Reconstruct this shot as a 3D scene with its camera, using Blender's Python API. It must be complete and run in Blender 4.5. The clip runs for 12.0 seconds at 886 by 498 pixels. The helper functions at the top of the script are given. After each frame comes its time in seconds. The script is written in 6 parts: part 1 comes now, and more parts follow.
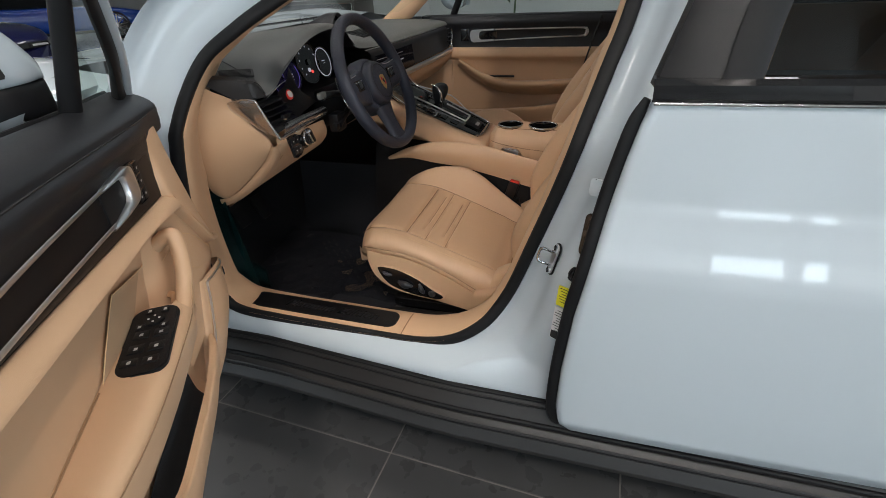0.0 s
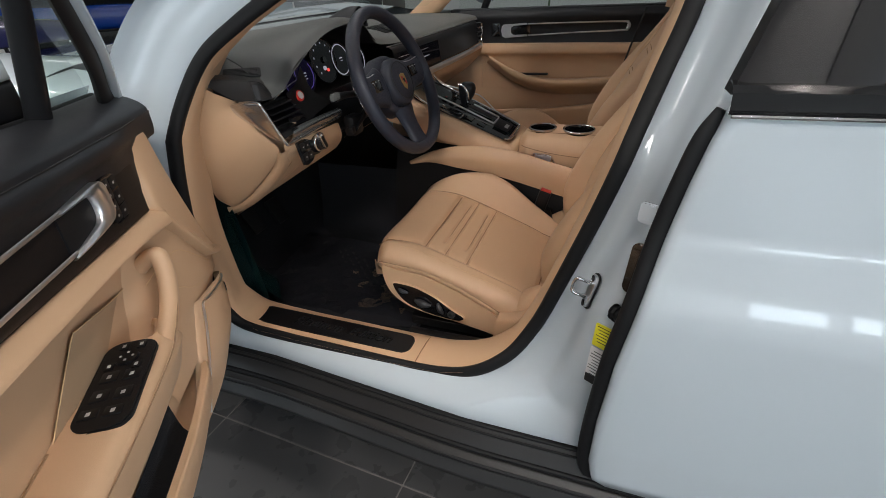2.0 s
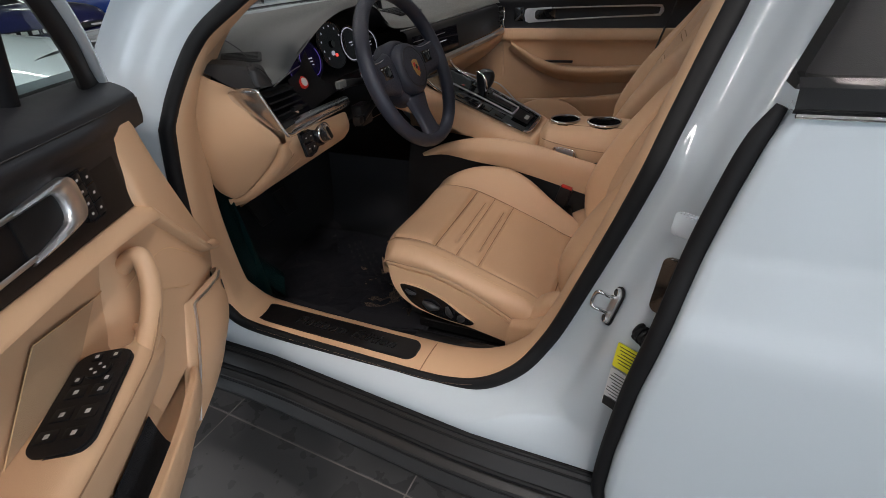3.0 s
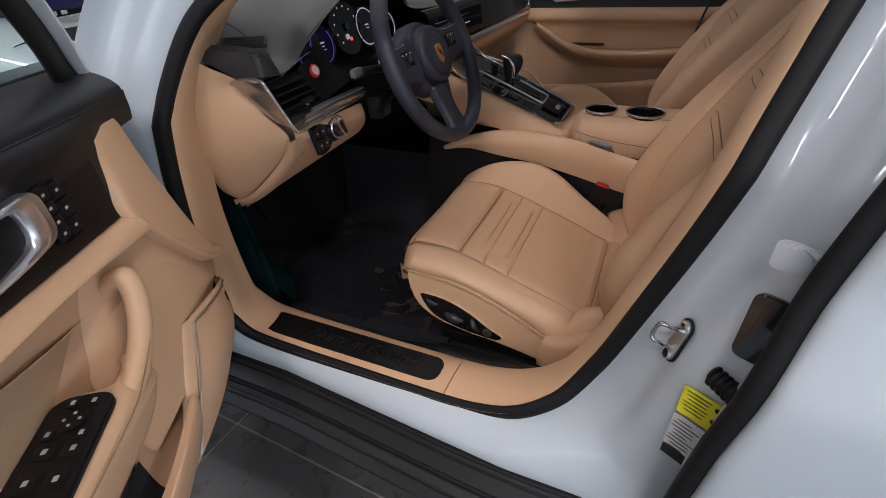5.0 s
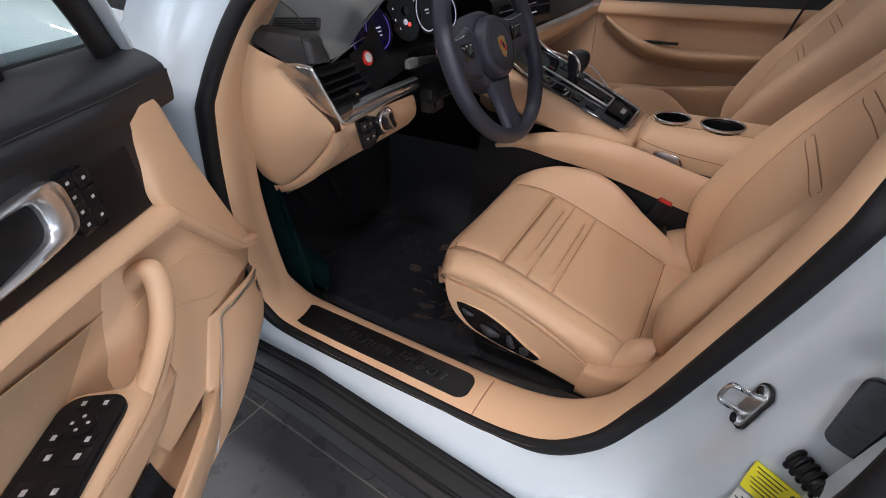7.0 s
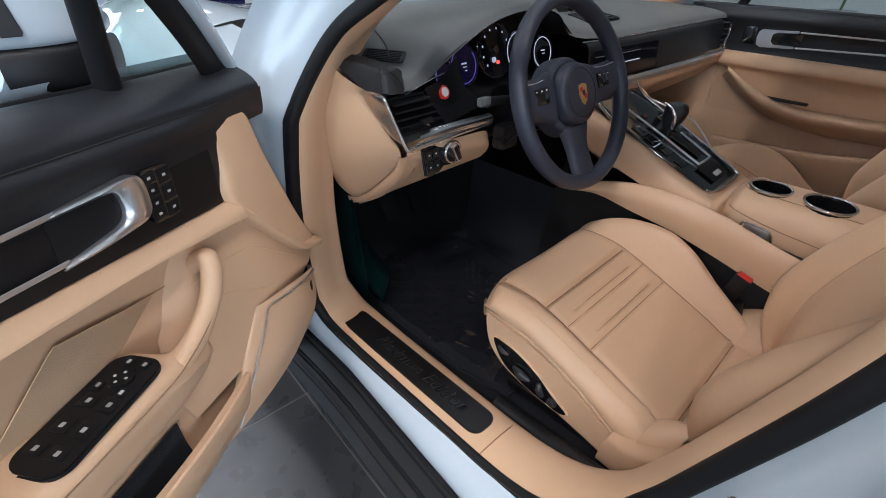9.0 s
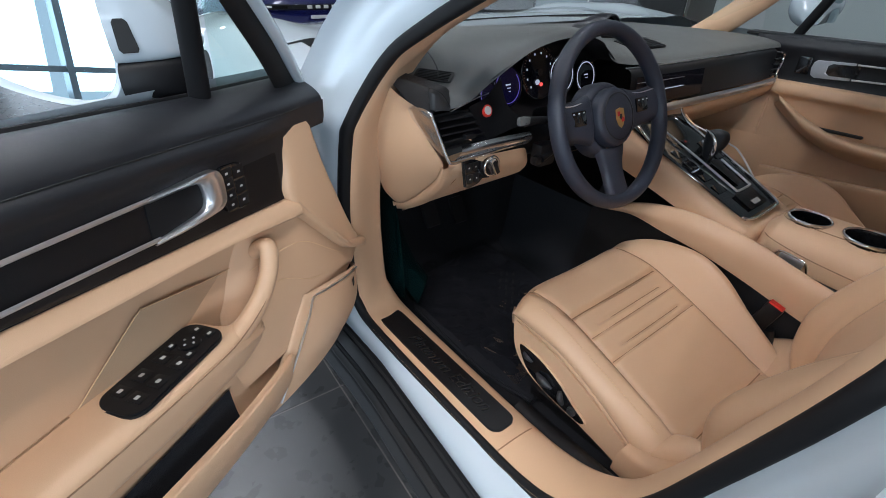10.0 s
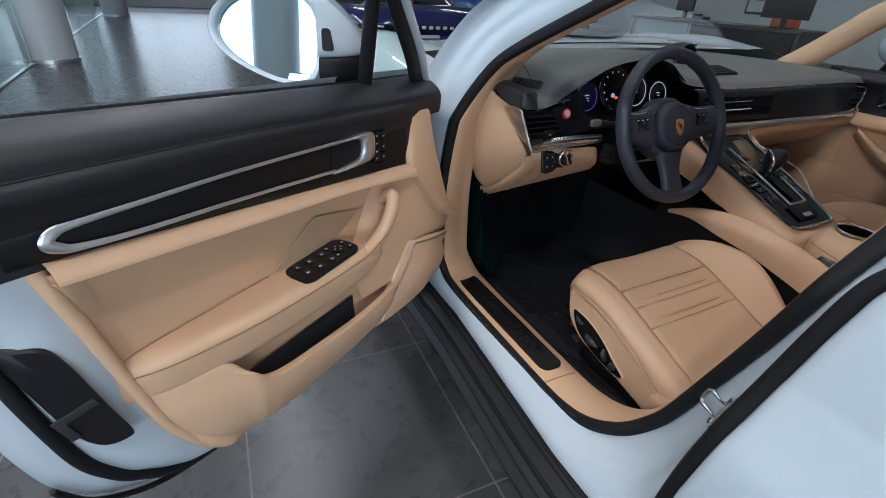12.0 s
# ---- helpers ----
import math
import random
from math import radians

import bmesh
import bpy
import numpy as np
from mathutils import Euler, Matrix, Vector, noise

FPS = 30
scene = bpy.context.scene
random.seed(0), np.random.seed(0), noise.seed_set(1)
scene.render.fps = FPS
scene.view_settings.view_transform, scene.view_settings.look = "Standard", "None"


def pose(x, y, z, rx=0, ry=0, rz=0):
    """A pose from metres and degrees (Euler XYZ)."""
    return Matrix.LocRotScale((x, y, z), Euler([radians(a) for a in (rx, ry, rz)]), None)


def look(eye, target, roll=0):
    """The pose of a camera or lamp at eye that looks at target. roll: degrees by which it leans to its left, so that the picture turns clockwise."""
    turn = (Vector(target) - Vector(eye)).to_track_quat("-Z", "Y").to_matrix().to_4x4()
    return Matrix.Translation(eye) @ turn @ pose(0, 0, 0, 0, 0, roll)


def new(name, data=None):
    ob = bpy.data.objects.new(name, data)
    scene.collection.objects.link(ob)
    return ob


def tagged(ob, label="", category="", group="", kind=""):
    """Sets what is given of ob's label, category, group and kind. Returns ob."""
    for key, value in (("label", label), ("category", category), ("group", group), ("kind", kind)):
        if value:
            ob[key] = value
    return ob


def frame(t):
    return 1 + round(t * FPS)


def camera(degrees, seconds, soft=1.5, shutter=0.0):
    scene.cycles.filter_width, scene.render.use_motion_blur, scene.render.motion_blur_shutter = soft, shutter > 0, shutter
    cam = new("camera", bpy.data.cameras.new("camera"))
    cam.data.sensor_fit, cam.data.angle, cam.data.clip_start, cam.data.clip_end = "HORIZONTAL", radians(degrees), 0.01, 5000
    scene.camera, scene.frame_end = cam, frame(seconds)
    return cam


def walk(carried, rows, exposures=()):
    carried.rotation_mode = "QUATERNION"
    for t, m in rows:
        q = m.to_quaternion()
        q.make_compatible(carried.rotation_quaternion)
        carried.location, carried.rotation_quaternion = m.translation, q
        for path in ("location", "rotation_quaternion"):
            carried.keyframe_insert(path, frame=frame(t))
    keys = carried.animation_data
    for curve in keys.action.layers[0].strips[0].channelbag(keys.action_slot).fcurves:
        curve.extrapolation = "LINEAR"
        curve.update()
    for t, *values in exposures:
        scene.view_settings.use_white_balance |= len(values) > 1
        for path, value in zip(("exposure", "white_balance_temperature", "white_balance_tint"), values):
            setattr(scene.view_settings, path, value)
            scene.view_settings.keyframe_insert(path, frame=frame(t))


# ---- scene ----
cam = camera(87.0, 12.0, soft=0.7)
PATH = [
    (0, (0.29, 0.399, 1.139), (-0.233, 2.046, 0.132), -2.7),
    (0.5, (0.284, 0.408, 1.141), (-0.241, 2.054, 0.132), -2.7),
    (1, (0.278, 0.433, 1.135), (-0.272, 2.073, 0.131), -2.9),
    (1.5, (0.272, 0.475, 1.132), (-0.316, 2.1, 0.125), -3.1),
    (2, (0.266, 0.523, 1.125), (-0.365, 2.126, 0.109), -3.3),
    (2.5, (0.262, 0.567, 1.118), (-0.41, 2.141, 0.083), -3.4),
    (4.5, (0.211, 0.671, 1.095), (-0.512, 2.178, -0.003), -3.4),
    (5, (0.185, 0.695, 1.097), (-0.547, 2.191, -0.011), -3.9),
    (5.5, (0.164, 0.716, 1.093), (-0.579, 2.196, -0.029), -3.7),
    (6, (0.151, 0.729, 1.091), (-0.612, 2.189, -0.043), -3.3),
    (6.5, (0.143, 0.739, 1.094), (-0.654, 2.172, -0.05), -2.5),
    (7, (0.142, 0.756, 1.098), (-0.714, 2.15, -0.053), -1.5),
    (8.8, (0.2, 0.808, 1.122), (-0.963, 2.012, 0.028), 1.1),
    (9, (0.212, 0.81, 1.13), (-0.979, 1.991, 0.041), 1.2),
    (9.5, (0.242, 0.801, 1.142), (-1.027, 1.923, 0.078), 1.6),
    (10, (0.266, 0.778, 1.151), (-1.063, 1.847, 0.108), 2.0),
    (10.5, (0.305, 0.74, 1.156), (-1.077, 1.763, 0.133), 2.5),
    (11, (0.361, 0.685, 1.159), (-1.071, 1.652, 0.151), 3.1),
    (11.5, (0.422, 0.641, 1.162), (-1.058, 1.543, 0.164), 3.5),
    (12, (0.481, 0.608, 1.164), (-1.045, 1.447, 0.181), 3.5),
]
walk(cam, [(t, look(eye, target, roll)) for t, eye, target, roll in PATH],
     exposures=[(0, -.30, 6700, 12), (2.5, -.40, 6700, 14), (4.5, -.46, 6550, 20), (5.5, -.26, 6500, 20), (7, .04, 6400, 18), (9, .06, 5900, 13), (10.5, .0, 5900, 11), (12, -.26, 5900, 11)])


# ---------------------------------------------------------------- world, light, exposure
world = bpy.data.worlds.new("world")
scene.world = world
world.use_nodes = True
wn = world.node_tree
sky = wn.nodes.new("ShaderNodeTexSky")
sky.sky_type, sky.sun_disc = "NISHITA", False
sky.sun_elevation, sky.sun_rotation = radians(40), radians(200)
wn.nodes["Background"].inputs["Strength"].default_value = 0.12
wn.links.new(sky.outputs["Color"], wn.nodes["Background"].inputs["Color"])


def area(name, size, power, color, m):
    lamp = bpy.data.lights.new(name, "AREA")
    lamp.shape, lamp.size, lamp.size_y, lamp.energy, lamp.color = "RECTANGLE", size[0], size[1], power, color
    ob = new(name, lamp)
    ob.matrix_basis = m
    return ob


# windows lie at positive x; the three lamps at negative x are added fill
for wx, ww in ((2.98, 1.05), (4.52, 1.6), (6.5, 1.8), (8.6, 1.8), (-2.0, 1.8), (-4.4, 1.8), (-6.8, 1.8)):
    area("south_window_and_fill", (ww, 2.0), (52 if wx > 0 else 18) * ww, (0.72, 0.89, 1.0), look((wx, -6.3, 1.95), (wx, 2.0, 1.3)))
area("east_window_daylight", (8, 3.0), 560, (0.80, 0.91, 1.0), look((13.0, -2.0, 2.1), (0.0, 1.2, 0.7)))
area("west_window_daylight", (6, 3.0), 110, (0.80, 0.92, 1.0), look((-19.0, -1.0, 2.1), (0.0, 1.2, 0.7)))
STRIPS = [(-9.0, -3.4, 20), (-9.0, -1.2, 20), (-9.0, 1.0, 20), (-4.6, -3.4, 46), (-4.6, -1.2, 34), (-4.6, 1.0, 36)] + [(1.0, -1.2, 44), (1.0, -3.4, 54), (-2.7, .9, 36), (6.0, -1.2, 48), (6.0, 1.0, 40)] + [(x, y, 9) for x in (-9.0, -2.0, 5.5) for y in (3.6, 6.4, 9.6)]
for lx, ly, power in STRIPS:
    area("ceiling_strip_glow", (1.6, 0.16), power, (0.98, 0.975, 0.96), pose(lx, ly, 3.93))


# compact ceiling spots, which draw the crisp shadows
for lx, ly, power, tint in ((-1.30, 2.5, 15, (0.95, 0.98, 0.98)), (1.25, 1.6, 46, (1.0, 0.95, 0.89)), (1.9, -.6, 44, (1.0, 0.95, 0.89)), (.62, -1.4, 66, (1.0, 0.95, 0.89))):
    area("ceiling_spot_glow", (.14, .14), power, tint, pose(lx, ly, 3.93))


# ---------------------------------------------------------------- materials
def material(name, color, rough=0.5, metal=0.0, vary=0.12, scale=8.0, bump=0.0, bscale=400.0, coat=0.0, spec=0.5, rvary=0.0, emit=None, power=0.0, alpha=1.0, sheen=0.0):
    m = bpy.data.materials.new(name)
    m.use_nodes = True
    nt = m.node_tree
    b = nt.nodes["Principled BSDF"]
    tc = nt.nodes.new("ShaderNodeTexCoord")
    n1 = nt.nodes.new("ShaderNodeTexNoise")
    n1.inputs["Scale"].default_value, n1.inputs["Detail"].default_value = scale, 4
    nt.links.new(tc.outputs["Object"], n1.inputs["Vector"])
    ramp = nt.nodes.new("ShaderNodeMix")
    ramp.data_type = "RGBA"
    lo = [c * (1 - vary) for c in color[:3]] + [1]
    hi = [min(1, c * (1 + vary)) for c in color[:3]] + [1]
    ramp.inputs["A"].default_value, ramp.inputs["B"].default_value = lo, hi
    nt.links.new(n1.outputs["Fac"], ramp.inputs["Factor"])
    nt.links.new(ramp.outputs["Result"], b.inputs["Base Color"])
    b.inputs["Roughness"].default_value, b.inputs["Metallic"].default_value = rough, metal
    b.inputs["Specular IOR Level"].default_value = spec
    b.inputs["Coat Weight"].default_value, b.inputs["Coat Roughness"].default_value, b.inputs["Coat IOR"].default_value = coat, 0.012, 1.62
    b.inputs["Sheen Weight"].default_value = sheen
    if rvary:
        n3 = nt.nodes.new("ShaderNodeTexNoise")
        n3.inputs["Scale"].default_value, n3.inputs["Detail"].default_value = scale * 3, 5
        nt.links.new(tc.outputs["Object"], n3.inputs["Vector"])
        mr = nt.nodes.new("ShaderNodeMapRange")
        mr.inputs["To Min"].default_value, mr.inputs["To Max"].default_value = max(0.0, rough - rvary), min(1.0, rough + rvary)
        nt.links.new(n3.outputs["Fac"], mr.inputs["Value"])
        nt.links.new(mr.outputs["Result"], b.inputs["Roughness"])
    if bump:
        v = nt.nodes.new("ShaderNodeTexVoronoi")
        v.inputs["Scale"].default_value = bscale
        nt.links.new(tc.outputs["Object"], v.inputs["Vector"])
        bp = nt.nodes.new("ShaderNodeBump")
        bp.inputs["Strength"].default_value, bp.inputs["Distance"].default_value = bump, 0.001
        nt.links.new(v.outputs["Distance"], bp.inputs["Height"])
        nt.links.new(bp.outputs["Normal"], b.inputs["Normal"])
    if emit:
        b.inputs["Emission Color"].default_value, b.inputs["Emission Strength"].default_value = (*emit, 1), power
    if alpha < 1:
        b.inputs["Alpha"].default_value = alpha
    return m


def glass(name, color, rough=0.0, base=0.045):
    """A thin pane: mostly clear, with a mirror-like gloss that grows at the edges of view."""
    m = bpy.data.materials.new(name)
    m.use_nodes = True
    nt = m.node_tree
    nt.nodes.clear()
    out = nt.nodes.new("ShaderNodeOutputMaterial")
    tr, gl, mx, fr, pw, ml = (nt.nodes.new("ShaderNode" + k) for k in ("BsdfTransparent", "BsdfGlossy", "MixShader", "LayerWeight", "Math", "Math"))
    tr.inputs["Color"].default_value = (*color, 1)
    gl.inputs["Roughness"].default_value = rough
    fr.inputs["Blend"].default_value = 0.5
    pw.operation, pw.inputs[1].default_value = "POWER", 5
    ml.operation, ml.inputs[1].default_value, ml.inputs[2].default_value = "MULTIPLY_ADD", 0.9, base
    nt.links.new(fr.outputs["Facing"], pw.inputs[0])
    nt.links.new(pw.outputs["Value"], ml.inputs[0])
    nt.links.new(ml.outputs["Value"], mx.inputs["Fac"])
    nt.links.new(tr.outputs["BSDF"], mx.inputs[1])
    nt.links.new(gl.outputs["BSDF"], mx.inputs[2])
    nt.links.new(mx.outputs["Shader"], out.inputs["Surface"])
    return m


PAINT = material("white_paint", (0.480, 0.540, 0.580), 0.35, vary=0.015, scale=2, coat=1.0, spec=0.12)
TAN = material("tan_leather", (0.612, 0.394, 0.240), 0.48, vary=0.06, scale=6, bump=0.18, bscale=1300, rvary=0.07)
TANP = material("tan_plastic", (0.612, 0.394, 0.240), 0.48, vary=0.04, scale=5, bump=0.15, bscale=1400)
PERF = material("perforated_tan_leather", (0.47, 0.312, 0.190), 0.6, vary=0.05, scale=6, bump=0.35, bscale=1100)
THREAD = material("tan_thread", (0.70, 0.47, 0.26), 0.7, vary=0.1)
SEAM = material("dark_seam", (0.30, 0.18, 0.10), 0.8, vary=0.1)
BLEA = material("black_leather", (0.0095, 0.010, 0.0125), 0.46, vary=0.15, scale=7, bump=0.18, bscale=1500, rvary=0.05, spec=0.5)
BPLA = material("black_plastic", (0.006, 0.006, 0.007), 0.42, spec=0.32, vary=0.15, scale=9, bump=0.12, bscale=1200)
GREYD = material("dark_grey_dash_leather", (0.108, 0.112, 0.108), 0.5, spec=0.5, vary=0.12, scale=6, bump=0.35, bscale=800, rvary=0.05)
# the dash leather again, with the pillar's shadow put into its colour
GREYD_SHADED = material("shaded_dash_leather", (0.022, 0.022, 0.023), 0.5, spec=0.5, vary=0.12, scale=6, bump=0.3, bscale=800, rvary=0.05)
POLISH = material("polished_aluminium", (0.80, 0.81, 0.83), 0.24, 1.0, vary=0.02, scale=14, rvary=0.02)
GLOSSB = material("gloss_black", (0.008, 0.008, 0.009), 0.08, vary=0.1, coat=0.6)
SKIRT = material("satin_black_skirt", (0.019, 0.018, 0.018), 0.45, spec=0.42, vary=0.12, scale=5, rvary=0.08)
RUBBER = material("black_rubber", (0.007, 0.007, 0.008), 0.6, spec=0.28, vary=0.2, scale=14)
CARPET = material("black_carpet", (0.006, 0.0065, 0.009), 0.95, vary=0.5, scale=300, bump=0.8, bscale=600)
CHROME = material("chrome", (0.82, 0.82, 0.83), 0.1, 1.0, vary=0.02)
ALU = material("brushed_aluminium", (0.76, 0.76, 0.77), 0.28, 0.95, vary=0.08, scale=40)
SCREEN = material("dark_display", (0.006, 0.006, 0.009), 0.06, vary=0.05)
MIRROR = material("mirror_glass", (0.40, 0.50, 0.54), 0.01, 1.0, vary=0.0)
RED = material("red_plastic", (0.55, 0.03, 0.02), 0.35, vary=0.08)
YELLOW = material("yellow_sticker", (0.75, 0.68, 0.03), 0.5, vary=0.04)
PAPER = material("white_sticker", (0.62, 0.62, 0.62), 0.5, vary=0.05)
INK = material("black_ink", (0.012, 0.012, 0.012), 0.6, vary=0.1)
ICON = material("pale_marking", (0.5, 0.5, 0.49), 0.5, vary=0.03)
GLASS = glass("clear_glass", (0.92, 0.96, 0.95))
QGLASS = glass("green_tinted_glass", (0.80, 0.93, 0.88))
TINT = glass("tinted_glass", (0.16, 0.18, 0.19))


# ---------------------------------------------------------------- mesh tools
def cr(pts, n, closed=False):
    """n points along a smooth curve through pts."""
    p = np.asarray(pts, float)
    k = len(p)
    if k < 3:
        t = np.linspace(0, 1, n)[:, None]
        return p[0] * (1 - t) + p[-1] * t
    if closed:
        q = np.vstack([p[-1], p, p[0], p[1]])
        u = np.linspace(0, k, n, endpoint=False)
    else:
        q = np.vstack([2 * p[0] - p[1], p, 2 * p[-1] - p[-2]])
        u = np.linspace(0, k - 1, n)
    i = np.minimum(u.astype(int), (k - 1 if closed else k - 2))
    f = (u - i)[:, None]
    a, b, c, d = q[i], q[i + 1], q[i + 2], q[i + 3]
    return 0.5 * (2 * b + (c - a) * f + (2 * a - 5 * b + 4 * c - d) * f * f + (3 * b - a - 3 * c + d) * f ** 3)


def loft(ctrl, nu, nv, cu=False, cv=False):
    """A smooth grid of nu x nv points through a small grid of control points."""
    c = np.asarray(ctrl, float)
    rows = np.stack([cr(c[:, j], nu, cu) for j in range(c.shape[1])], 1)
    return np.stack([cr(rows[i], nv, cv) for i in range(nu)], 0)


def grid(p, cu=False, cv=False, cap=False):
    bm = bmesh.new()
    nu, nv = p.shape[:2]
    v = [[bm.verts.new(p[i, j]) for j in range(nv)] for i in range(nu)]
    for i in range(nu if cu else nu - 1):
        for j in range(nv if cv else nv - 1):
            a, b = (i + 1) % nu, (j + 1) % nv
            bm.faces.new((v[i][j], v[a][j], v[a][b], v[i][b]))
    if cap:
        bm.faces.new(v[0])
        bm.faces.new(v[-1][::-1])
        bmesh.ops.recalc_face_normals(bm, faces=bm.faces)
    return bm


def box(cx, cy, cz, sx, sy, sz, bevel=0.0, m=None, seg=2):
    bm = bmesh.new()
    bmesh.ops.create_cube(bm, size=1, matrix=Matrix.Diagonal((sx, sy, sz, 1)))
    if bevel:
        bmesh.ops.bevel(bm, geom=bm.edges[:], offset=bevel, segments=seg, profile=0.6, affect="EDGES")
    bmesh.ops.transform(bm, verts=bm.verts, matrix=Matrix.Translation((cx, cy, cz)) @ (m or Matrix()))
    return bm


def cyl(p, q, r, r2=None, seg=24, bevel=0.0):
    p, q = Vector(p), Vector(q)
    bm = bmesh.new()
    bmesh.ops.create_cone(bm, cap_ends=True, segments=seg, radius1=r, radius2=r if r2 is None else r2, depth=(q - p).length)
    if bevel:
        bmesh.ops.bevel(bm, geom=[e for e in bm.edges if len(e.link_faces) == 2 and e.calc_face_angle() > 1], offset=bevel, segments=2, affect="EDGES")
    bmesh.ops.transform(bm, verts=bm.verts, matrix=Matrix.Translation((p + q) / 2) @ (q - p).to_track_quat("Z", "Y").to_matrix().to_4x4())
    return bm


def tube(pts, r, n=40, seg=10, closed=False, flat=1.0, up=(0, 0, 1)):
    """A round or flattened rod along a smooth curve; r may taper as a list."""
    c = cr(pts, n, closed)
    rr = cr(np.asarray(r, float)[:, None], n)[:, 0] if isinstance(r, (list, tuple)) else np.full(n, r)
    d = np.roll(c, -1, 0) - np.roll(c, 1, 0) if closed else np.gradient(c, axis=0)
    d /= np.linalg.norm(d, axis=1)[:, None] + 1e-12
    s = np.cross(d, np.asarray(up, float))
    s /= np.linalg.norm(s, axis=1)[:, None] + 1e-9
    w = np.cross(s, d)
    a = np.linspace(0, 2 * math.pi, seg, endpoint=False)
    p = c[:, None] + rr[:, None, None] * (np.cos(a)[None, :, None] * s[:, None] + flat * np.sin(a)[None, :, None] * w[:, None])
    return grid(p, closed, True, not closed)


def plate(poly, thick, place, bevel=0.0, smooth=0):
    """A slab cut to a 2D outline, in place's xy plane, thick towards its z; smooth: points of a rounded outline."""
    pts = [(x, y, 0) for x, y in poly]
    if smooth:
        pts = [tuple(p) for p in cr(pts, smooth, True)]
    bm = bmesh.new()
    f = bm.faces.new([bm.verts.new(p) for p in pts])
    r = bmesh.ops.extrude_face_region(bm, geom=[f])
    bmesh.ops.translate(bm, verts=[e for e in r["geom"] if isinstance(e, bmesh.types.BMVert)], vec=(0, 0, thick))
    bmesh.ops.recalc_face_normals(bm, faces=bm.faces)
    if bevel:
        top = [e for e in bm.edges if all(abs(v.co.z - thick) < 1e-6 for v in e.verts)]
        bmesh.ops.bevel(bm, geom=top, offset=bevel, segments=2, affect="EDGES")
    bmesh.ops.transform(bm, verts=bm.verts, matrix=place)
    return bm


def rrect(w, h, r, n=4):
    """A rounded rectangle's outline about the origin."""
    out = []
    for cx, cy, a0 in ((w / 2 - r, h / 2 - r, 0), (r - w / 2, h / 2 - r, 90), (r - w / 2, r - h / 2, 180), (w / 2 - r, r - h / 2, 270)):
        for k in range(n + 1):
            a = radians(a0 + 90 * k / n)
            out.append((cx + r * math.cos(a), cy + r * math.sin(a)))
    return out


def axes(o, x, y):
    """A pose from an origin, an x axis and a rough y axis."""
    x = Vector(x).normalized()
    z = x.cross(Vector(y)).normalized()
    y = z.cross(x)
    return Matrix(((x.x, y.x, z.x, o[0]), (x.y, y.y, z.y, o[1]), (x.z, y.z, z.z, o[2]), (0, 0, 0, 1)))


def join(*bms):
    """Several pieces of one part as one bmesh."""
    out = bmesh.new()
    me = bpy.data.meshes.new("t")
    for b in bms:
        b.to_mesh(me)
        out.from_mesh(me)
        b.free()
    bpy.data.meshes.remove(me)
    return out


def part(name, bm, mat, parent=None, label="", sharp=46, solid=0.0, m=None):
    """Links a bmesh as one mesh object under a thing or a part."""
    while parent is not None and parent.parent is not None and parent.parent.parent is not None:
        m = parent.matrix_basis @ (m if m is not None else Matrix())
        parent = parent.parent
    me = bpy.data.meshes.new(name)
    bm.to_mesh(me)
    bm.free()
    me.materials.append(mat)
    me.shade_smooth()
    me.set_sharp_from_angle(angle=radians(sharp))
    ob = new(name, me)
    if m is not None:
        ob.matrix_basis = m
    if parent is not None:
        ob.parent = parent
        if parent.type == "EMPTY":
            ob.matrix_parent_inverse = parent.matrix_basis.inverted()
    if solid:
        mod = ob.modifiers.new("thickness", "SOLIDIFY")
        mod.thickness, mod.offset = solid, 0
    if label:
        tagged(ob, label)
    return ob


def thing(name, at, label, category, group="", kind=""):
    ob = new(name)
    ob.matrix_basis = Matrix.Translation(at)
    return tagged(ob, label, category, group, kind)


# ---------------------------------------------------------------- showroom shell
YC = 2.02
TILE = material("dark_porcelain_tile", (0.060, 0.060, 0.061), 0.28, vary=0.16, scale=5, rvary=0.04, spec=0.36)
GROUT = material("grey_grout", (0.22, 0.20, 0.19), 0.85, vary=0.12, scale=40)
WALLM = material("white_wall_paint", (0.70, 0.70, 0.68), 0.7, vary=0.03, scale=3)
CEILM = material("ceiling_paint", (0.62, 0.62, 0.60), 0.85, vary=0.04, scale=2)
COLM = material("grey_column_paint", (0.42, 0.44, 0.45), 0.4, vary=0.04, scale=2)
FRAMEM = material("window_frame_metal", (0.30, 0.31, 0.32), 0.4, 0.6, vary=0.06)
floor = tagged(part("floor", box(-3, 4, -0.043, 34, 26, 0.09), GROUT), "dark grey tiled showroom floor with thin pale joints", "floor", kind="structure")
tagged(part("ceiling", box(-3, 4, 4.06, 34, 26, 0.1), CEILM), "plain pale showroom ceiling", "ceiling", kind="structure")
tagged(part("wall_north", box(-3, 16.9, 2, 34, 0.2, 4), WALLM), "white painted showroom wall", "wall", kind="structure")
tagged(part("wall_east", box(13.9, 9.5, 2, 0.2, 15, 4), WALLM), "white painted showroom wall", "wall", kind="structure")
tagged(part("wall_west", box(-19.9, 9.5, 2, 0.2, 15, 4), WALLM), "white painted showroom wall", "wall", kind="structure")
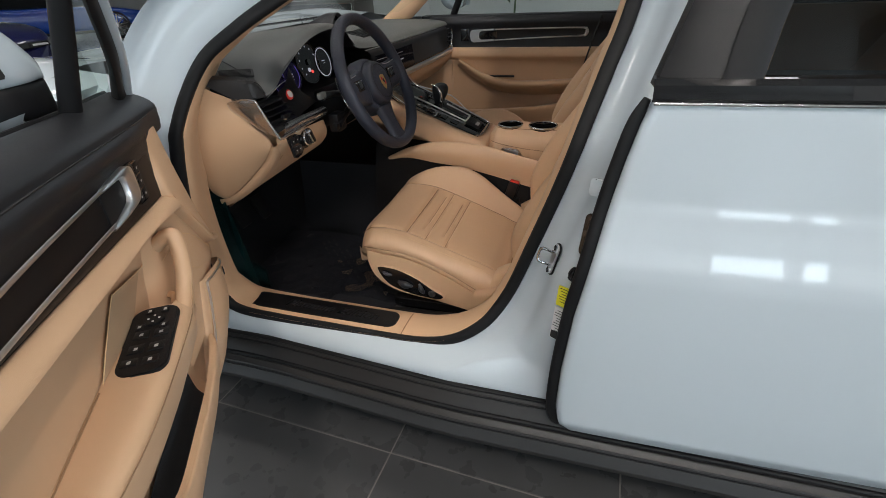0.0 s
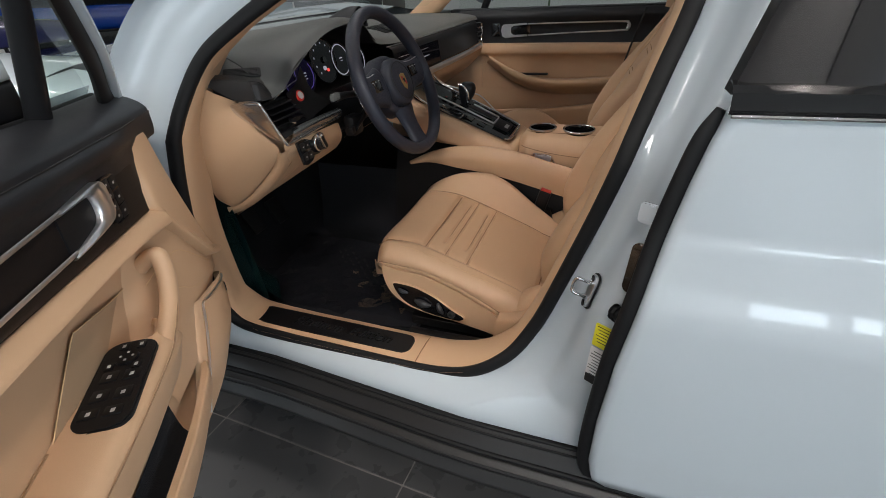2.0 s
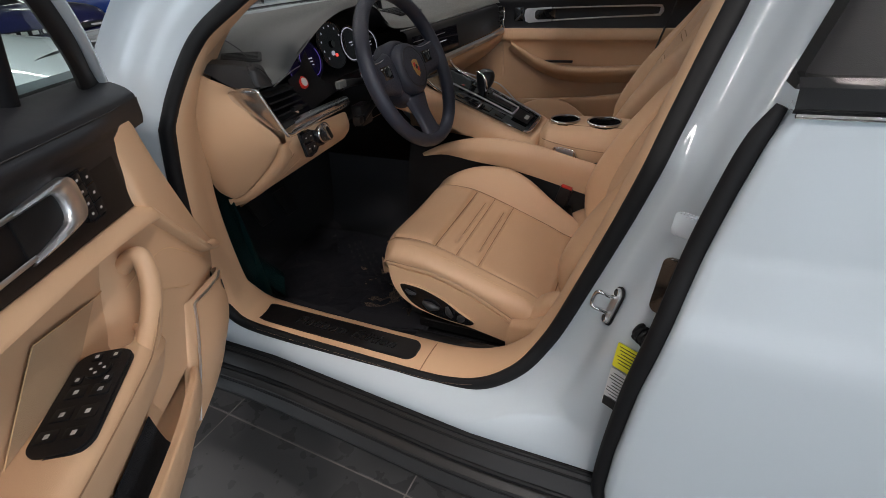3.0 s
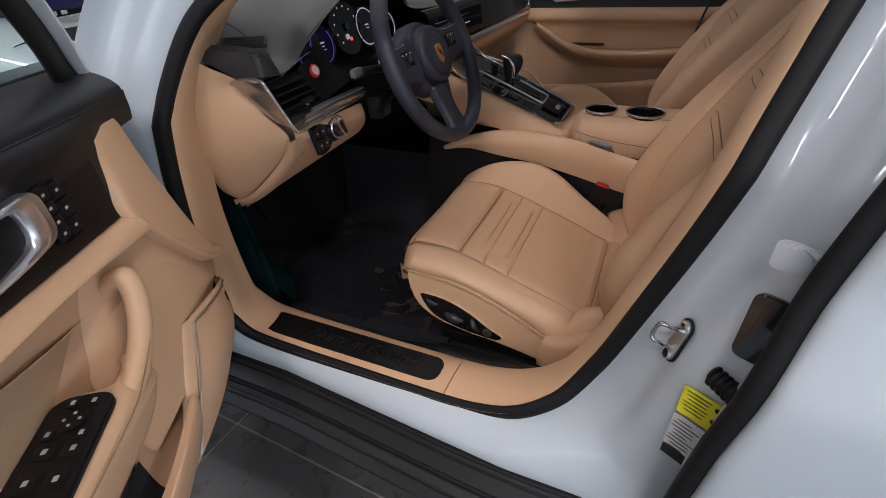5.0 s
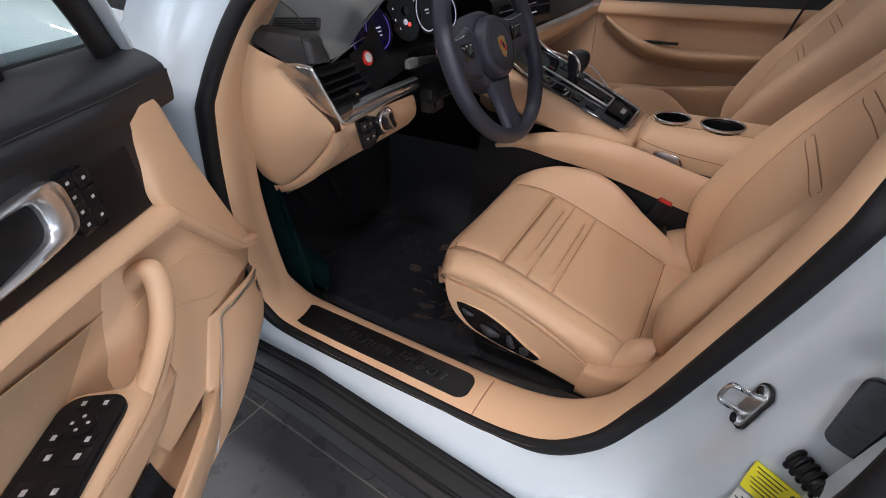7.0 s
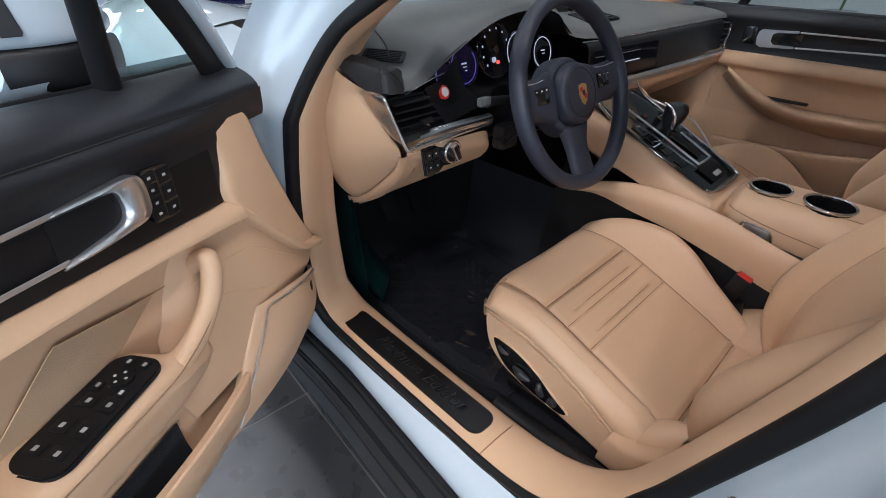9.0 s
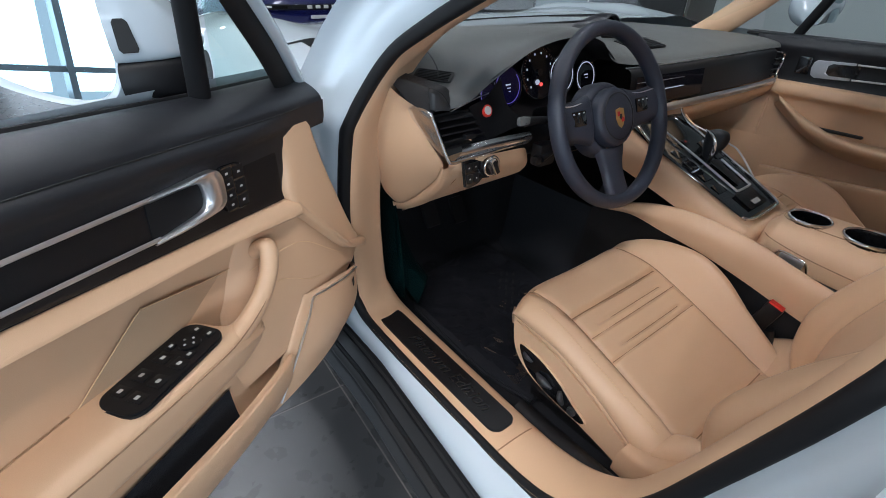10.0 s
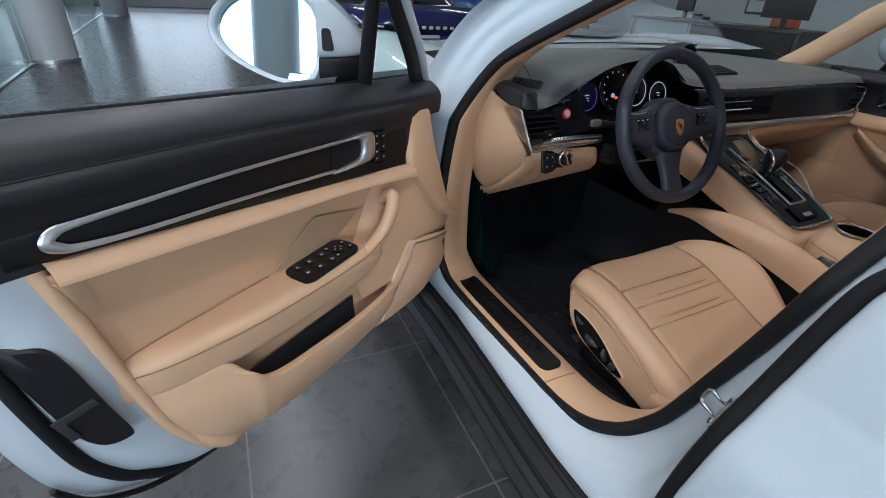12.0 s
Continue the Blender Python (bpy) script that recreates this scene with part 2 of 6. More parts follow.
# glazed front, behind the camera; bays west of x 2.35 are added
front = tagged(part("wall_south", join(box(-3, -6.1, 0.15, 34, 0.2, 0.3), box(-3, -6.1, 3.8, 34, 0.2, 0.4)), WALLM), "glazed showroom front with grey metal mullions", "glass wall", kind="structure")
for mx in (-17, -15, -13, -11, -8.0, -5.6, -3.2, -0.8, 2.35, 3.62, 5.46, 7.55, 9.7, 11.8):
    part("mullion", box(mx, -6.1, 1.95, 0.10, 0.12, 3.3), FRAMEM, front)
part("transom", box(-3, -6.1, 1.25, 34, 0.08, 0.08), FRAMEM, front)

# ---------------------------------------------------------------- the car
car = thing("car", (0.6, YC, 0), "white five-door luxury saloon with tan leather interior and open driver's door", "car")


def ytum(z):
    return 1.184 + 0.40 * np.maximum(0, np.asarray(z, float) - 0.87)


APER = [(-0.30, .385), (-0.08, .384), (.0, .393), (.055, .413), (.10, .441), (.132, .470), (.160, .512), (.181, .560), (.212, .65), (.245, .748), (.266, .815), (.292, .905), (.318, .99), (.345, 1.08), (.365, 1.2), (.34, 1.3), (.22, 1.335), (.05, 1.285),
        (-.13, 1.20), (-.30, 1.115), (-.392, 1.066), (-.472, 1.012), (-.525, .93), (-.555, .845), (-.577, .76), (-.592, .66), (-.590, .54), (-.575, .44), (-.535, .396), (-.43, .387)]
NA = 240
LOOP = cr([(x, 0, z) for x, z in APER], NA, True)[:, [0, 2]]
TAN2 = np.roll(LOOP, -1, 0) - np.roll(LOOP, 1, 0)
NRM = np.stack([TAN2[:, 1], -TAN2[:, 0]], 1)
NRM /= np.linalg.norm(NRM, axis=1)[:, None]

# how far the painted flange reaches: to the skirt line or the rear door's edge in the lower corner
FZ = np.where(NRM[:, 1] < -.05, (LOOP[:, 1] - .335) / np.maximum(-NRM[:, 1], .05), 9)
FX = np.where(NRM[:, 0] > .05, (.33 - LOOP[:, 0]) / np.maximum(NRM[:, 0], .05), 9)
REACH = np.where((LOOP[:, 0] > -.05) & (LOOP[:, 1] < .7), np.maximum(np.minimum(FZ, FX), .122), .122)


def ring(profile, n=0, low=0.0, other=None):
    """A band round the door opening: (outward offset, depth) from the seal's line; other: the profile at the front pillar and sill."""
    prof = cr([(o, d, 0) for o, d in profile], n)[:, :2] if n else np.asarray(profile, float)
    alt = prof if other is None else [cr([(o, d, 0) for o, d in p], n)[:, :2] for p in other]
    wf = np.clip((-.44 - LOOP[:, 0]) / .10, 0, 1) * np.clip((LOOP[:, 1] - .39) / .06, 0, 1)
    wf = np.maximum(wf, np.clip((.15 - LOOP[:, 0]) / .2, 0, 1) * np.clip((LOOP[:, 1] - .7) / .2, 0, 1))
    wb = np.clip((.53 - LOOP[:, 1]) / .13, 0, 1)
    wb = wb * wb * (3 - 2 * wb) * (1 - wf)
    rows = []
    for k, (o, d) in enumerate(prof):
        if other is not None:
            o = o * (1 - wf - wb) + alt[0][k][0] * wf + alt[1][k][0] * wb
            d = d * (1 - wf - wb) + alt[0][k][1] * wf + alt[1][k][1] * wb
            o = np.where(o > .03, .03 + (o - .03) * (1 + (REACH - .122) / .092 * np.clip((o - .03) / .02, 0, 1)), o) if low else o
            q = LOOP + NRM * o[:, None]
        else:
            q = LOOP + NRM * o
        z = np.maximum(q[:, 1], low)
        y = ytum(z) + d
        if low:
            least = 1.161 - .058 * np.clip((z - low) / .16, 0, 1)
            y = .5 * (y + least + np.sqrt((y - least) ** 2 + .00012)) - .001
            tb = np.clip((.425 - z) / .085, 0, 1)
            tb = tb * tb * (3 - 2 * tb)          # the foot runs along the skirt
            y = y * (1 - tb) + (1.1575 - .08 * (np.clip(q[:, 0], -.45, .05) + .215)) * tb
        rows.append(np.stack([q[:, 0], y, z], 1))
    return np.stack(rows)


part("body_side", grid(ring([(-.004, .078), (.004, .066), (.018, .056), (.034, .044), (.048, .022), (.060, -.010), (.078, -.030), (.122, -.052)], 44, .337, other=([(-.004, .014), (.003, .005), (.014, -.008), (.030, -.019), (.052, -.028), (.085, -.036), (.108, -.050), (.122, -.080)], [(-.004, .030), (.003, .024), (.010, .017), (.020, .008), (.032, -.002), (.042, -.012), (.055, -.016), (.13, -.016)])), cv=True), PAINT, car, sharp=60)
part("door_seal", grid(ring([(.011, .062), (.0125, .052), (.008, .046), (.0, .045), (-.009, .049), (-.0125, .058), (-.010, .070)], 18, other=([(.013, .004), (.0145, -.005), (.009, -.012), (.0, -.014), (-.010, -.011), (-.0145, -.002), (-.011, .010)], [(.012, .018), (.0135, .011), (.009, .005), (.0, .003), (-.008, .005), (-.0125, .010), (-.010, .018)])), cv=True), RUBBER, car, "black rubber door seal")
part("opening_trim", grid(ring([(-.008, .060), (-.013, .066), (-.017, .080), (-.019, .10), (-.018, .12), (-.012, .135), (.002, .143), (.06, .148), (.13, .152)], 36,
                               other=([(-.010, .004), (-.013, .012), (-.012, .028), (-.004, .05), (.006, .07), (.014, .09), (.022, .104), (.05, .115), (.12, .125)],
                                      [(-.006, .004), (-.008, .010), (-.008, .03), (-.007, .07), (-.004, .105), (.004, .122), (.02, .130), (.06, .134), (.11, .136)])), cv=True), TANP, car, "tan trim round the door opening")

# side skirt, stepped, satin black, running on under the rear door
SK = [(1.185, .322), (1.166, .335), (1.157, .334), (1.150, .3285), (1.1465, .323), (1.1435, .3185), (1.1405, .314), (1.128, .2975), (1.1262, .2945), (1.134, .289), (1.130, .283), (1.118, .2828), (1.1165, .281),
      (1.107, .2755), (1.1055, .272), (1.113, .266), (1.104, .264), (1.1025, .261), (1.092, .240), (1.095, .226), (1.12, .21), (1.2, .20)]
xs = np.concatenate([np.linspace(-1.0, .4, 15), np.linspace(.55, 1.75, 6)])
SKY = lambda x: -.08 * (float(np.clip(x, -.45, .05)) + .215)     # the skirt draws in towards the front
# black rods set the grooves' shade into the steps as colour
for gy, gz, gr in ((1.1525, .3325, .0042), (1.1450, .3205, .0030), (1.1262, .2868, .0055), (1.1075, .268, .0042)):
    part("groove_shade_rod", tube([(x, gy + SKY(x), gz) for x in xs], gr, 40, 8), RUBBER, car)
part("side_skirt", grid(np.array([[(x, y + SKY(x) * min(1, (1.2 - y) / .035), z) for y, z in SK] for x in xs])), SKIRT, car, "satin black stepped side skirt", sharp=25)
part("underbody", box(0.4, 2.05, 0.23, 3.0, 1.72, 0.06, 0.02), BPLA, car)

# rear door: skin, edge and glass
RD = [(.312, .322), (.298, .345), (.290, .40), (.292, .50), (.303, .63), (.318, .73), (.334, .826), (.348, .90), (.36, .953), (.372, .985)]


def door_y(z):
    return np.interp(z, [.31, .345, .36, .45, .60, .72, .745, .775, .81, .832, .842, .90, 1.0], [1.086, 1.068, 1.062, 1.053, 1.047, 1.045, 1.048, 1.058, 1.0655, 1.069, 1.0725, 1.0745, 1.080])


zz = np.linspace(.322, .985, 90)
xf = np.interp(zz, [z for _, z in RD], [x for x, _ in RD]) + .005
skin = []
for z, x0 in zip(zz, xf):
    y = float(door_y(z))
    row = [(x0 + .004, 1.125, z), (x0 + .001, y + .030, z), (x0, y + .010, z), (x0 + .004, y + .002, z), (x0 + .014, y, z)]
    row += [(x0 + .014 + (1.35 - x0) * f, y + 0.02 * f * f, z + .012 * f) for f in np.linspace(.04, 1, 14)]
    skin.append(row)
rear_door = part("rear_door", grid(np.array(skin)), PAINT, car, "white closed rear door", sharp=60)
edge = [(x - .003, float(door_y(z)) + .021, z) for x, z in RD]
part("edge_seal", tube(edge, [.011, .011, .011, .0105, .0105, .0105, .0105, .010, .009, .005], 60, 10, flat=1.1, up=(1, 0, 0)), RUBBER, rear_door, "black rubber seal on the door edge")
part("belt_strip", grid(np.array([[(x, y + .006 * (x - .4), z + .012 * (x - .37)) for y, z in ((1.10, .983), (1.077, .985), (1.074, .990), (1.079, 1.006), (1.090, 1.012), (1.11, 1.013))] for x in np.linspace(.372, 1.36, 10)])), GLOSSB, rear_door, "gloss black belt strip", sharp=25)
part("belt_chrome", tube([(.375, 1.0755, .9835), (.8, 1.078, .988), (1.36, 1.082, .995)], .0022, 16, 6), CHROME, rear_door)
part("glass_pane", grid(np.array([[(x + .05 * f, 1.098 + .095 * f, 1.008 + .30 * f) for f in np.linspace(0, 1, 6)] for x in np.linspace(.50, 1.36, 6)])), TINT, rear_door, "dark tinted rear window")
part("window_post", grid(np.array([[(x0 + (.10 - .0 * f) * f, y0 + .1 * f, 1.0 + .30 * f) for f in np.linspace(0, 1, 6)] for x0, y0 in ((.372, 1.13), (.374, 1.10), (.385, 1.094), (.452, 1.092), (.46, 1.10))])), BPLA, rear_door, "black window post")
part("window_channel", grid(np.array([[(x0 + (.04 + .05 * f) * f, y0 + .097 * f, 1.012 + .30 * f) for f in np.linspace(0, 1, 6)] for x0, y0 in ((.452, 1.093), (.466, 1.089), (.49, 1.091), (.500, 1.098))])), RUBBER, rear_door)
part("inner_belt", box(.9, 1.16, 1.0, .95, .05, .02, .008), BLEA, rear_door)
part("inner_panel", box(.95, 1.19, .70, 1.0, .03, .6, .01), TANP, rear_door)

# latch loop, labels and fittings on the body pillar
SP = axes((.2625, 1.199, .655), (.36, -.93, 0), (.17, .24, .96)) @ Matrix.Scale(.95, 4)
striker = part("striker_plate", plate(rrect(.022, .066, .0105), .004, SP, .001), ALU, car, "steel latch plate with wire loop")
part("striker_gasket", plate(rrect(.027, .072, .013), .003, SP @ pose(0, 0, -.002)), RUBBER, striker)
part("striker_loop", tube([SP @ Vector(v) for v in ((0, .016, .0), (-.001, .017, .014), (-.004, .019, .026), (-.008, .014, .0315), (-.009, -.004, .0315), (-.006, -.011, .028), (-.002, -.013, .014), (0, -.014, .0))], .0034, 44, 8), CHROME, striker)
for dz in (.026, -.026):
    part("screw", cyl(SP @ Vector((0, dz, .003)), SP @ Vector((0, dz, .007)), .0062, seg=12), CHROME, striker)
    part("screw_socket", cyl(SP @ Vector((0, dz, .006)), SP @ Vector((0, dz, .0075)), .003, seg=6), INK, striker)
LB = axes((.289, 1.1425, .588), (.87, -.46, .0), (.05, .15, 1))
sticker = part("yellow_label", plate(rrect(.056, .042, .002, 2), .0012, LB @ pose(.012, .018, .0)), YELLOW, car, "yellow warning sticker with fine print")
for k in range(6):
    part("print_line", box(0, 0, 0, .030 - .004 * (k % 3), .0011, .0004), INK, sticker, m=LB @ pose(.003, .034 - .0055 * k, .0015))
for k in range(3):
    part("print_mark", cyl((0, 0, 0), (0, 0, .0005), .0035, seg=10), INK, sticker, m=LB @ pose(.026 + .006 * (k % 2), .030 - .009 * k, .0013))
sticker2 = part("white_label", plate(rrect(.056, .070, .002, 2), .0012, LB @ pose(.012, -.042, .0)), PAPER, car, "white data sticker with rows of fine print")
for k in range(9):
    part("print_line", box(0, 0, 0, .018 + .005 * ((k * 7) % 4), .0012, .0004), INK, sticker2, m=LB @ pose(.0 + .003 * (k % 2), -.014 - .0056 * k, .0015))
    part("print_line", box(0, 0, 0, .014, .0012, .0004), INK, sticker2, m=LB @ pose(.028, -.014 - .0056 * k, .0015))
part("code_block", box(0, 0, 0, .030, .016, .0006), INK, sticker2, m=LB @ pose(.0, -.068, .0014))
# plug, switch and cable boot on the pillar, by the rear door
plug = part("pillar_plug", plate(rrect(.042, .030, .006), .004, axes((.330, 1.147, .83), (.9, -.41, 0), (.2, .14, 1)), .002), PAINT, car, "square body plug")
part("plug_cap", cyl((.329, 1.146, .83), (.3265, 1.1405, .831), .013, seg=24, bevel=.001), PAINT, plug)
part("check_strap", plate(rrect(.034, .078, .010), .006, axes((.324, 1.146, .742), (.9, -.43, 0), (.24, .14, 1)), .002), GLOSSB, car, "black door check")
part("cable_boot", tube([(.300, 1.146, .66), (.316, 1.126, .662), (.335, 1.108, .665)], [.011, .010, .011], 20, 12), RUBBER, car, "ribbed rubber cable boot")
for k in range(7):
    f = k / 6
    part("boot_rib", tube([(.300 + .03 * f + .012 * math.cos(a) * .6, 1.146 - .034 * f + .012 * math.cos(a) * .6, .66 + .012 * math.sin(a)) for a in np.linspace(0, 2 * math.pi, 12, endpoint=False)], .0025, 24, 6, closed=True), RUBBER, car)


# ---------------------------------------------------------------- front wing, bonnet, windscreen, roof
def body_front(x, f):
    """Half profile of the nose at x: side, crest and bonnet."""
    top = np.interp(x, [-2.2, -1.9, -1.5, -1.1, -.8, -.6], [.66, .82, .952, 1.003, 1.003, 1.0])
    wide = np.interp(x, [-2.2, -1.9, -1.5, -1.1, -.6], [1.32, 1.16, 1.075, 1.055, 1.075])
    crest = top + np.interp(x, [-2.2, -1.8, -1.4, -1.0, -.7], [0, .03, .034, .008, -.02])
    return [(x, wide + .03, .30), (x, wide, .48), (x, wide - .01, .66), (x, wide + .012, crest - .10), (x, wide + .06, crest - .02), (x, wide + .16, crest + .008),
            (x, wide + .30, top - .004), (x, wide + .50, top), (x, YC, top + .002)]


half = [body_front(x, 0) for x in (-2.2, -2.0, -1.75, -1.5, -1.25, -1.08, -.95, -.80)]
full = [r + [(a, 2 * YC - b, c) for a, b, c in r[-2::-1]] for r in half]
part("front_body", grid(loft(full, 60, 70)), PAINT, car, sharp=60)
for s in (-1, 1):
    part("wing_panel", grid(loft([[(x, YC + s * (YC - w - .03), .30), (x, YC + s * (YC - w), .48), (x, YC + s * (YC - w + .01), .66), (x, YC + s * (YC - w - .012), c - .10), (x, YC + s * (YC - w - .06), c - .02), (x, YC + s * (YC - w - .15), c)] for x, w, c in ((-.80, 1.066, .995), (-.72, 1.07, .985), (-.64, 1.075, .975))], 8, 30)), PAINT, car, sharp=60)
part("windscreen", grid(loft([[(-.62, 1.26, 1.0), (-.93, 1.6, 1.0), (-.99, YC, 1.0), (-.93, 2.44, 1.0), (-.62, 2.78, 1.0)],
                              [(-.25, 1.31, 1.18), (-.42, 1.62, 1.20), (-.46, YC, 1.21), (-.42, 2.42, 1.20), (-.25, 2.73, 1.18)],
                              [(.10, 1.38, 1.33), (.03, 1.65, 1.365), (.0, YC, 1.375), (.03, 2.39, 1.365), (.10, 2.66, 1.33)]], 12, 16)), GLASS, car, "clear windscreen").visible_shadow = False
part("roof", grid(loft([[(.02, 1.36, 1.36), (.0, YC, 1.40), (.02, 2.68, 1.36)], [(.6, 1.36, 1.40), (.6, YC, 1.43), (.6, 2.68, 1.40)], [(1.5, 1.42, 1.36), (1.5, YC, 1.39), (1.5, 2.62, 1.36)], [(2.3, 1.5, 1.12), (2.4, YC, 1.14), (2.3, 2.54, 1.12)]], 20, 12)), PAINT, car, solid=.03)
part("headliner", grid(loft([[(.06, 1.4, 1.32), (.04, YC, 1.36), (.06, 2.64, 1.32)], [(.7, 1.4, 1.35), (.7, YC, 1.38), (.7, 2.64, 1.35)], [(1.6, 1.42, 1.30), (1.6, YC, 1.33), (1.6, 2.62, 1.30)]], 8, 8)), TANP, car)
part("rear_body", grid(loft([[(1.3, 1.07, .32), (1.3, 1.05, .6), (1.3, 1.09, 1.0), (1.35, 1.11, 1.0)], [(1.9, 1.07, .35), (1.9, 1.04, .6), (1.9, 1.12, .98), (1.9, 1.16, 1.0)], [(2.7, 1.2, .4), (2.8, 1.15, .6), (2.75, 1.3, .92), (2.6, 1.35, .97)]], 12, 12)), PAINT, car)
part("far_rear_body", grid(loft([[(1.3, 2.97, .32), (1.3, 2.99, .6), (1.3, 2.95, 1.0), (1.35, 2.93, 1.0)], [(1.9, 2.97, .35), (1.9, 3.0, .6), (1.9, 2.92, .98), (1.9, 2.88, 1.0)], [(2.7, 2.84, .4), (2.78, 2.89, .6), (2.75, 2.74, .92), (2.6, 2.69, .97)]], 12, 12)), PAINT, car)
part("rear_deck", grid(loft([[(2.2, 1.30, 1.06), (2.26, YC, 1.13), (2.2, 2.74, 1.06)], [(2.5, 1.28, .99), (2.56, YC, 1.03), (2.5, 2.76, .99)], [(2.72, 1.30, .94), (2.80, YC, .97), (2.72, 2.74, .94)], [(2.75, 1.28, .60), (2.84, YC, .60), (2.75, 2.76, .60)], [(2.68, 1.30, .36), (2.76, YC, .34), (2.68, 2.74, .36)]], 24, 16)), PAINT, car)
part("rear_light_bar", tube([(2.76, 1.26, .80), (2.85, 1.6, .81), (2.87, YC, .81), (2.85, 2.44, .81), (2.76, 2.78, .80)], .02, 30, 8), RED, car)
for s in (-1, 1):
    part("rear_side_glass", grid(loft([[(x, YC + s * (YC - a), .99), (x + .02, YC + s * (YC - b), c)] for x, a, b, c in ((1.34, 1.10, 1.36, 1.345), (1.7, 1.12, 1.38, 1.30), (2.2, 1.25, 1.42, 1.12))], 8, 6)), TINT, car)
part("far_body_side", grid(loft([[(x, 2.95, .3), (x, 2.98, .6), (x, 2.96, .9), (x, 2.93, .97)] for x in (-.75, .0, .7, 1.32)], 10, 10)), PAINT, car)
for ax, az in ((-.4, 0),):
    part("far_pillar_trim", tube([(-.72, 2.82, .92), (-.606, 2.79, 1.002), (-.501, 2.765, 1.085), (-.405, 2.74, 1.159), (-.20, 2.71, 1.27), (.05, 2.67, 1.34)], [.05, .046, .044, .042, .04, .04], 30, 12, flat=.6, up=(0, 1, 0)), TANP, car, "tan far windscreen pillar trim")
part("pillar_trim", grid(np.array([[(x + a, y + b, z + c) for a, b, c in ((.0, .012, -.014), (-.008, .034, -.026), (-.028, .062, -.026), (-.045, .072, .004), (-.04, .04, .045))] for x, y, z in cr([(-.56, 1.205, .90), (-.50, 1.22, .985), (-.40, 1.245, 1.065), (-.27, 1.265, 1.145), (-.12, 1.29, 1.22), (.05, 1.32, 1.29), (.2, 1.33, 1.33)], 30)])), TANP, car, "tan windscreen pillar trim")
for sx, sy in ((-1.45, 1.13), (-1.45, 2.68), (1.5, 1.12), (1.5, 2.69)):
    w = part("wheel", cyl((sx, sy, .36), (sx, sy + .23, .36), .36, seg=48, bevel=.03), RUBBER, car)
    part("rim", cyl((sx, sy - .004, .36), (sx, sy + .234, .36), .26, seg=40, bevel=.02), ALU, w)


# ---------------------------------------------------------------- driver's door, open
# local axes: x along the door to its rear edge, y towards the cabin, z up
DOOR = pose(-0.56, 1.20, 0, 0, 0, -57.2)
ZB = lambda u: np.interp(u, [0, .3, .9, 1.1], [.972, .984, 1.020, 1.028])     # belt line
ZS = lambda u: np.interp(u, [.1, .25, .65, .95], [.945, .950, .973, .982])     # leather seam
ZT = lambda u: np.interp(u, [.05, .21, .92], [.78, .808, .888])               # top of the tan part
ZF = lambda u: np.interp(u, [.05, .21, .39, .69, .95], [.745, .775, .811, .84, .866])  # fold under the tan band
us = np.linspace(.10, .945, 40)
# white door shell: outer skin and shut faces
UM = lambda z: np.interp(z, [.333, .345, .38, .43, .50, .60, .73, 1.0], [.62, .765, .855, .925, .968, .993, 1.004, 1.008])
outer = [[(.03 + (UM(z) - .03) * f, w, z + dz * f) for w, z, dz in ((-.10, .985, .04), (-.135, .93, 0), (-.150, .78, 0), (-.150, .62, 0), (-.142, .50, 0), (-.134, .42, 0), (-.126, .37, 0), (-.118, .335, 0))] for f in np.linspace(0, 1, 30)]
front_door = part("front_door", grid(np.array(outer)), PAINT, car, "open white driver's door with tan and black panel", sharp=50, m=DOOR)


inner_edge = cr([(.926, -.034, .99), (.921, -.034, .928), (.910, -.034, .88), (.897, -.036, .825), (.878, -.038, .733), (.861, -.036, .658), (.834, -.034, .556), (.806, -.032, .50), (.775, -.034, .455), (.72, -.036, .428), (.55, -.038, .425), (.3, -.038, .425), (.05, -.038, .44)], 70)
seal_line = cr([(.985, -.072, 1.0), (.982, -.076, .92), (.979, -.078, .87), (.975, -.08, .82), (.966, -.08, .735), (.953, -.08, .65), (.935, -.08, .56), (.912, -.08, .505), (.878, -.08, .458), (.80, -.08, .405), (.6, -.08, .378), (.3, -.08, .372), (.05, -.08, .372)], 70)
outer_edge = cr([(1.008, -.112, 1.0), (1.008, -.112, .92), (1.007, -.114, .87), (1.006, -.116, .82), (1.003, -.118, .735), (.996, -.118, .64), (.98, -.118, .545), (.96, -.118, .485), (.92, -.118, .425), (.82, -.118, .365), (.6, -.116, .335), (.3, -.116, .333), (.05, -.116, .333)], 70)
crest = inner_edge * .45 + seal_line * .55 + np.array([.010, .010, 0])
part("shut_face", grid(np.stack([inner_edge, crest * .5 + inner_edge * .5 + np.array([.004, .004, 0]), crest, seal_line * .7 + crest * .3, seal_line, seal_line * .5 + outer_edge * .5 + np.array([0, .006, 0]), outer_edge, outer_edge + np.array([.001, -.02, -.002])])), PAINT, front_door, sharp=70)
part("weather_seal", tube(seal_line + np.array([0, .006, 0]), .0105, 100, 8), RUBBER, front_door, "black rubber weather seal")
part("lower_seal", tube(outer_edge[38:] + np.array([0, .012, -.004]), .005, 60, 8), RUBBER, front_door)
LT = [(.960, .778), (.942, .778), (.922, .766), (.910, .735), (.902, .70), (.890, .645), (.879, .600), (.885, .588), (.905, .586), (.920, .598), (.934, .628), (.950, .700), (.960, .745)]
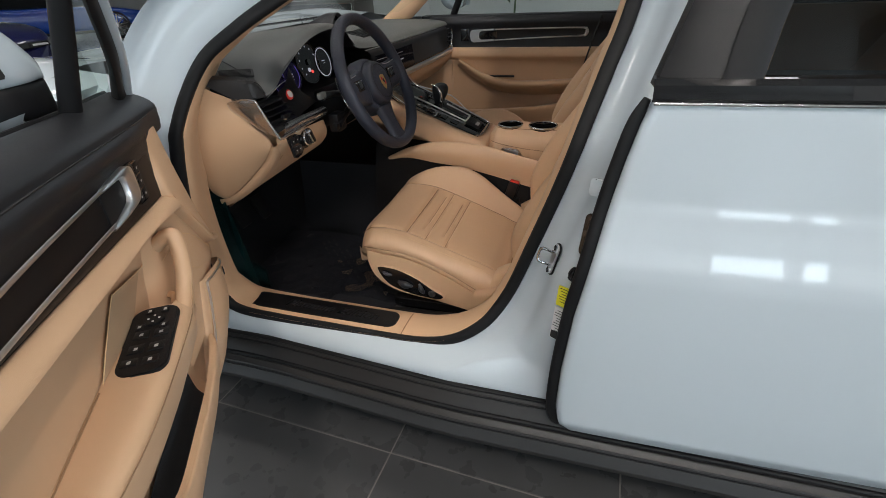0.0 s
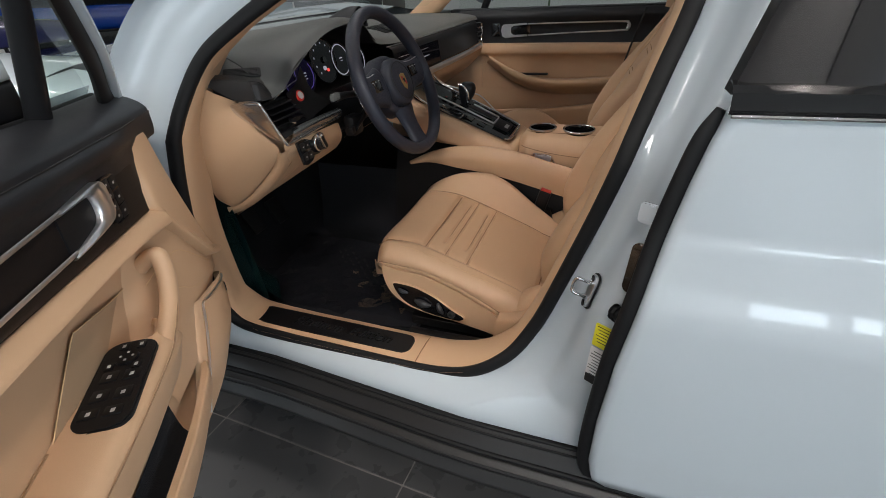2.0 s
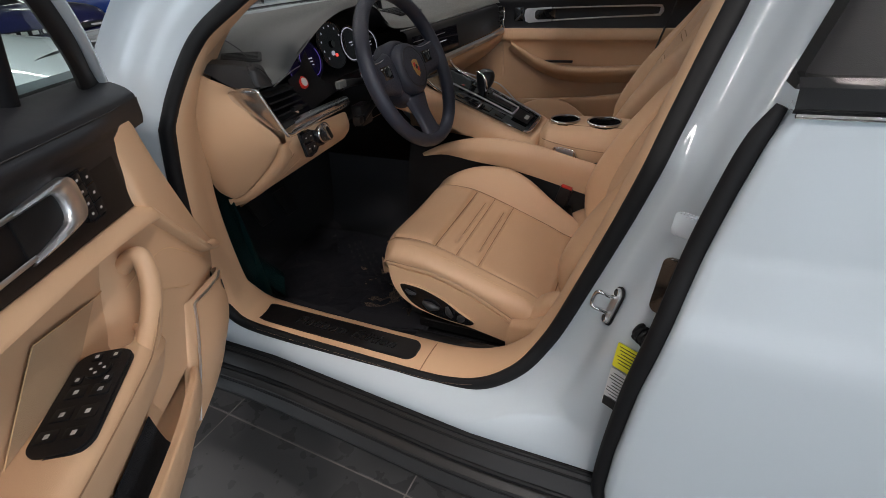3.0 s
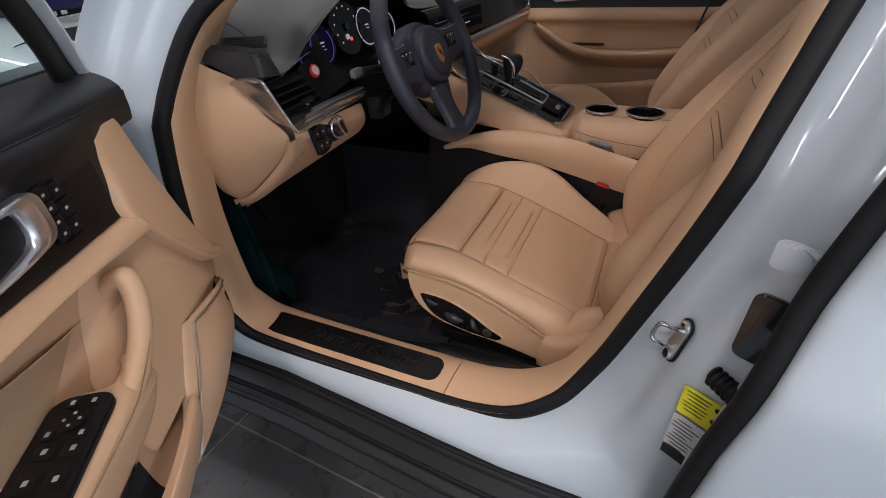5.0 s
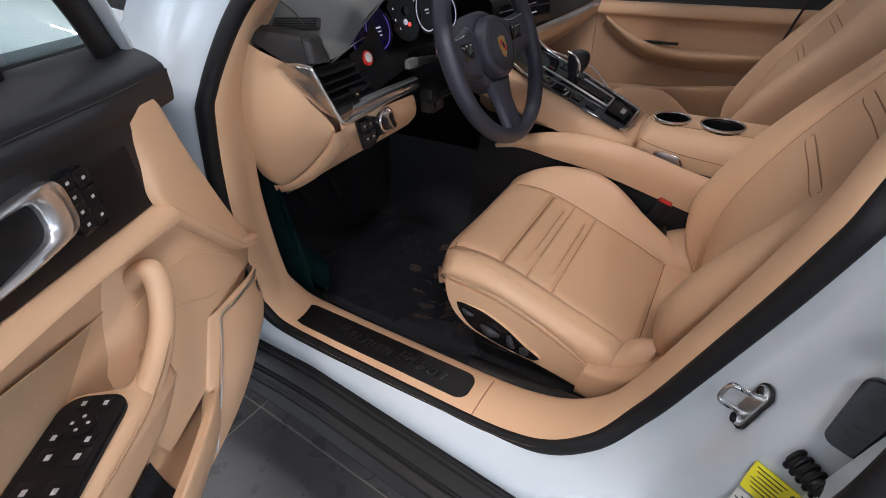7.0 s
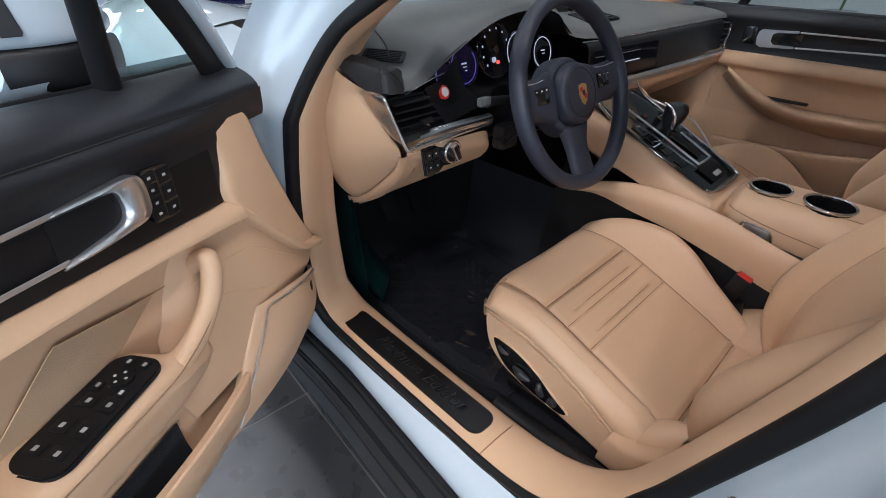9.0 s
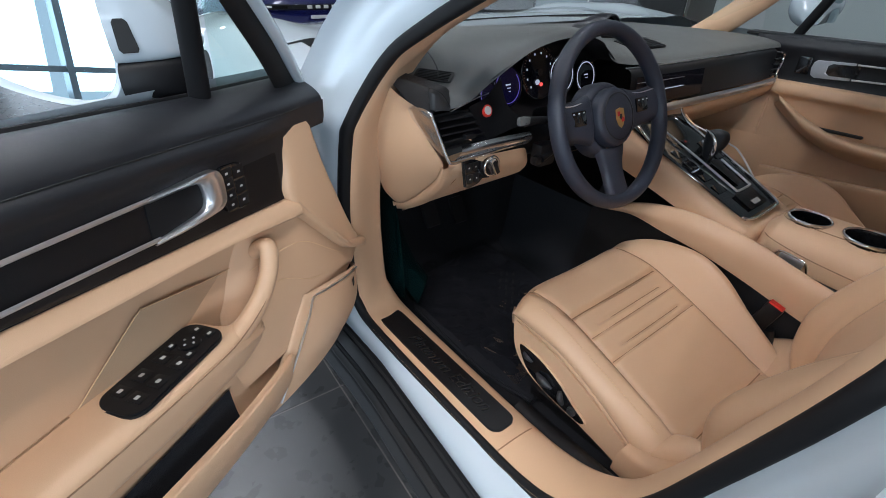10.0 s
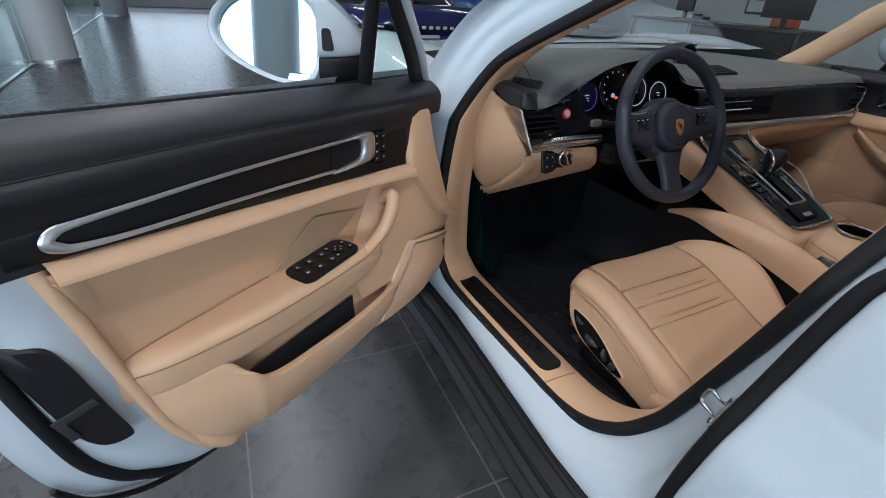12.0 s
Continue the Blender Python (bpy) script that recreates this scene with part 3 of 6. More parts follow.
latch = part("latch", grid(np.array([[(.918 + (u - .918) * k, w - .52 * (.918 + (u - .918) * k - .90), .68 + (z - .68) * k) for u, z in cr([(a, b, 0) for a, b in LT], 48, True)[:, :2]] for k, w in ((1.0, -.052), (1.0, -.030), (.94, -.024), (.6, -.024), (.02, -.025))]), cv=True), BPLA, front_door, "black door latch", sharp=40)
part("latch_slot", box(0, 0, 0, .055, .004, .012, .001), INK, latch, m=pose(.925, -.036, .664, 0, 22, -27))
part("latch_slot", box(0, 0, 0, .012, .004, .035, .001), INK, latch, m=pose(.938, -.042, .640, 0, 18, -27))


# black leather top roll, black belt panel
BULGE = lambda u: float(np.clip((u - .17) / .12, 0, 1))
def belt_rows(u, low):
    b = BULGE(u)
    return [(u, .003, ZS(u) + .001), (u, .002 + .008 * b, ZS(u) - .008), (u, .002 + .009 * b, ZS(u) - .020), (u, .001 + .003 * b, ZS(u) - .034 + .004 * (1 - b)), (u, -.002, (ZS(u) - .044) * .8 + low * .2), (u, -.004, (ZS(u) - .044) * .4 + low * .6), (u, -.004, low)]
part("top_roll", grid(loft([[(u, -.078, ZB(u) - .012), (u, -.074, ZB(u) + .001), (u, -.055, ZB(u) + .004), (u, -.028, ZB(u) - .003), (u, -.010, ZB(u) - .012), (u, .0, (ZB(u) + ZS(u)) / 2 - .006), (u, .003, ZS(u))] for u in np.linspace(.10, .955, 14)], 50, 26)), BLEA, front_door, "black leather door top")
part("roll_end", grid(loft([[(.10, -.078, .962), (.10, -.074, .975), (.10, -.055, .978), (.10, -.028, .971), (.10, .0, .955), (.10, .003, .945)], [(.088, -.074, .955), (.088, -.07, .966), (.088, -.052, .968), (.09, -.03, .962), (.092, -.008, .948), (.094, -.004, .938)], [(.085, -.07, .93), (.085, -.068, .93), (.086, -.05, .93), (.088, -.03, .925), (.092, -.012, .922), (.096, -.008, .92)]], 10, 14)), BLEA, front_door)
part("belt_panel", grid(loft([belt_rows(u, ZT(u) - .004) for u in np.linspace(.213, .95, 12)], 50, 26)), BLEA, front_door)
part("belt_panel_front", grid(loft([belt_rows(u, .917) for u in np.linspace(.095, .214, 5)], 14, 16)), BLEA, front_door)
part("roll_seam", tube([(u, .0045, float(ZS(u))) for u in (.17, .25, .4, .6, .8, .95)], .0011, 50, 5), INK, front_door)
part("trim_inlay", grid(loft([[(u, -.003, ZS(u) - .054), (u, .0, ZS(u) - .06), (u, .0, ZT(u) + .012), (u, -.003, ZT(u) + .005)] for u in np.linspace(.235, .935, 10)], 30, 10)), BPLA, front_door, "black inlay panel")
# tan upper band, sweeping forward to the speaker corner
UE = lambda z: np.interp(z, [.43, .466, .50, .556, .60, .658, .733, .825, .88, .94], [.750, .787, .811, .839, .853, .866, .883, .902, .915, .929])   # rear edge of the panel
lip = [[(u, w0, z), (u + .001, w0 + .008, z + .001), (u, w0 + .016, z - .2 * h), (u - .001, w0 + .018, z - .55 * h), (u - .001, w0 + .012, z - .9 * h), (u, -.03, z - h - .004)] for u, w0, z, h in ((-.009, -.016, .614, .006), (-.002, -.004, .622, .021), (.04, .002, .641, .023), (.088, .004, .670, .025), (.155, .001, .742, .029), (.214, -.002, .812, .034))]
band = [[(u, -.014, ZT(u) - .002), (u, -.002, ZT(u) + .003), (u, .012, ZT(u) - .006), (u, .018, (ZT(u) + ZF(u)) / 2 - .004), (u, .012, ZF(u) + .003), (u, -.034, ZF(u) - .004)] for u in np.linspace(.212, .905, 11)]
part("tan_band", grid(loft(band, 80, 26)), TAN, front_door, "tan leather band")
part("corner_roll", grid(loft(lip, 40, 26)), TAN, front_door)
part("front_wedge", grid(loft([[(.136, -.012, .921), (.142, .0, .921), (.178, .003, .924), (.214, -.001, .922), (.226, -.010, .920)], [(.110, -.012, .845), (.118, .001, .846), (.160, .006, .853), (.208, .004, .866), (.222, -.008, .866)], [(.078, -.012, .77), (.086, .002, .770), (.14, .010, .775), (.213, .012, .806), (.226, -.002, .808)], [(.042, -.01, .69), (.05, .004, .690), (.10, .014, .695), (.157, .020, .735), (.17, .0, .738)], [(.0, -.006, .618), (.008, .006, .617), (.045, .018, .624), (.09, .026, .662), (.10, .004, .664)]], 30, 18)), TANP, front_door, "tan front corner of the panel")
# the tan door card: recessed field with a rolled rear edge
card = []
for z, w in ((.872, -.012), (.83, -.016), (.79, -.026), (.74, -.032), (.70, -.034), (.64, -.03), (.58, -.022), (.53, -.012), (.49, -.004), (.455, -.004), (.438, -.02)):
    e = float(UE(z))
    card.append([(u, w, z) for u in np.linspace(.20, e - .05, 8)] + [(e - .03, w + .004, z), (e - .012, w + .006, z), (e, w - .004, z), (e + .004, w - .022, z), (e + .002, -.06, z)])
part("door_card", grid(loft(card, 50, 60)), TAN, front_door)
part("rear_roll", tube([(float(UE(z)) - .006, wv, z) for z, wv in ((.93, -.022), (.86, -.016), (.78, -.018), (.70, -.020), (.63, -.018), (.57, -.015), (.52, -.012), (.475, -.013))], .009, 40, 10), TAN, front_door)
part("perforated_field", grid(loft([[(.316, -.040, .732), (.42, -.0225, .760), (.500, -.022, .779)], [(.345, -.042, .712), (.45, -.027, .733), (.548, -.027, .744)], [(.375, -.042, .697), (.49, -.0295, .704), (.600, -.030, .708)]], 12, 16)), PERF, front_door, "perforated tan leather insert")
part("perforated_edge", tube([(.318, -.038, .734), (.37, -.026, .748), (.42, -.0215, .761), (.492, -.021, .778), (.503, -.022, .777), (.548, -.026, .745), (.600, -.029, .709)], .0007, 50, 5), THREAD, front_door)
part("band_seam", tube([(u, .0125, float(ZF(u)) + .004) for u in (.215, .3, .39, .5, .69, .88)], .0012, 50, 5), SEAM, front_door)
# armrest with pull
part("armrest", grid(loft([[(u, -.036 if u > .42 else a - .034, .706 - .004 * k - .012 * (u < .42)), (u, max(a - .024, -.034), .7045 - .004 * k), (u, max(a - .007, -.03), .698 - .006 * k), (u, a, .684 - .008 * k), (u, a - .002, .660), (u, a - .009, .634), (u, a - .03, .618)]
    for u, a, k in ((.874, -.028, 1.6), (.868, -.021, 1.0), (.856, -.012, .6), (.835, .0, .3), (.80, .0135, 0), (.74, .027, 0), (.68, .036, 0), (.60, .042, 0), (.54, .044, 0), (.44, .044, 1), (.41, .041, 2), (.385, .036, 3), (.365, .030, 4), (.352, .020, 5))], 90, 34)), TAN, front_door, "tan leather armrest")
part("pull_handle", tube([(.294, -.032, .738), (.300, -.012, .755), (.3045, .004, .767), (.3085, .0165, .769), (.314, .021, .753), (.3245, .0225, .732), (.343, .0235, .711), (.368, .0245, .695), (.40, .0255, .683), (.45, .024, .671)], [.0145, .0125, .0125, .013, .0135, .0135, .0135, .014, .0145, .014], 70, 18, flat=1.1, up=(1, 0, 0)), TAN, front_door, "tan leather pull handle with a stitched edge")
part("handle_stitch", tube([(.3065, .026, .772), (.313, .0325, .757), (.325, .0345, .733), (.346, .0355, .712), (.372, .038, .699), (.41, .042, .690), (.46, .0462, .687), (.60, .0432, .687), (.68, .0374, .687), (.74, .0286, .687), (.80, .0152, .686), (.835, .0016, .684), (.860, -.0135, .682)], .0010, 70, 5), SEAM, front_door)
# switch block on the armrest
sw = part("switch_panel", plate(rrect(.158, .066, .022, 6), .006, pose(.512, .004, .7015, 0, 0, 3), .002), BPLA, front_door, "black window switch panel")
for a in (.503, .535, .563):
    for b in (.0155, -.0155):
        bt = part("window_switch", box(0, 0, 0, .020 if a < .55 else .016, .0205, .0030, .0012), BPLA, sw, m=pose(a, .0060 + b * .85 - .002 * (a > .55), .7070, 0, -4, 3))
        part("switch_icon", box(.001, 0, .0016, .0062, .0048, .0005), ICON, bt)
for a in range(4):
    ang = a * math.pi / 2
    part("mirror_key", box(0, 0, 0, .0028, .0028, .0008), ICON, sw, m=pose(.470 + .0075 * math.cos(ang), .003 + .0075 * math.sin(ang), .7111))
part("mirror_dial", cyl((.470, .003, .705), (.470, .003, .7105), .0145, seg=28, bevel=.001), BPLA, sw)
for a, b in ((.446, .013), (.446, -.011), (.487, .019), (.484, -.018)):
    bt = part("mirror_button", box(0, 0, 0, .013, .011, .003, .001), BPLA, sw, m=pose(a, b * .9 + .002, .7076))
    part("switch_icon", box(0, 0, .0016, .0055, .0042, .0005), ICON, bt)
# lower storage pocket
LOW = [[(.868, -.024, .650), (.862, -.021, .634), (.846, -.015, .58), (.808, -.014, .50), (.752, -.026, .440)],
       [(.838, -.010, .648), (.834, -.006, .63), (.818, .000, .57), (.786, -.002, .495), (.735, -.020, .438)],
       [(.795, .008, .646), (.790, .013, .626), (.778, .018, .565), (.755, .011, .49), (.715, -.013, .436)],
       [(.748, .021, .640), (.744, .027, .620), (.737, .031, .56), (.722, .018, .485), (.70, -.009, .436)],
       [(.724, .028, .610), (.720, .0385, .601), (.712, .040, .545), (.70, .022, .475), (.685, -.008, .436)],
       [(.700, .029, .582), (.697, .041, .575), (.690, .040, .53), (.68, .020, .465), (.67, -.008, .436)],
       [(.66, .030, .566), (.66, .042, .559), (.66, .039, .515), (.655, .017, .458), (.65, -.01, .436)],
       [(.58, .030, .557), (.58, .042, .550), (.58, .038, .51), (.58, .016, .455), (.58, -.01, .435)],
       [(.45, .030, .549), (.45, .042, .543), (.45, .036, .50), (.45, .014, .452), (.45, -.01, .435)],
       [(.345, .020, .543), (.34, .031, .537), (.335, .026, .50), (.33, .006, .452), (.33, -.012, .435)],
       [(.305, .012, .539), (.30, .020, .533), (.295, .014, .50), (.295, -.004, .452), (.295, -.016, .435)]]
part("lower_panel", grid(loft(LOW, 110, 30)), TAN, front_door, "tan lower panel with storage pocket", sharp=80)
part("pocket_lip", tube([(u, w - .004, z + .001) for u, w, z in [r[1] for r in LOW[3:]]], .0045, 70, 8), TAN, front_door)
part("door_light", box(0, 0, 0, .030, .006, .010, .002), CHROME, front_door, m=pose(.63, .012, .452, 30, 0, 0))
part("armrest_seam", tube([(.869, -.014, .683), (.866, -.022, .697), (.855, -.029, .7045), (.82, -.0305, .7065), (.70, -.031, .7065), (.61, -.031, .7065)], .0012, 50, 5), SEAM, front_door)
part("pocket_inside", grid(loft([[(u, -.004, .64), (u, -.006, .58), (u, -.002, .52), (u, .010, .492), (u, .026, .515)] for u in (.728, .6, .5, .39)], 20, 16)), TANP, front_door)
part("pocket_mat", grid(loft([[(u, -.001, .575), (u, .004, .52), (u, .018, .503), (u, .030, .518)] for u in (.705, .6, .5, .43)], 16, 10)), CARPET, front_door)
# speaker side in front of the pull
part("speaker_side", grid(loft([[(.365, -.046, .80), (.30, -.026, .80), (.213, -.004, .79), (.155, .002, .728), (.09, .002, .654), (.0, -.008, .606)], [(.375, -.040, .70), (.32, -.008, .695), (.24, .004, .69), (.17, .010, .655), (.10, .008, .612), (.03, -.004, .580)], [(.41, -.010, .62), (.34, .004, .62), (.26, .008, .61), (.19, .010, .60), (.12, .006, .59), (.05, -.006, .568)], [(.40, .0, .545), (.33, .006, .545), (.28, .006, .54), (.24, .004, .535), (.18, .0, .53), (.13, -.006, .525)]], 34, 34)), TAN, front_door)
part("side_crease", tube([(.335, -.004, .735), (.28, .003, .738), (.21, .008, .725), (.14, .012, .672), (.09, .011, .632)], .0005, 30, 5), THREAD, front_door)
part("side_crease", tube([(.335, .0, .68), (.29, .0065, .69), (.25, .008, .672), (.21, .0105, .645), (.15, .0105, .622)], .0005, 30, 5), THREAD, front_door)
spk = part("speaker_cover", grid(loft([[(.234, .0, .624), (.226, .012, .622), (.16, .021, .612), (.10, .021, .597), (.045, .008, .577), (.030, -.012, .568)], [(.276, .0, .572), (.268, .014, .567), (.19, .027, .545), (.11, .024, .525), (.04, .008, .512), (.026, -.012, .506)], [(.316, .0, .522), (.306, .014, .516), (.22, .026, .50), (.13, .020, .48), (.06, .006, .468), (.045, -.012, .464)], [(.378, -.006, .45), (.364, .007, .446), (.26, .014, .442), (.16, .008, .436), (.10, -.004, .434), (.08, -.016, .434)]], 30, 36)), TANP, front_door, "tan speaker cover with chrome edge")
part("speaker_edge", tube([(.040, .009, .566), (.06, .0155, .575), (.10, .0235, .586), (.165, .0245, .601), (.210, .0185, .609), (.222, .0185, .603), (.240, .020, .580), (.286, .0205, .530), (.345, .0125, .455)], .0024, 60, 6), ALU, spk, "thin chrome strip")
part("speaker_badge", box(0, 0, 0, .012, .002, .020, .001), BPLA, spk, m=pose(.075, .0205, .553, 0, 20, 20))
# inside handle, rails and lock keys
FLAT = Matrix(((1, 0, 0, 0), (0, 0, 1, 0), (0, 1, 0, 0), (0, 0, 0, 1)))   # outline x, y -> door x, z; thickness towards the cabin
HO = cr([(.4635, .004, .9168), (.430, .010, .9180), (.385, .0135, .9190), (.3685, .014, .9172), (.3605, .014, .910), (.3585, .014, .900), (.3585, .014, .882), (.3605, .014, .8725), (.3685, .014, .8655), (.385, .0135, .8630), (.430, .010, .8605), (.4700, .004, .8590)], 60)
HI = cr([(.4635, .004, .9110), (.430, .008, .9115), (.404, .010, .9105), (.3945, .010, .9075), (.3905, .010, .902), (.3892, .010, .895), (.3892, .010, .886), (.3905, .010, .880), (.3945, .010, .8750), (.404, .010, .8710), (.430, .008, .8682), (.4700, .004, .8650)], 60)
HM = HO * .55 + HI * .45
handle = part("handle_frame", grid(np.stack([HO * (1, 0, 1), HO + (0, -.003, 0), HO * .94 + HI * .06, HM + (0, .0022, 0), HI * .94 + HO * .06, HI + (0, -.003, 0), HI * (1, 0, 1)])), ALU, front_door, "brushed metal inside door handle", sharp=60)
part("handle_cup", plate([(.458, .913), (.385, .913), (.376, .904), (.376, .874), (.386, .864), (.462, .862)], .0024, pose(.0095, 0, 0) @ FLAT), RUBBER, handle)
part("rail_loop", tube([(.457, .004, .9150), (.66, .005, .9225), (.80, .005, .9235), (.868, .005, .9235), (.888, .005, .9215), (.897, .005, .9125), (.889, .005, .9035), (.868, .005, .8965), (.80, .005, .889), (.66, .005, .8805), (.463, .004, .8655)], [.0030, .0030, .0034, .0044, .0065, .0075, .0065, .0044, .0034, .0030, .0030], 120, 10, flat=.45, up=(0, 1, 0)), ALU, front_door, "brushed metal rail loop")
keys = part("lock_panel", plate([(x + .337, y + .880 + .10 * x) for x, y in rrect(.046, .066, .010)], .007, FLAT, .001), GLOSSB, front_door, "black lock and memory key panel")
for a, b, sz in ((-.011, .021, .016), (-.011, .0, .018), (-.011, -.021, .016), (.011, .023, .012), (.011, .008, .012), (.011, -.008, .012), (.011, -.022, .012)):
    bt = part("lock_key", box(0, 0, 0, .0195, .002, sz + .0015, .0006), BPLA, keys, m=pose(.337 + a, .0070, .880 + b + .1 * a))
    part("key_icon", box(0, .0011, 0, .0045, .0006, .0030), ICON, bt)
# window frame, quarter light, pane and mirror
part("quarter_light", grid(np.array([[(u + (.19 - (u - .06) * .55) * f, -.072 + .09 * f, .970 + .22 * f) for f in np.linspace(0, 1, 4)] for u in np.linspace(.075, .25, 5)])), QGLASS, front_door, "small fixed quarter window").visible_shadow = False
part("window_bar", tube([(.290, -.068, .962), (.318, -.032, 1.05), (.350, .008, 1.15), (.385, .048, 1.25), (.42, .072, 1.32)], [.0155, .0145, .0135, .013, .013], 24, 14, flat=.9, up=(1, 0, 0)), RUBBER, front_door, "black quarter window post")
part("frame_front", tube([(.106, -.050, .945), (.142, -.037, .985), (.220, -.002, 1.05), (.325, .030, 1.15), (.41, .060, 1.25), (.435, .070, 1.30)], [.040, .030, .025, .023, .020, .018], 50, 10, flat=.35, up=(0, 1, 0)), RUBBER, front_door, "black window frame")
part("frame_outer", tube([(.052, -.062, .90), (.066, -.055, .93), (.104, -.036, .975), (.193, .002, 1.05), (.305, .036, 1.15), (.40, .069, 1.25), (.43, .080, 1.31), (.44, .078, 1.335)], [.012, .011, .010, .010, .010, .010, .010, .009], 50, 10, up=(0, 1, 0)), PAINT, front_door, "white window frame edge")
part("belt_weatherstrip", tube([(.08, -.080, ZB(.08)), (.3, -.082, ZB(.3)), (.6, -.084, ZB(.6)), (.97, -.084, ZB(.97))], .005, 30, 6), RUBBER, front_door)
MO, MA, MN = Vector((.39, -.215, 1.062)), Vector((.456, -.89, 0)), Vector((.89, .456, 0))
EGG = cr([(.112, .006, 0), (.092, .048, 0), (.045, .074, 0), (-.035, .082, 0), (-.085, .074, 0), (-.108, .040, 0), (-.108, -.01, 0), (-.098, -.062, 0), (-.07, -.086, 0), (-.015, -.083, 0), (.048, -.060, 0), (.092, -.030, 0)], 48, True)[:, :2]


def egg(scale, back, shift=0.0):
    return [tuple(MO + MA * (s * scale - shift) + Vector((0, 0, h * scale)) - MN * back) for s, h in EGG]


mirror = part("wing_mirror", grid(np.array([egg(.86, .022), egg(.87, .004), egg(.90, -.004), egg(.96, -.006), egg(1.0, .0), egg(1.02, .02), egg(1.0, .05), egg(.90, .08, .01), egg(.70, .105, .02), egg(.4, .12, .03), egg(.05, .125, .03)]), cv=True), PAINT, front_door, "white wing mirror with housing and glass", sharp=60)
part("mirror_glass", grid(np.array([[tuple(MO + MA * (s * k) + Vector((0, 0, h * k)) - MN * (.010 + .11 * h * k)) for s, h in EGG] for k in (.88, .6, .3, .0005)]), cv=True), MIRROR, mirror)
FW = Vector((-.85, -.5, 0))
def arm(zlo, zhi, back):
    out = []
    for (x, y), lo, hi, b in zip(((.356, -.120), (.330, -.104), (.300, -.092), (.266, -.085)), zlo, zhi, back):
        p, q = Vector((x, y, 0)), Vector((x, y, 0)) + FW * b
        out.append([(p.x, p.y, hi - .01), (p.x * .7 + q.x * .3, p.y * .7 + q.y * .3, hi), (q.x, q.y, hi - .008), (q.x, q.y, lo + .006), (p.x * .6 + q.x * .4, p.y * .6 + q.y * .4, lo), (p.x, p.y, lo + .002)])
    return grid(loft(out, 18, 30, cv=True), cv=True, cap=True)
part("mirror_arm", arm((1.036, 1.035, 1.034, 1.033), (1.138, 1.122, 1.095, 1.060), (.10, .09, .08, .07)), PAINT, mirror)
part("mirror_foot", arm((.990, .986, .984, .982), (1.035, 1.035, 1.034, 1.033), (.08, .09, .09, .08)), BPLA, mirror, "black mirror foot")
part("indicator_window", plate([(-.010, .015), (-.007, .019), (.003, .019), (.007, .015), (.012, -.016), (.010, -.020), (-.007, -.020), (-.010, -.016)], .004, axes(Vector((.3425, -.1085, 1.064)), (-.86, .5, 0), (0, 0, 1)), .001), INK, mirror)


# ---------------------------------------------------------------- cabin floor, bulkhead, sill plate
part("carpet", grid(loft([[(x, 1.30, .36), (x, 1.33, .30), (x, 1.40, .285), (x, 1.75, .285), (x, 1.86, .32), (x, 1.90, .55)] for x in (-.75, -.3, .3, 1.3)], 16, 30)), CARPET, car, "black carpet")
part("far_carpet", box(.2, 2.47, .28, 2.0, .75, .02), CARPET, car)
part("bulkhead", grid(loft([[(-.70, y, .29), (-.80, y, .33), (-.93, y, .45), (-.98, y, .62), (-.85, y, .80)] for y in (1.3, 1.7, 2.1, 2.8)], 20, 12)), CARPET, car)
FOOT = material("green_film_footrest", (0.006, 0.030, 0.031), 0.22, vary=0.4, scale=20)
part("foot_side", grid(loft([[(-.62, 1.335, .66), (-.60, 1.34, .5), (-.58, 1.335, .37)], [(-.75, 1.36, .66), (-.75, 1.37, .5), (-.72, 1.36, .32)], [(-.95, 1.40, .66), (-.95, 1.40, .5), (-.9, 1.40, .32)]], 12, 12)), FOOT, car)
part("footrest", grid(loft([[(-.612, 1.328, .63), (-.622, 1.338, .50), (-.612, 1.352, .40), (-.58, 1.375, .335)], [(-.72, 1.37, .62), (-.72, 1.40, .50), (-.70, 1.43, .40), (-.65, 1.455, .335)], [(-.80, 1.42, .60), (-.80, 1.46, .48), (-.77, 1.48, .38), (-.70, 1.50, .31)]], 14, 18)), FOOT, car, "footrest under dark green film")
MAT = material("floor_mat", (0.010, 0.011, 0.016), 0.85, vary=0.4, scale=200, bump=0.6, bscale=500)
mat_ob = part("floor_mat", plate([(-.72, 1.45), (-.60, 1.38), (-.30, 1.375), (-.17, 1.40), (-.16, 1.76), (-.60, 1.80), (-.76, 1.78)], .012, pose(0, 0, .295), .004), MAT)
tagged(mat_ob, "black carpet floor mat lying in the driver's footwell", "floor mat")
film = glass("crinkled_film", (0.86, 0.86, 0.88), 0.045, 0.16)
fb = film.node_tree
fn = fb.nodes.new("ShaderNodeTexNoise")
fn.inputs["Scale"].default_value, fn.inputs["Detail"].default_value = 38, 6
fbump = fb.nodes.new("ShaderNodeBump")
fbump.inputs["Strength"].default_value, fbump.inputs["Distance"].default_value = 1.0, 0.03
fb.links.new(fn.outputs["Fac"], fbump.inputs["Height"])
for nd in fb.nodes:
    if nd.bl_idname in ("ShaderNodeBsdfGlossy", "ShaderNodeLayerWeight"):
        fb.links.new(fbump.outputs["Normal"], nd.inputs["Normal"])
fp = np.array([[(-.76 + .62 * i / 30, 1.385 + .40 * j / 20, .321 + .011 * noise.noise((i * .35, j * .45, 2.0)) + .007 * noise.noise((i * .9, j * .9, 5.0)) + (.02 * max(0, 1 - j / 3) if i > 18 else 0)) for j in range(21)] for i in range(31)])
film_ob = part("mat_film", grid(fp), film, sharp=80)
film_ob.visible_shadow = False
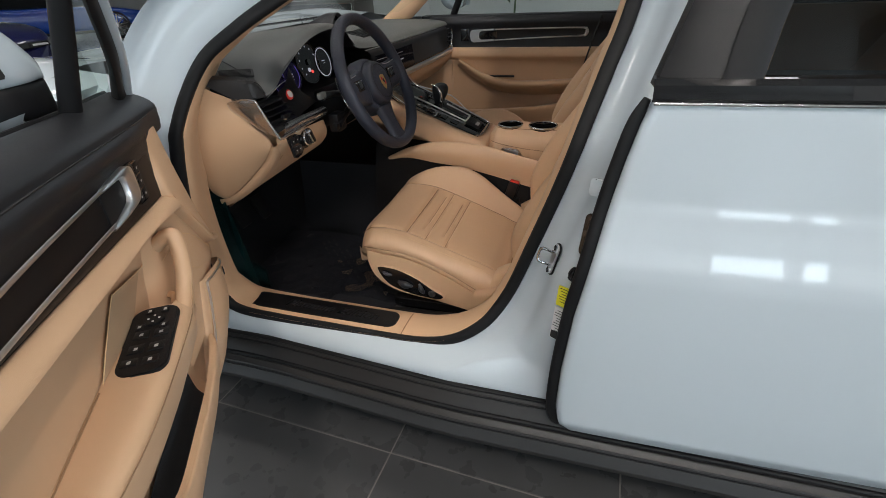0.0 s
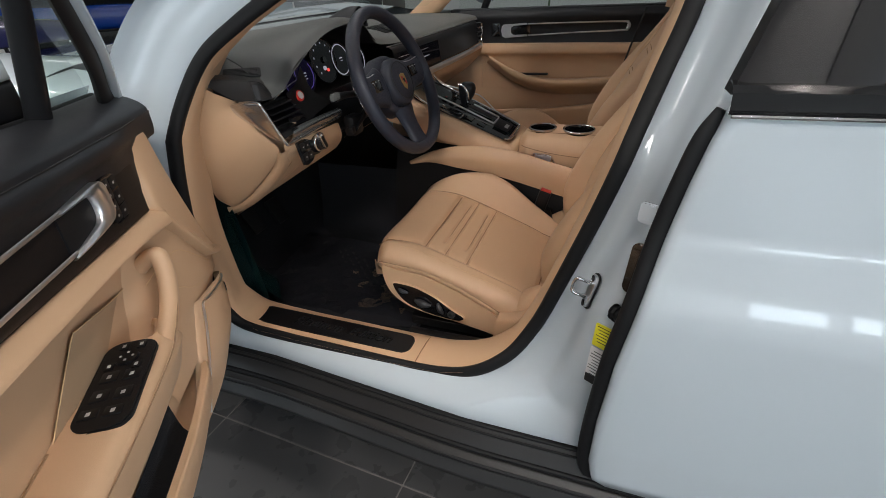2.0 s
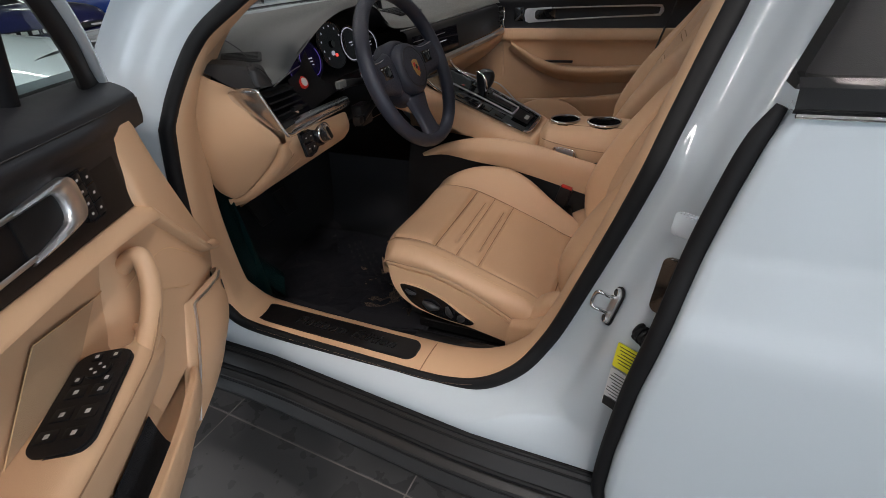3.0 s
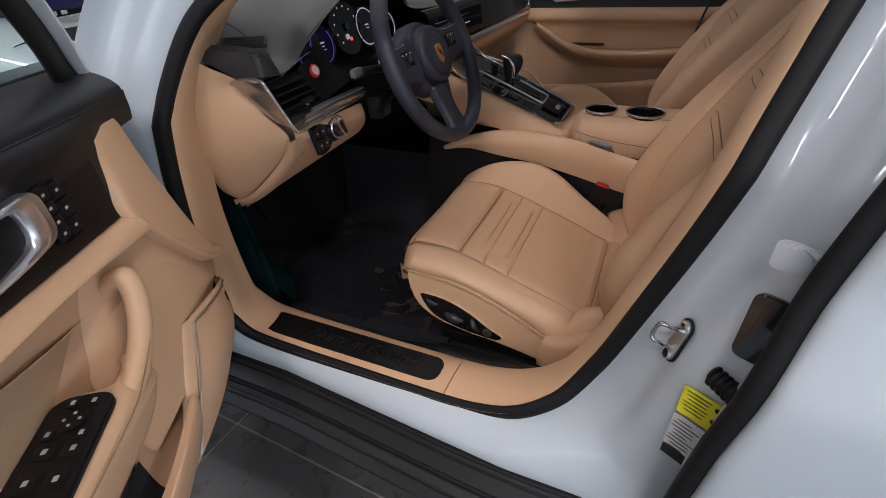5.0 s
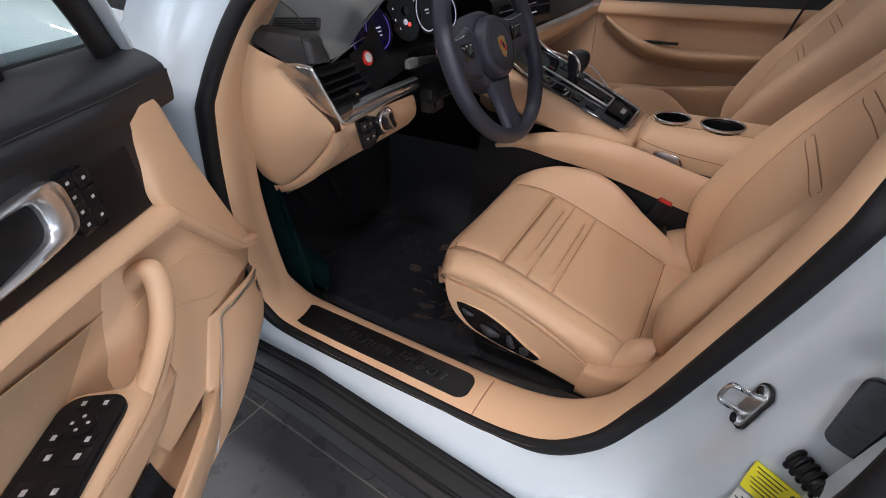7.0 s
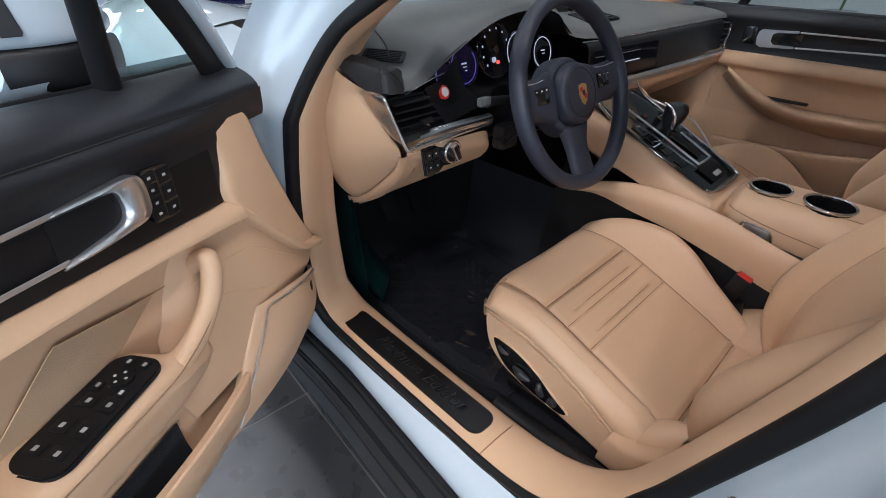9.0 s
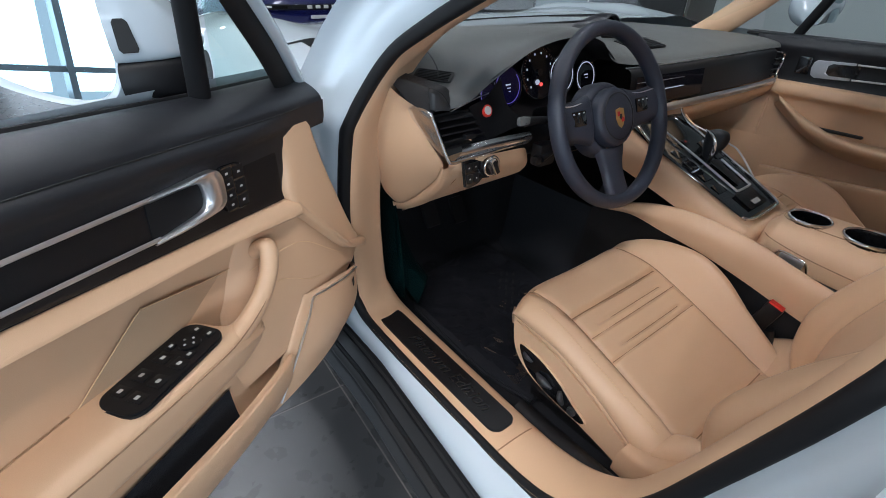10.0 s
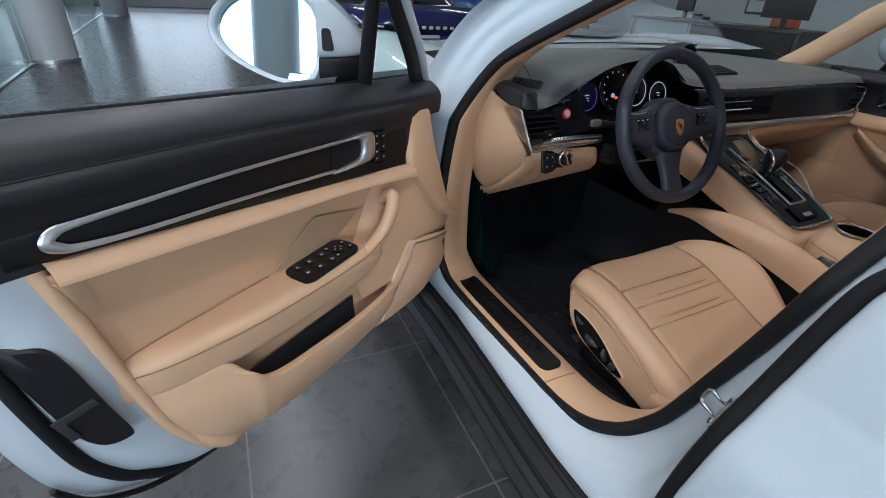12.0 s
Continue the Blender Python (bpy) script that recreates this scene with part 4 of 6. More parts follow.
tagged(film_ob, "clear crinkled protective film lying on the floor mat", "plastic film")

for row in range(4):
    for line in range(3):
        for k in range(3):
            a, b = -.58 + .085 * row + .026 * k + .012 * line, 1.70 - .060 * row - .028 * k + .016 * line
            part("print_bar", box(0, 0, 0, .024 - .004 * ((row + line + k) % 3), .006, .0012), INK, film_ob, m=pose(a, b, .309, 0, 0, -47))
sill_plate = part("sill_plate", plate(rrect(.425, .062, .022, 6), .004, pose(-.322, 1.250, .3925, -1, 0.8, 0.6), .0015), BPLA, car, "black sill plate with raised lettering")
txt = bpy.data.curves.new("lettering", "FONT")
txt.body, txt.size, txt.extrude, txt.shear, txt.align_x, txt.align_y = "Platinum Edition", .040, .0012, .35, "CENTER", "CENTER"
tob = bpy.data.objects.new("lettering_source", txt)
tme = bpy.data.meshes.new_from_object(tob)
bpy.data.objects.remove(tob)
tb = bmesh.new()
tb.from_mesh(tme)
bpy.data.meshes.remove(tme)
bmesh.ops.transform(tb, verts=tb.verts, matrix=pose(-.295, 1.250, .3965, -1, 0.8, 0.6))
part("lettering", tb, material("raised_black_lettering", (0.014, 0.014, 0.015), 0.2, vary=0.05), sill_plate)
part("sill_joint", tube([(-.083, 1.198, .393), (-.083, 1.24, .3925), (-.082, 1.285, .389), (-.082, 1.31, .376)], .0012, 16, 5), SEAM, car)
part("sill_carpet_edge", tube([(-.16, 1.345, .335), (-.05, 1.35, .332), (.1, 1.345, .345), (.2, 1.335, .38)], .022, 24, 8), BPLA, car)


# ---------------------------------------------------------------- seats (local: driver's place)
def stitch(name, pts, parent, r=.0011, mat=SEAM, n=50):
    part(name, tube(pts, r, n, 5), mat, parent)


def curve(*pts):
    """A smooth function through (x, y) pairs."""
    q = cr([(a, b, 0) for a, b in pts], 160)
    return lambda x: float(np.interp(x, q[:, 0], q[:, 1]))


def dent(v, a, w):
    return math.exp(-((v - a) / w) ** 2)


def seat(y0, name, label):
    """One front seat whose middle lies at y0."""
    crown = curve((-.31, .440), (-.298, .490), (-.282, .520), (-.255, .536), (-.20, .538), (-.155, .531), (-.10, .513), (-.045, .492), (.02, .466), (.08, .441), (.13, .421), (.26, .414))
    right = curve((-.31, .438), (-.298, .492), (-.282, .525), (-.255, .549), (-.205, .574), (-.15, .588), (-.08, .589), (-.02, .565), (.04, .521), (.11, .470), (.15, .446), (.26, .43))
    rise = curve((-.31, -.006), (-.25, .006), (-.15, .014), (0, .018), (.10, .022), (.26, .022))
    left = lambda x: crown(x) + rise(x)
    low = curve((-.31, .478), (-.25, .500), (-.20, .500), (-.13, .494), (-.05, .466), (.013, .434), (.062, .404), (.12, .38), (.26, .37))
    wide = curve((-.31, .178), (-.30, .196), (-.285, .210), (-.255, .221), (-.2, .226), (0, .226), (.26, .222))
    slim = curve((-.31, .0), (.0, .006), (.06, .022), (.12, .042), (.26, .050))
    SEAMS = ((-.155, .0105, .0050), (-.100, .0050, .0034), (-.045, .0050, .0034))
    DOUBLE = ((-.1155, -.112, .112), (-.0605, -.108, .116))
    rows = []
    for x in np.linspace(-.31, .25, 250):
        c, bl, br, lo, e = crown(x), left(x), right(x), low(x), wide(x)
        f = e + .010 - slim(x)
        col = cr([(x, -e + .03, lo - .03), (x, -e + .003, lo), (x, -e - .003, lo * .5 + bl * .5 - .004), (x, -e + .010, bl - .010), (x, -e + .034, bl), (x, -.176, bl - .002), (x, -.158, c - .002), (x, -.140, c + .002), (x, -.09, c + .003), (x, 0, c), (x, .09, c + .001),
                  (x, .142, c + .003), (x, .160, c + .002), (x, .172, c * .70 + br * .30), (x, .190, c * .15 + br * .85), (x, max(f - .030, .200), br), (x, max(f - .010, .212), br - .008), (x, max(f, .218), lo * .35 + br * .65), (x, f - .004, lo), (x, f - .03, lo - .03)], 150)
        for p in col:
            d = p[1]
            if -.3 < d < .3 and p[2] > lo:
                p[2] -= .0055 * dent(d, -.158, .0045) + .0060 * dent(d, .162, .0050)
                if abs(d) < .158:
                    p[2] -= sum(a * dent(x, s, w) for s, a, w in SEAMS)
                    p[2] -= sum(.0042 * dent(x, s, .0026) for s, d0, d1 in DOUBLE if d0 < d < d1)
                    p[2] -= .008 * dent(x, .130, .006)
            p[0] += .036 * min(max((-.235 - x) / .075, 0), 1) * min(max((-d - .12) / .10, 0), 1) ** 1.4
            p[1] += y0
        rows.append(col)
    s = part(name, grid(np.array(rows)), TAN, car, label, sharp=80)
    first = rows[0]
    tuck = [np.array([(x + dx, y0 + (y - y0) * k, min(z, top)) for x, y, z in first]) for dx, k, top in ((0, 1, 9), (.006, .97, .45), (.03, .90, .42), (.07, .84, .40))]
    part("cushion_front", grid(np.array(tuck)), TAN, s, sharp=80)
    for a in (-.158, .162):
        stitch("seam", [(x, y0 + a, crown(x) - .0025 + (.001 if a > 0 else 0)) for x in np.linspace(-.285, .125, 16)], s, .0012)
    stitch("seam", [(-.262, y0 - .158, .5335), (-.268, y0 - .08, .531), (-.268, y0 + .08, .531), (-.262, y0 + .162, .5345)], s, .0011)
    for k in range(11, 54):
        x = -.27 + .0068 * k
        part("topstitch", box(x, y0 - .205, left(x) - .0004, .0036, .0011, .0011), THREAD, s)
    for x, dp, w in SEAMS:
        stitch("seam", [(x, y0 + d, crown(x) - dp * .86 + .002) for d in np.linspace(-.154, .158, 9)], s, .0014 if dp > .008 else .0010)
    for (x, d0, d1), (xs_, dp, w) in zip(DOUBLE, SEAMS[1:]):
        z = crown(x) - .0018
        stitch("seam", [(xs_ - .003, y0 + d0 - .012, crown(xs_)), (x + .003, y0 + d0 - .005, z + .001), (x, y0 + d0 + .002, z)] + [(x, y0 + d, z) for d in np.linspace(d0 + .01, d1 - .01, 6)] + [(x, y0 + d1 - .002, z), (x + .003, y0 + d1 + .005, z + .001), (xs_ - .003, y0 + d1 + .012, crown(xs_))], s, .0009)
    stitch("seam", [(.130, y0 + d, crown(.130) - .005) for d in np.linspace(-.15, .155, 8)], s, .0013)
    # tan side valance with the black adjuster panel
    side = [(-.247, .502), (-.20, .498), (-.13, .491), (-.05, .463), (.013, .431), (.062, .402), (.082, .36), (.086, .318), (.04, .334), (-.05, .352), (-.13, .362), (-.19, .378), (-.232, .410), (-.25, .455)]
    part("side_valance", plate(side, .03, axes((0, y0 - .196, 0), (1, 0, 0), (0, 0, 1)), .008, smooth=90), TANP, s, "tan plastic seat side")
    part("valance_lip", tube([(x, y0 - .221, z) for x, z in ((-.250, .502), (-.20, .500), (-.13, .493), (-.05, .465), (.013, .433), (.062, .404))], [.003, .005, .0065, .0065, .006, .005], 50, 8), TANP, s)
    part("lip_gap", tube([(x, y0 - .2262, z) for x, z in ((-.252, .509), (-.20, .507), (-.13, .501), (-.05, .473), (.013, .441), (.062, .412))], .0012, 50, 5), SEAM, s)
    ADJ = [(-.219, .449), (-.190, .452), (-.153, .446), (-.104, .425), (-.065, .398), (-.034, .381), (-.034, .372), (-.056, .366), (-.127, .374), (-.181, .392), (-.207, .417)]
    ctl = part("adjuster_panel", plate(ADJ, .004, axes((0, y0 - .2255, 0), (1, 0, 0), (0, 0, 1)), .001, smooth=70), GLOSSB, s, "gloss black seat adjuster panel")
    part("adjuster_rim", tube([(x, y0 - .2265, z) for x, z in ADJ], .0030, 70, 6, closed=True), TANP, ctl)
    SW = material("grey_switch", (0.030, 0.030, 0.033), 0.30, vary=0.1)
    part("adjuster_switch", tube([(-.160, y0 - .233, .412), (-.140, y0 - .236, .406), (-.118, y0 - .233, .402)], [.004, .011, .004], 16, 12, flat=.75, up=(0, 1, 0)), SW, ctl)
    part("adjuster_switch", tube([(-.098, y0 - .232, .412), (-.092, y0 - .236, .398), (-.086, y0 - .232, .384)], [.004, .007, .004], 14, 10), SW, ctl)
    part("adjuster_switch", cyl((-.063, y0 - .229, .385), (-.063, y0 - .238, .385), .0105, .009, 24, .002), SW, ctl)
    part("adjuster_switch", tube([(-.204, y0 - .231, .437), (-.192, y0 - .234, .433), (-.178, y0 - .231, .429)], [.003, .006, .003], 12, 10, flat=.7, up=(0, 1, 0)), SW, ctl)
    # leather gussets between cushion and backrest
    part("hip_cover", grid(loft([[(.104, y0 + .262, .40), (.108, y0 + .250, .452), (.122, y0 + .205, .446), (.132, y0 + .166, .420), (.134, y0 + .150, .39)], [(.140, y0 + .262, .42), (.144, y0 + .240, .478), (.155, y0 + .205, .470), (.166, y0 + .168, .440), (.168, y0 + .150, .40)], [(.172, y0 + .255, .42), (.178, y0 + .226, .488), (.186, y0 + .205, .478), (.196, y0 + .175, .446), (.198, y0 + .150, .41)]], 18, 24)), TAN, s)
    part("hip_cover", grid(loft([[(.098, y0 - .236, .385), (.101, y0 - .228, .440), (.108, y0 - .205, .466), (.116, y0 - .180, .463), (.122, y0 - .150, .41)], [(.125, y0 - .236, .40), (.127, y0 - .226, .462), (.132, y0 - .205, .484), (.140, y0 - .178, .476), (.146, y0 - .150, .42)], [(.158, y0 - .232, .41), (.160, y0 - .222, .474), (.165, y0 - .200, .492), (.172, y0 - .178, .484), (.176, y0 - .150, .43)]], 18, 24)), TAN, s)
    stitch("seam", [(.106, y0 - .222, .452), (.114, y0 - .200, .470), (.122, y0 - .172, .458), (.128, y0 - .156, .425)], s, .0010)
    stitch("seam", [(.109, y0 + .248, .453), (.123, y0 + .205, .4475), (.133, y0 + .168, .421)], s, .0010)
    part("seat_rail", box(.01, y0 - .19, .322, .40, .03, .03, .006), BPLA, s)
    part("rail_edge", tube([(-.17, y0 - .206, .336), (.0, y0 - .206, .336), (.19, y0 - .206, .336)], .0015, 10, 6), SKIRT, s)
    part("seat_rail", box(-.03, y0 + .2, .322, .42, .03, .03, .006), BPLA, s)
    part("seat_base", box(-.03, y0, .35, .40, .36, .07, .02), BPLA, s)
    part("recliner_cover", grid(loft([[(.050, y0 - .205, .335), (.048, y0 - .240, .338), (.052, y0 - .246, .39), (.058, y0 - .242, .412), (.060, y0 - .215, .416)], [(.10, y0 - .205, .35), (.10, y0 - .252, .352), (.105, y0 - .256, .405), (.108, y0 - .250, .430), (.108, y0 - .215, .434)], [(.17, y0 - .205, .38), (.17, y0 - .262, .38), (.175, y0 - .264, .45), (.178, y0 - .256, .482), (.178, y0 - .215, .49)], [(.26, y0 - .205, .44), (.26, y0 - .262, .44), (.265, y0 - .262, .53), (.262, y0 - .252, .57), (.262, y0 - .215, .58)]], 30, 28)), TAN, s)
    # backrest
    mid = curve((.34, .222), (.42, .208), (.50, .200), (.58, .203), (.66, .226), (.74, .262), (.82, .307), (.90, .358), (1.0, .412), (1.20, .51))
    front = curve((.34, .215), (.42, .185), (.46, .166), (.50, .151), (.56, .146), (.60, .154), (.66, .179), (.735, .221), (.82, .281), (.90, .343), (1.0, .408), (1.20, .51))
    half = curve((.34, .195), (.42, .212), (.5, .228), (.6, .243), (.9, .250), (1.1, .20), (1.20, .16))
    back = []
    for z in np.linspace(.35, 1.19, 160):
        c, f, e = mid(z), front(z), half(z)
        col = [(c + .14, -e + .03), (c + .09, -e - .004), (f + .050, -e - .004), (f + .014, -e + .010), (f, -e + .036), (f + .006, -e + .062), (c - .012, -.158), (c - .001, -.140), (c + .004, -.08), (c + .006, 0)]
        col = cr([(a, b, z) for a, b in col + [(a, -b) for a, b in col[-2::-1]]], 110)
        for p in col:
            p[0] += .006 * dent(abs(p[1]), .149, .005) * (p[0] < c + .02)
            if abs(p[1]) < .146:
                p[0] += sum(.0055 * dent(z, a, .0035) for a in (.785, .865)) + sum(.0035 * dent(z, a, .003) for a in (.771, .851))
            p[1] += y0
        back.append(col)
    part("backrest", grid(np.array(back)), TAN, s, sharp=80)
    part("back_shell", grid(np.array([[(r[0][0], r[0][1], r[0][2]), (r[0][0] + .02, y0, r[0][2]), (r[-1][0], r[-1][1], r[-1][2])] for r in back[::12]])), BPLA, s)
    for a in (.149, -.149):
        stitch("seam", [(mid(z) + .001, y0 + a, z) for z in np.linspace(.50, 1.12, 14)], s)
    for a in (.19, -.19):
        stitch("topstitch", [(front(z) + .0005, y0 + math.copysign(half(z) - .040, a), z) for z in np.linspace(.56, 1.05, 16)], s, .0008, THREAD)
    for z in (.785, .865):
        stitch("seam", [(mid(z) + .006, y0 + d, z) for d in np.linspace(-.142, .142, 7)], s, .0012)
        stitch("seam", [(mid(z) + .004, y0 - .118, z - .002), (mid(z - .014) + .005, y0 - .106, z - .014), (mid(z - .014) + .006, y0, z - .014), (mid(z - .014) + .005, y0 + .106, z - .014), (mid(z) + .004, y0 + .118, z - .002)], s, .0010)
    part("head_restraint", box(.52, y0, 1.24, .10, .27, .16, .045, Matrix.Rotation(radians(14), 4, "Y"), 4), TAN, s)
    return s


driver_seat = seat(1.622, "driver_seat", "tan leather driver's seat with seams and side bolsters")
seat(2.40, "passenger_seat", "tan leather front passenger seat")
for yb in (1.55, 2.45):
    rs = part("rear_seat", grid(loft([[(.75, yb - .3, .36), (.73, yb - .25, .50), (.75, yb, .52), (.73, yb + .25, .50), (.75, yb + .3, .36)], [(1.05, yb - .3, .36), (1.05, yb - .25, .49), (1.05, yb, .47), (1.05, yb + .25, .49), (1.05, yb + .3, .36)], [(1.25, yb - .3, .4), (1.22, yb - .25, .5), (1.22, yb, .48), (1.22, yb + .25, .5), (1.25, yb + .3, .4)]], 16, 24)), TAN, car, "tan leather rear seat")
    part("rear_backrest", grid(loft([[(1.22, yb - .3, .42), (1.17, yb - .24, .45), (1.22, yb, .45), (1.17, yb + .24, .45), (1.22, yb + .3, .42)], [(1.34, yb - .3, .75), (1.26, yb - .24, .75), (1.32, yb, .75), (1.26, yb + .24, .75), (1.34, yb + .3, .75)], [(1.5, yb - .26, 1.1), (1.44, yb - .2, 1.12), (1.46, yb, 1.14), (1.44, yb + .2, 1.12), (1.5, yb + .26, 1.1)]], 16, 24)), TAN, rs)
# belt buckle
bk = part("belt_buckle", box(0, 0, 0, .036, .020, .075, .006), BPLA, car, "black belt buckle with red release", m=pose(.080, 1.849, .507, 0, 16, 0))
part("buckle_release", box(0, 0, 0, .031, .016, .008, .002), RED, bk, m=pose(0, 0, .0365))
part("buckle_stalk", tube([(.14, 1.853, .36), (.11, 1.852, .42), (.095, 1.850, .48)], .013, 10, 8), BPLA, car)


# ---------------------------------------------------------------- dashboard
dash = part("dashboard", grid(loft([[(x0 + .0, y, z0) for x0, z0 in prof] for y, prof in (
    (1.285, ((-.43, .915), (-.44, .945), (-.50, .962), (-.58, .968), (-.66, .965), (-.72, .95))),
    (1.36, ((-.412, .924), (-.430, .948), (-.51, .971), (-.64, .985), (-.76, .99), (-.86, .985))),
    (1.45, ((-.43, .955), (-.455, .985), (-.52, 1.0), (-.66, 1.0), (-.82, 1.0), (-.93, .995))),
    (1.55, ((-.415, 1.01), (-.44, 1.025), (-.52, 1.025), (-.68, 1.012), (-.86, 1.0), (-.97, .995))),
    (1.66, ((-.405, 1.028), (-.43, 1.042), (-.52, 1.036), (-.70, 1.016), (-.88, 1.0), (-.99, .995))),
    (1.77, ((-.415, 1.01), (-.44, 1.025), (-.52, 1.025), (-.70, 1.014), (-.88, 1.0), (-1.0, .995))),
    (1.87, ((-.435, .955), (-.455, .98), (-.53, 1.002), (-.70, 1.008), (-.88, 1.0), (-1.0, .995))),
    (2.02, ((-.405, .945), (-.43, .963), (-.52, .983), (-.70, 1.0), (-.88, 1.0), (-1.0, .995))),
    (2.35, ((-.385, .945), (-.41, .962), (-.50, .98), (-.66, .99), (-.82, .995), (-.95, .99))),
    (2.62, ((-.38, .945), (-.40, .962), (-.48, .975), (-.58, .98), (-.70, .98), (-.80, .975))),
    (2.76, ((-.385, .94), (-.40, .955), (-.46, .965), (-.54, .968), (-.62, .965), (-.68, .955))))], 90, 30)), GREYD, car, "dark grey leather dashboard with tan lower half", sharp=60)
# left end: corner block, dash leather darkened for the pillar's shade, with slotted vent
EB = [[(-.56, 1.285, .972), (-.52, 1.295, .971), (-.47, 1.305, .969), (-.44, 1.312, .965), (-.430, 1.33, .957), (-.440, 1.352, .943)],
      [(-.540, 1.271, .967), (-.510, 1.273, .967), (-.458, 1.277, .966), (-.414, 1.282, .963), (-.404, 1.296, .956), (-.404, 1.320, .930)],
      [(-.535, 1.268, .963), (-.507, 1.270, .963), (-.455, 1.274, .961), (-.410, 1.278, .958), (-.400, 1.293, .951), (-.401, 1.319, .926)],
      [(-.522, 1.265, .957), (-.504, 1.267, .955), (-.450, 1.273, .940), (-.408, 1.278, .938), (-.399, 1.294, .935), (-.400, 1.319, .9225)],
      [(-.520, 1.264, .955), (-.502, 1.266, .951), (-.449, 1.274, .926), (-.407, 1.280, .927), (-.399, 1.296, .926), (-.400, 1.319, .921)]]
part("end_block", grid(np.stack([cr(r, 70) for r in EB])), GREYD_SHADED, dash, sharp=40)
part("block_joint", tube([(-.4145, 1.2805, .9640), (-.4100, 1.2772, .9575), (-.4080, 1.2772, .938), (-.4070, 1.2792, .9275)], .0011, 16, 5), INK, dash)
part("block_joint", tube([(-.4145, 1.2805, .9640), (-.4030, 1.2955, .9575), (-.4000, 1.306, .947), (-.4005, 1.3190, .9295)], .0009, 20, 5), INK, dash)
part("dash_edge", tube([(-.3990, 1.320, .9205), (-.4075, 1.36, .9265), (-.415, 1.40, .933), (-.420, 1.432, .936)], .0010, 20, 6), ALU, dash)
part("defrost_grille", plate(rrect(.075, .040, .006), .003, axes((-.488, 1.347, .9645), (.78, .62, -.04), (-.62, .78, .28))), INK, dash)
for k in range(6):
    part("defrost_slat", box(0, 0, 0, .064, .0032, .003), BPLA, dash, m=axes((-.488, 1.347, .9675), (.78, .62, -.04), (-.62, .78, .28)) @ pose(0, -.015 + .006 * k, 0))
# tan end cap and knee panel
part("end_cap", grid(loft([[(-.518, 1.254, .950), (-.511, 1.258, .952), (-.49, 1.262, .942), (-.470, 1.270, .932), (-.462, 1.282, .922)],
                           [(-.555, 1.254, .906), (-.547, 1.256, .906), (-.52, 1.262, .906), (-.490, 1.276, .906), (-.472, 1.290, .902)],
                           [(-.578, 1.258, .856), (-.570, 1.258, .856), (-.54, 1.264, .858), (-.492, 1.280, .862), (-.446, 1.299, .864)],
                           [(-.608, 1.276, .771), (-.600, 1.274, .771), (-.56, 1.278, .778), (-.490, 1.293, .795), (-.412, 1.316, .815)],
                           [(-.630, 1.310, .69), (-.622, 1.306, .688), (-.59, 1.306, .694), (-.53, 1.316, .722), (-.450, 1.330, .770)],
                           [(-.636, 1.340, .655), (-.628, 1.335, .652), (-.61, 1.334, .650), (-.58, 1.336, .664), (-.530, 1.338, .700)],
                           [(-.64, 1.36, .655), (-.63, 1.36, .648), (-.61, 1.36, .645), (-.58, 1.36, .66), (-.53, 1.36, .70)]], 46, 34)), TAN, dash, "tan dashboard end cap")
part("cap_joint", tube([(-.415, 1.317, .808), (-.45, 1.332, .766), (-.53, 1.339, .697), (-.585, 1.337, .658), (-.62, 1.336, .646)], .0011, 30, 6), SEAM, dash)
part("cap_joint", tube([(-.514, 1.2545, .951), (-.551, 1.2525, .906), (-.574, 1.2565, .856), (-.604, 1.274, .771), (-.626, 1.307, .688), (-.632, 1.337, .652)], .0012, 40, 6), SEAM, dash)
part("knee_panel", grid(loft([[(-.402, 1.322, .826), (-.383, 1.38, .828), (-.379, 1.45, .826), (-.382, 1.505, .822), (-.390, 1.527, .812)],
                              [(-.410, 1.326, .795), (-.393, 1.39, .792), (-.387, 1.46, .790), (-.389, 1.525, .790), (-.396, 1.542, .784)],
                              [(-.462, 1.338, .745), (-.435, 1.41, .748), (-.415, 1.48, .755), (-.405, 1.54, .764), (-.410, 1.555, .762)],
                              [(-.548, 1.350, .675), (-.505, 1.43, .695), (-.462, 1.50, .722), (-.425, 1.550, .745), (-.426, 1.562, .748)],
                              [(-.628, 1.362, .612), (-.56, 1.45, .658), (-.488, 1.515, .703), (-.437, 1.560, .736), (-.436, 1.57, .742)],
                              [(-.645, 1.375, .618), (-.58, 1.47, .668), (-.50, 1.54, .712), (-.45, 1.58, .745), (-.44, 1.585, .75)]], 46, 36)), TAN, dash, "tan lower dashboard panel")
P5 = np.array([(-.412, 1.312, .812), (-.450, 1.3275, .767), (-.530, 1.3350, .697), (-.588, 1.334, .657), (-.630, 1.333, .645)])
Q5 = np.array([(-.398, 1.321, .812), (-.438, 1.338, .752), (-.520, 1.352, .682), (-.588, 1.359, .636), (-.640, 1.357, .614)])
part("knee_edge", grid(loft([[tuple(p), tuple(p * .66 + q * .34 + (0, -.004, -.003)), tuple(p * .33 + q * .67 + (0, -.004, -.003)), tuple(q), tuple(q + (.0, .02, .0))] for p, q in zip(P5, Q5)], 30, 16)), TAN, dash)
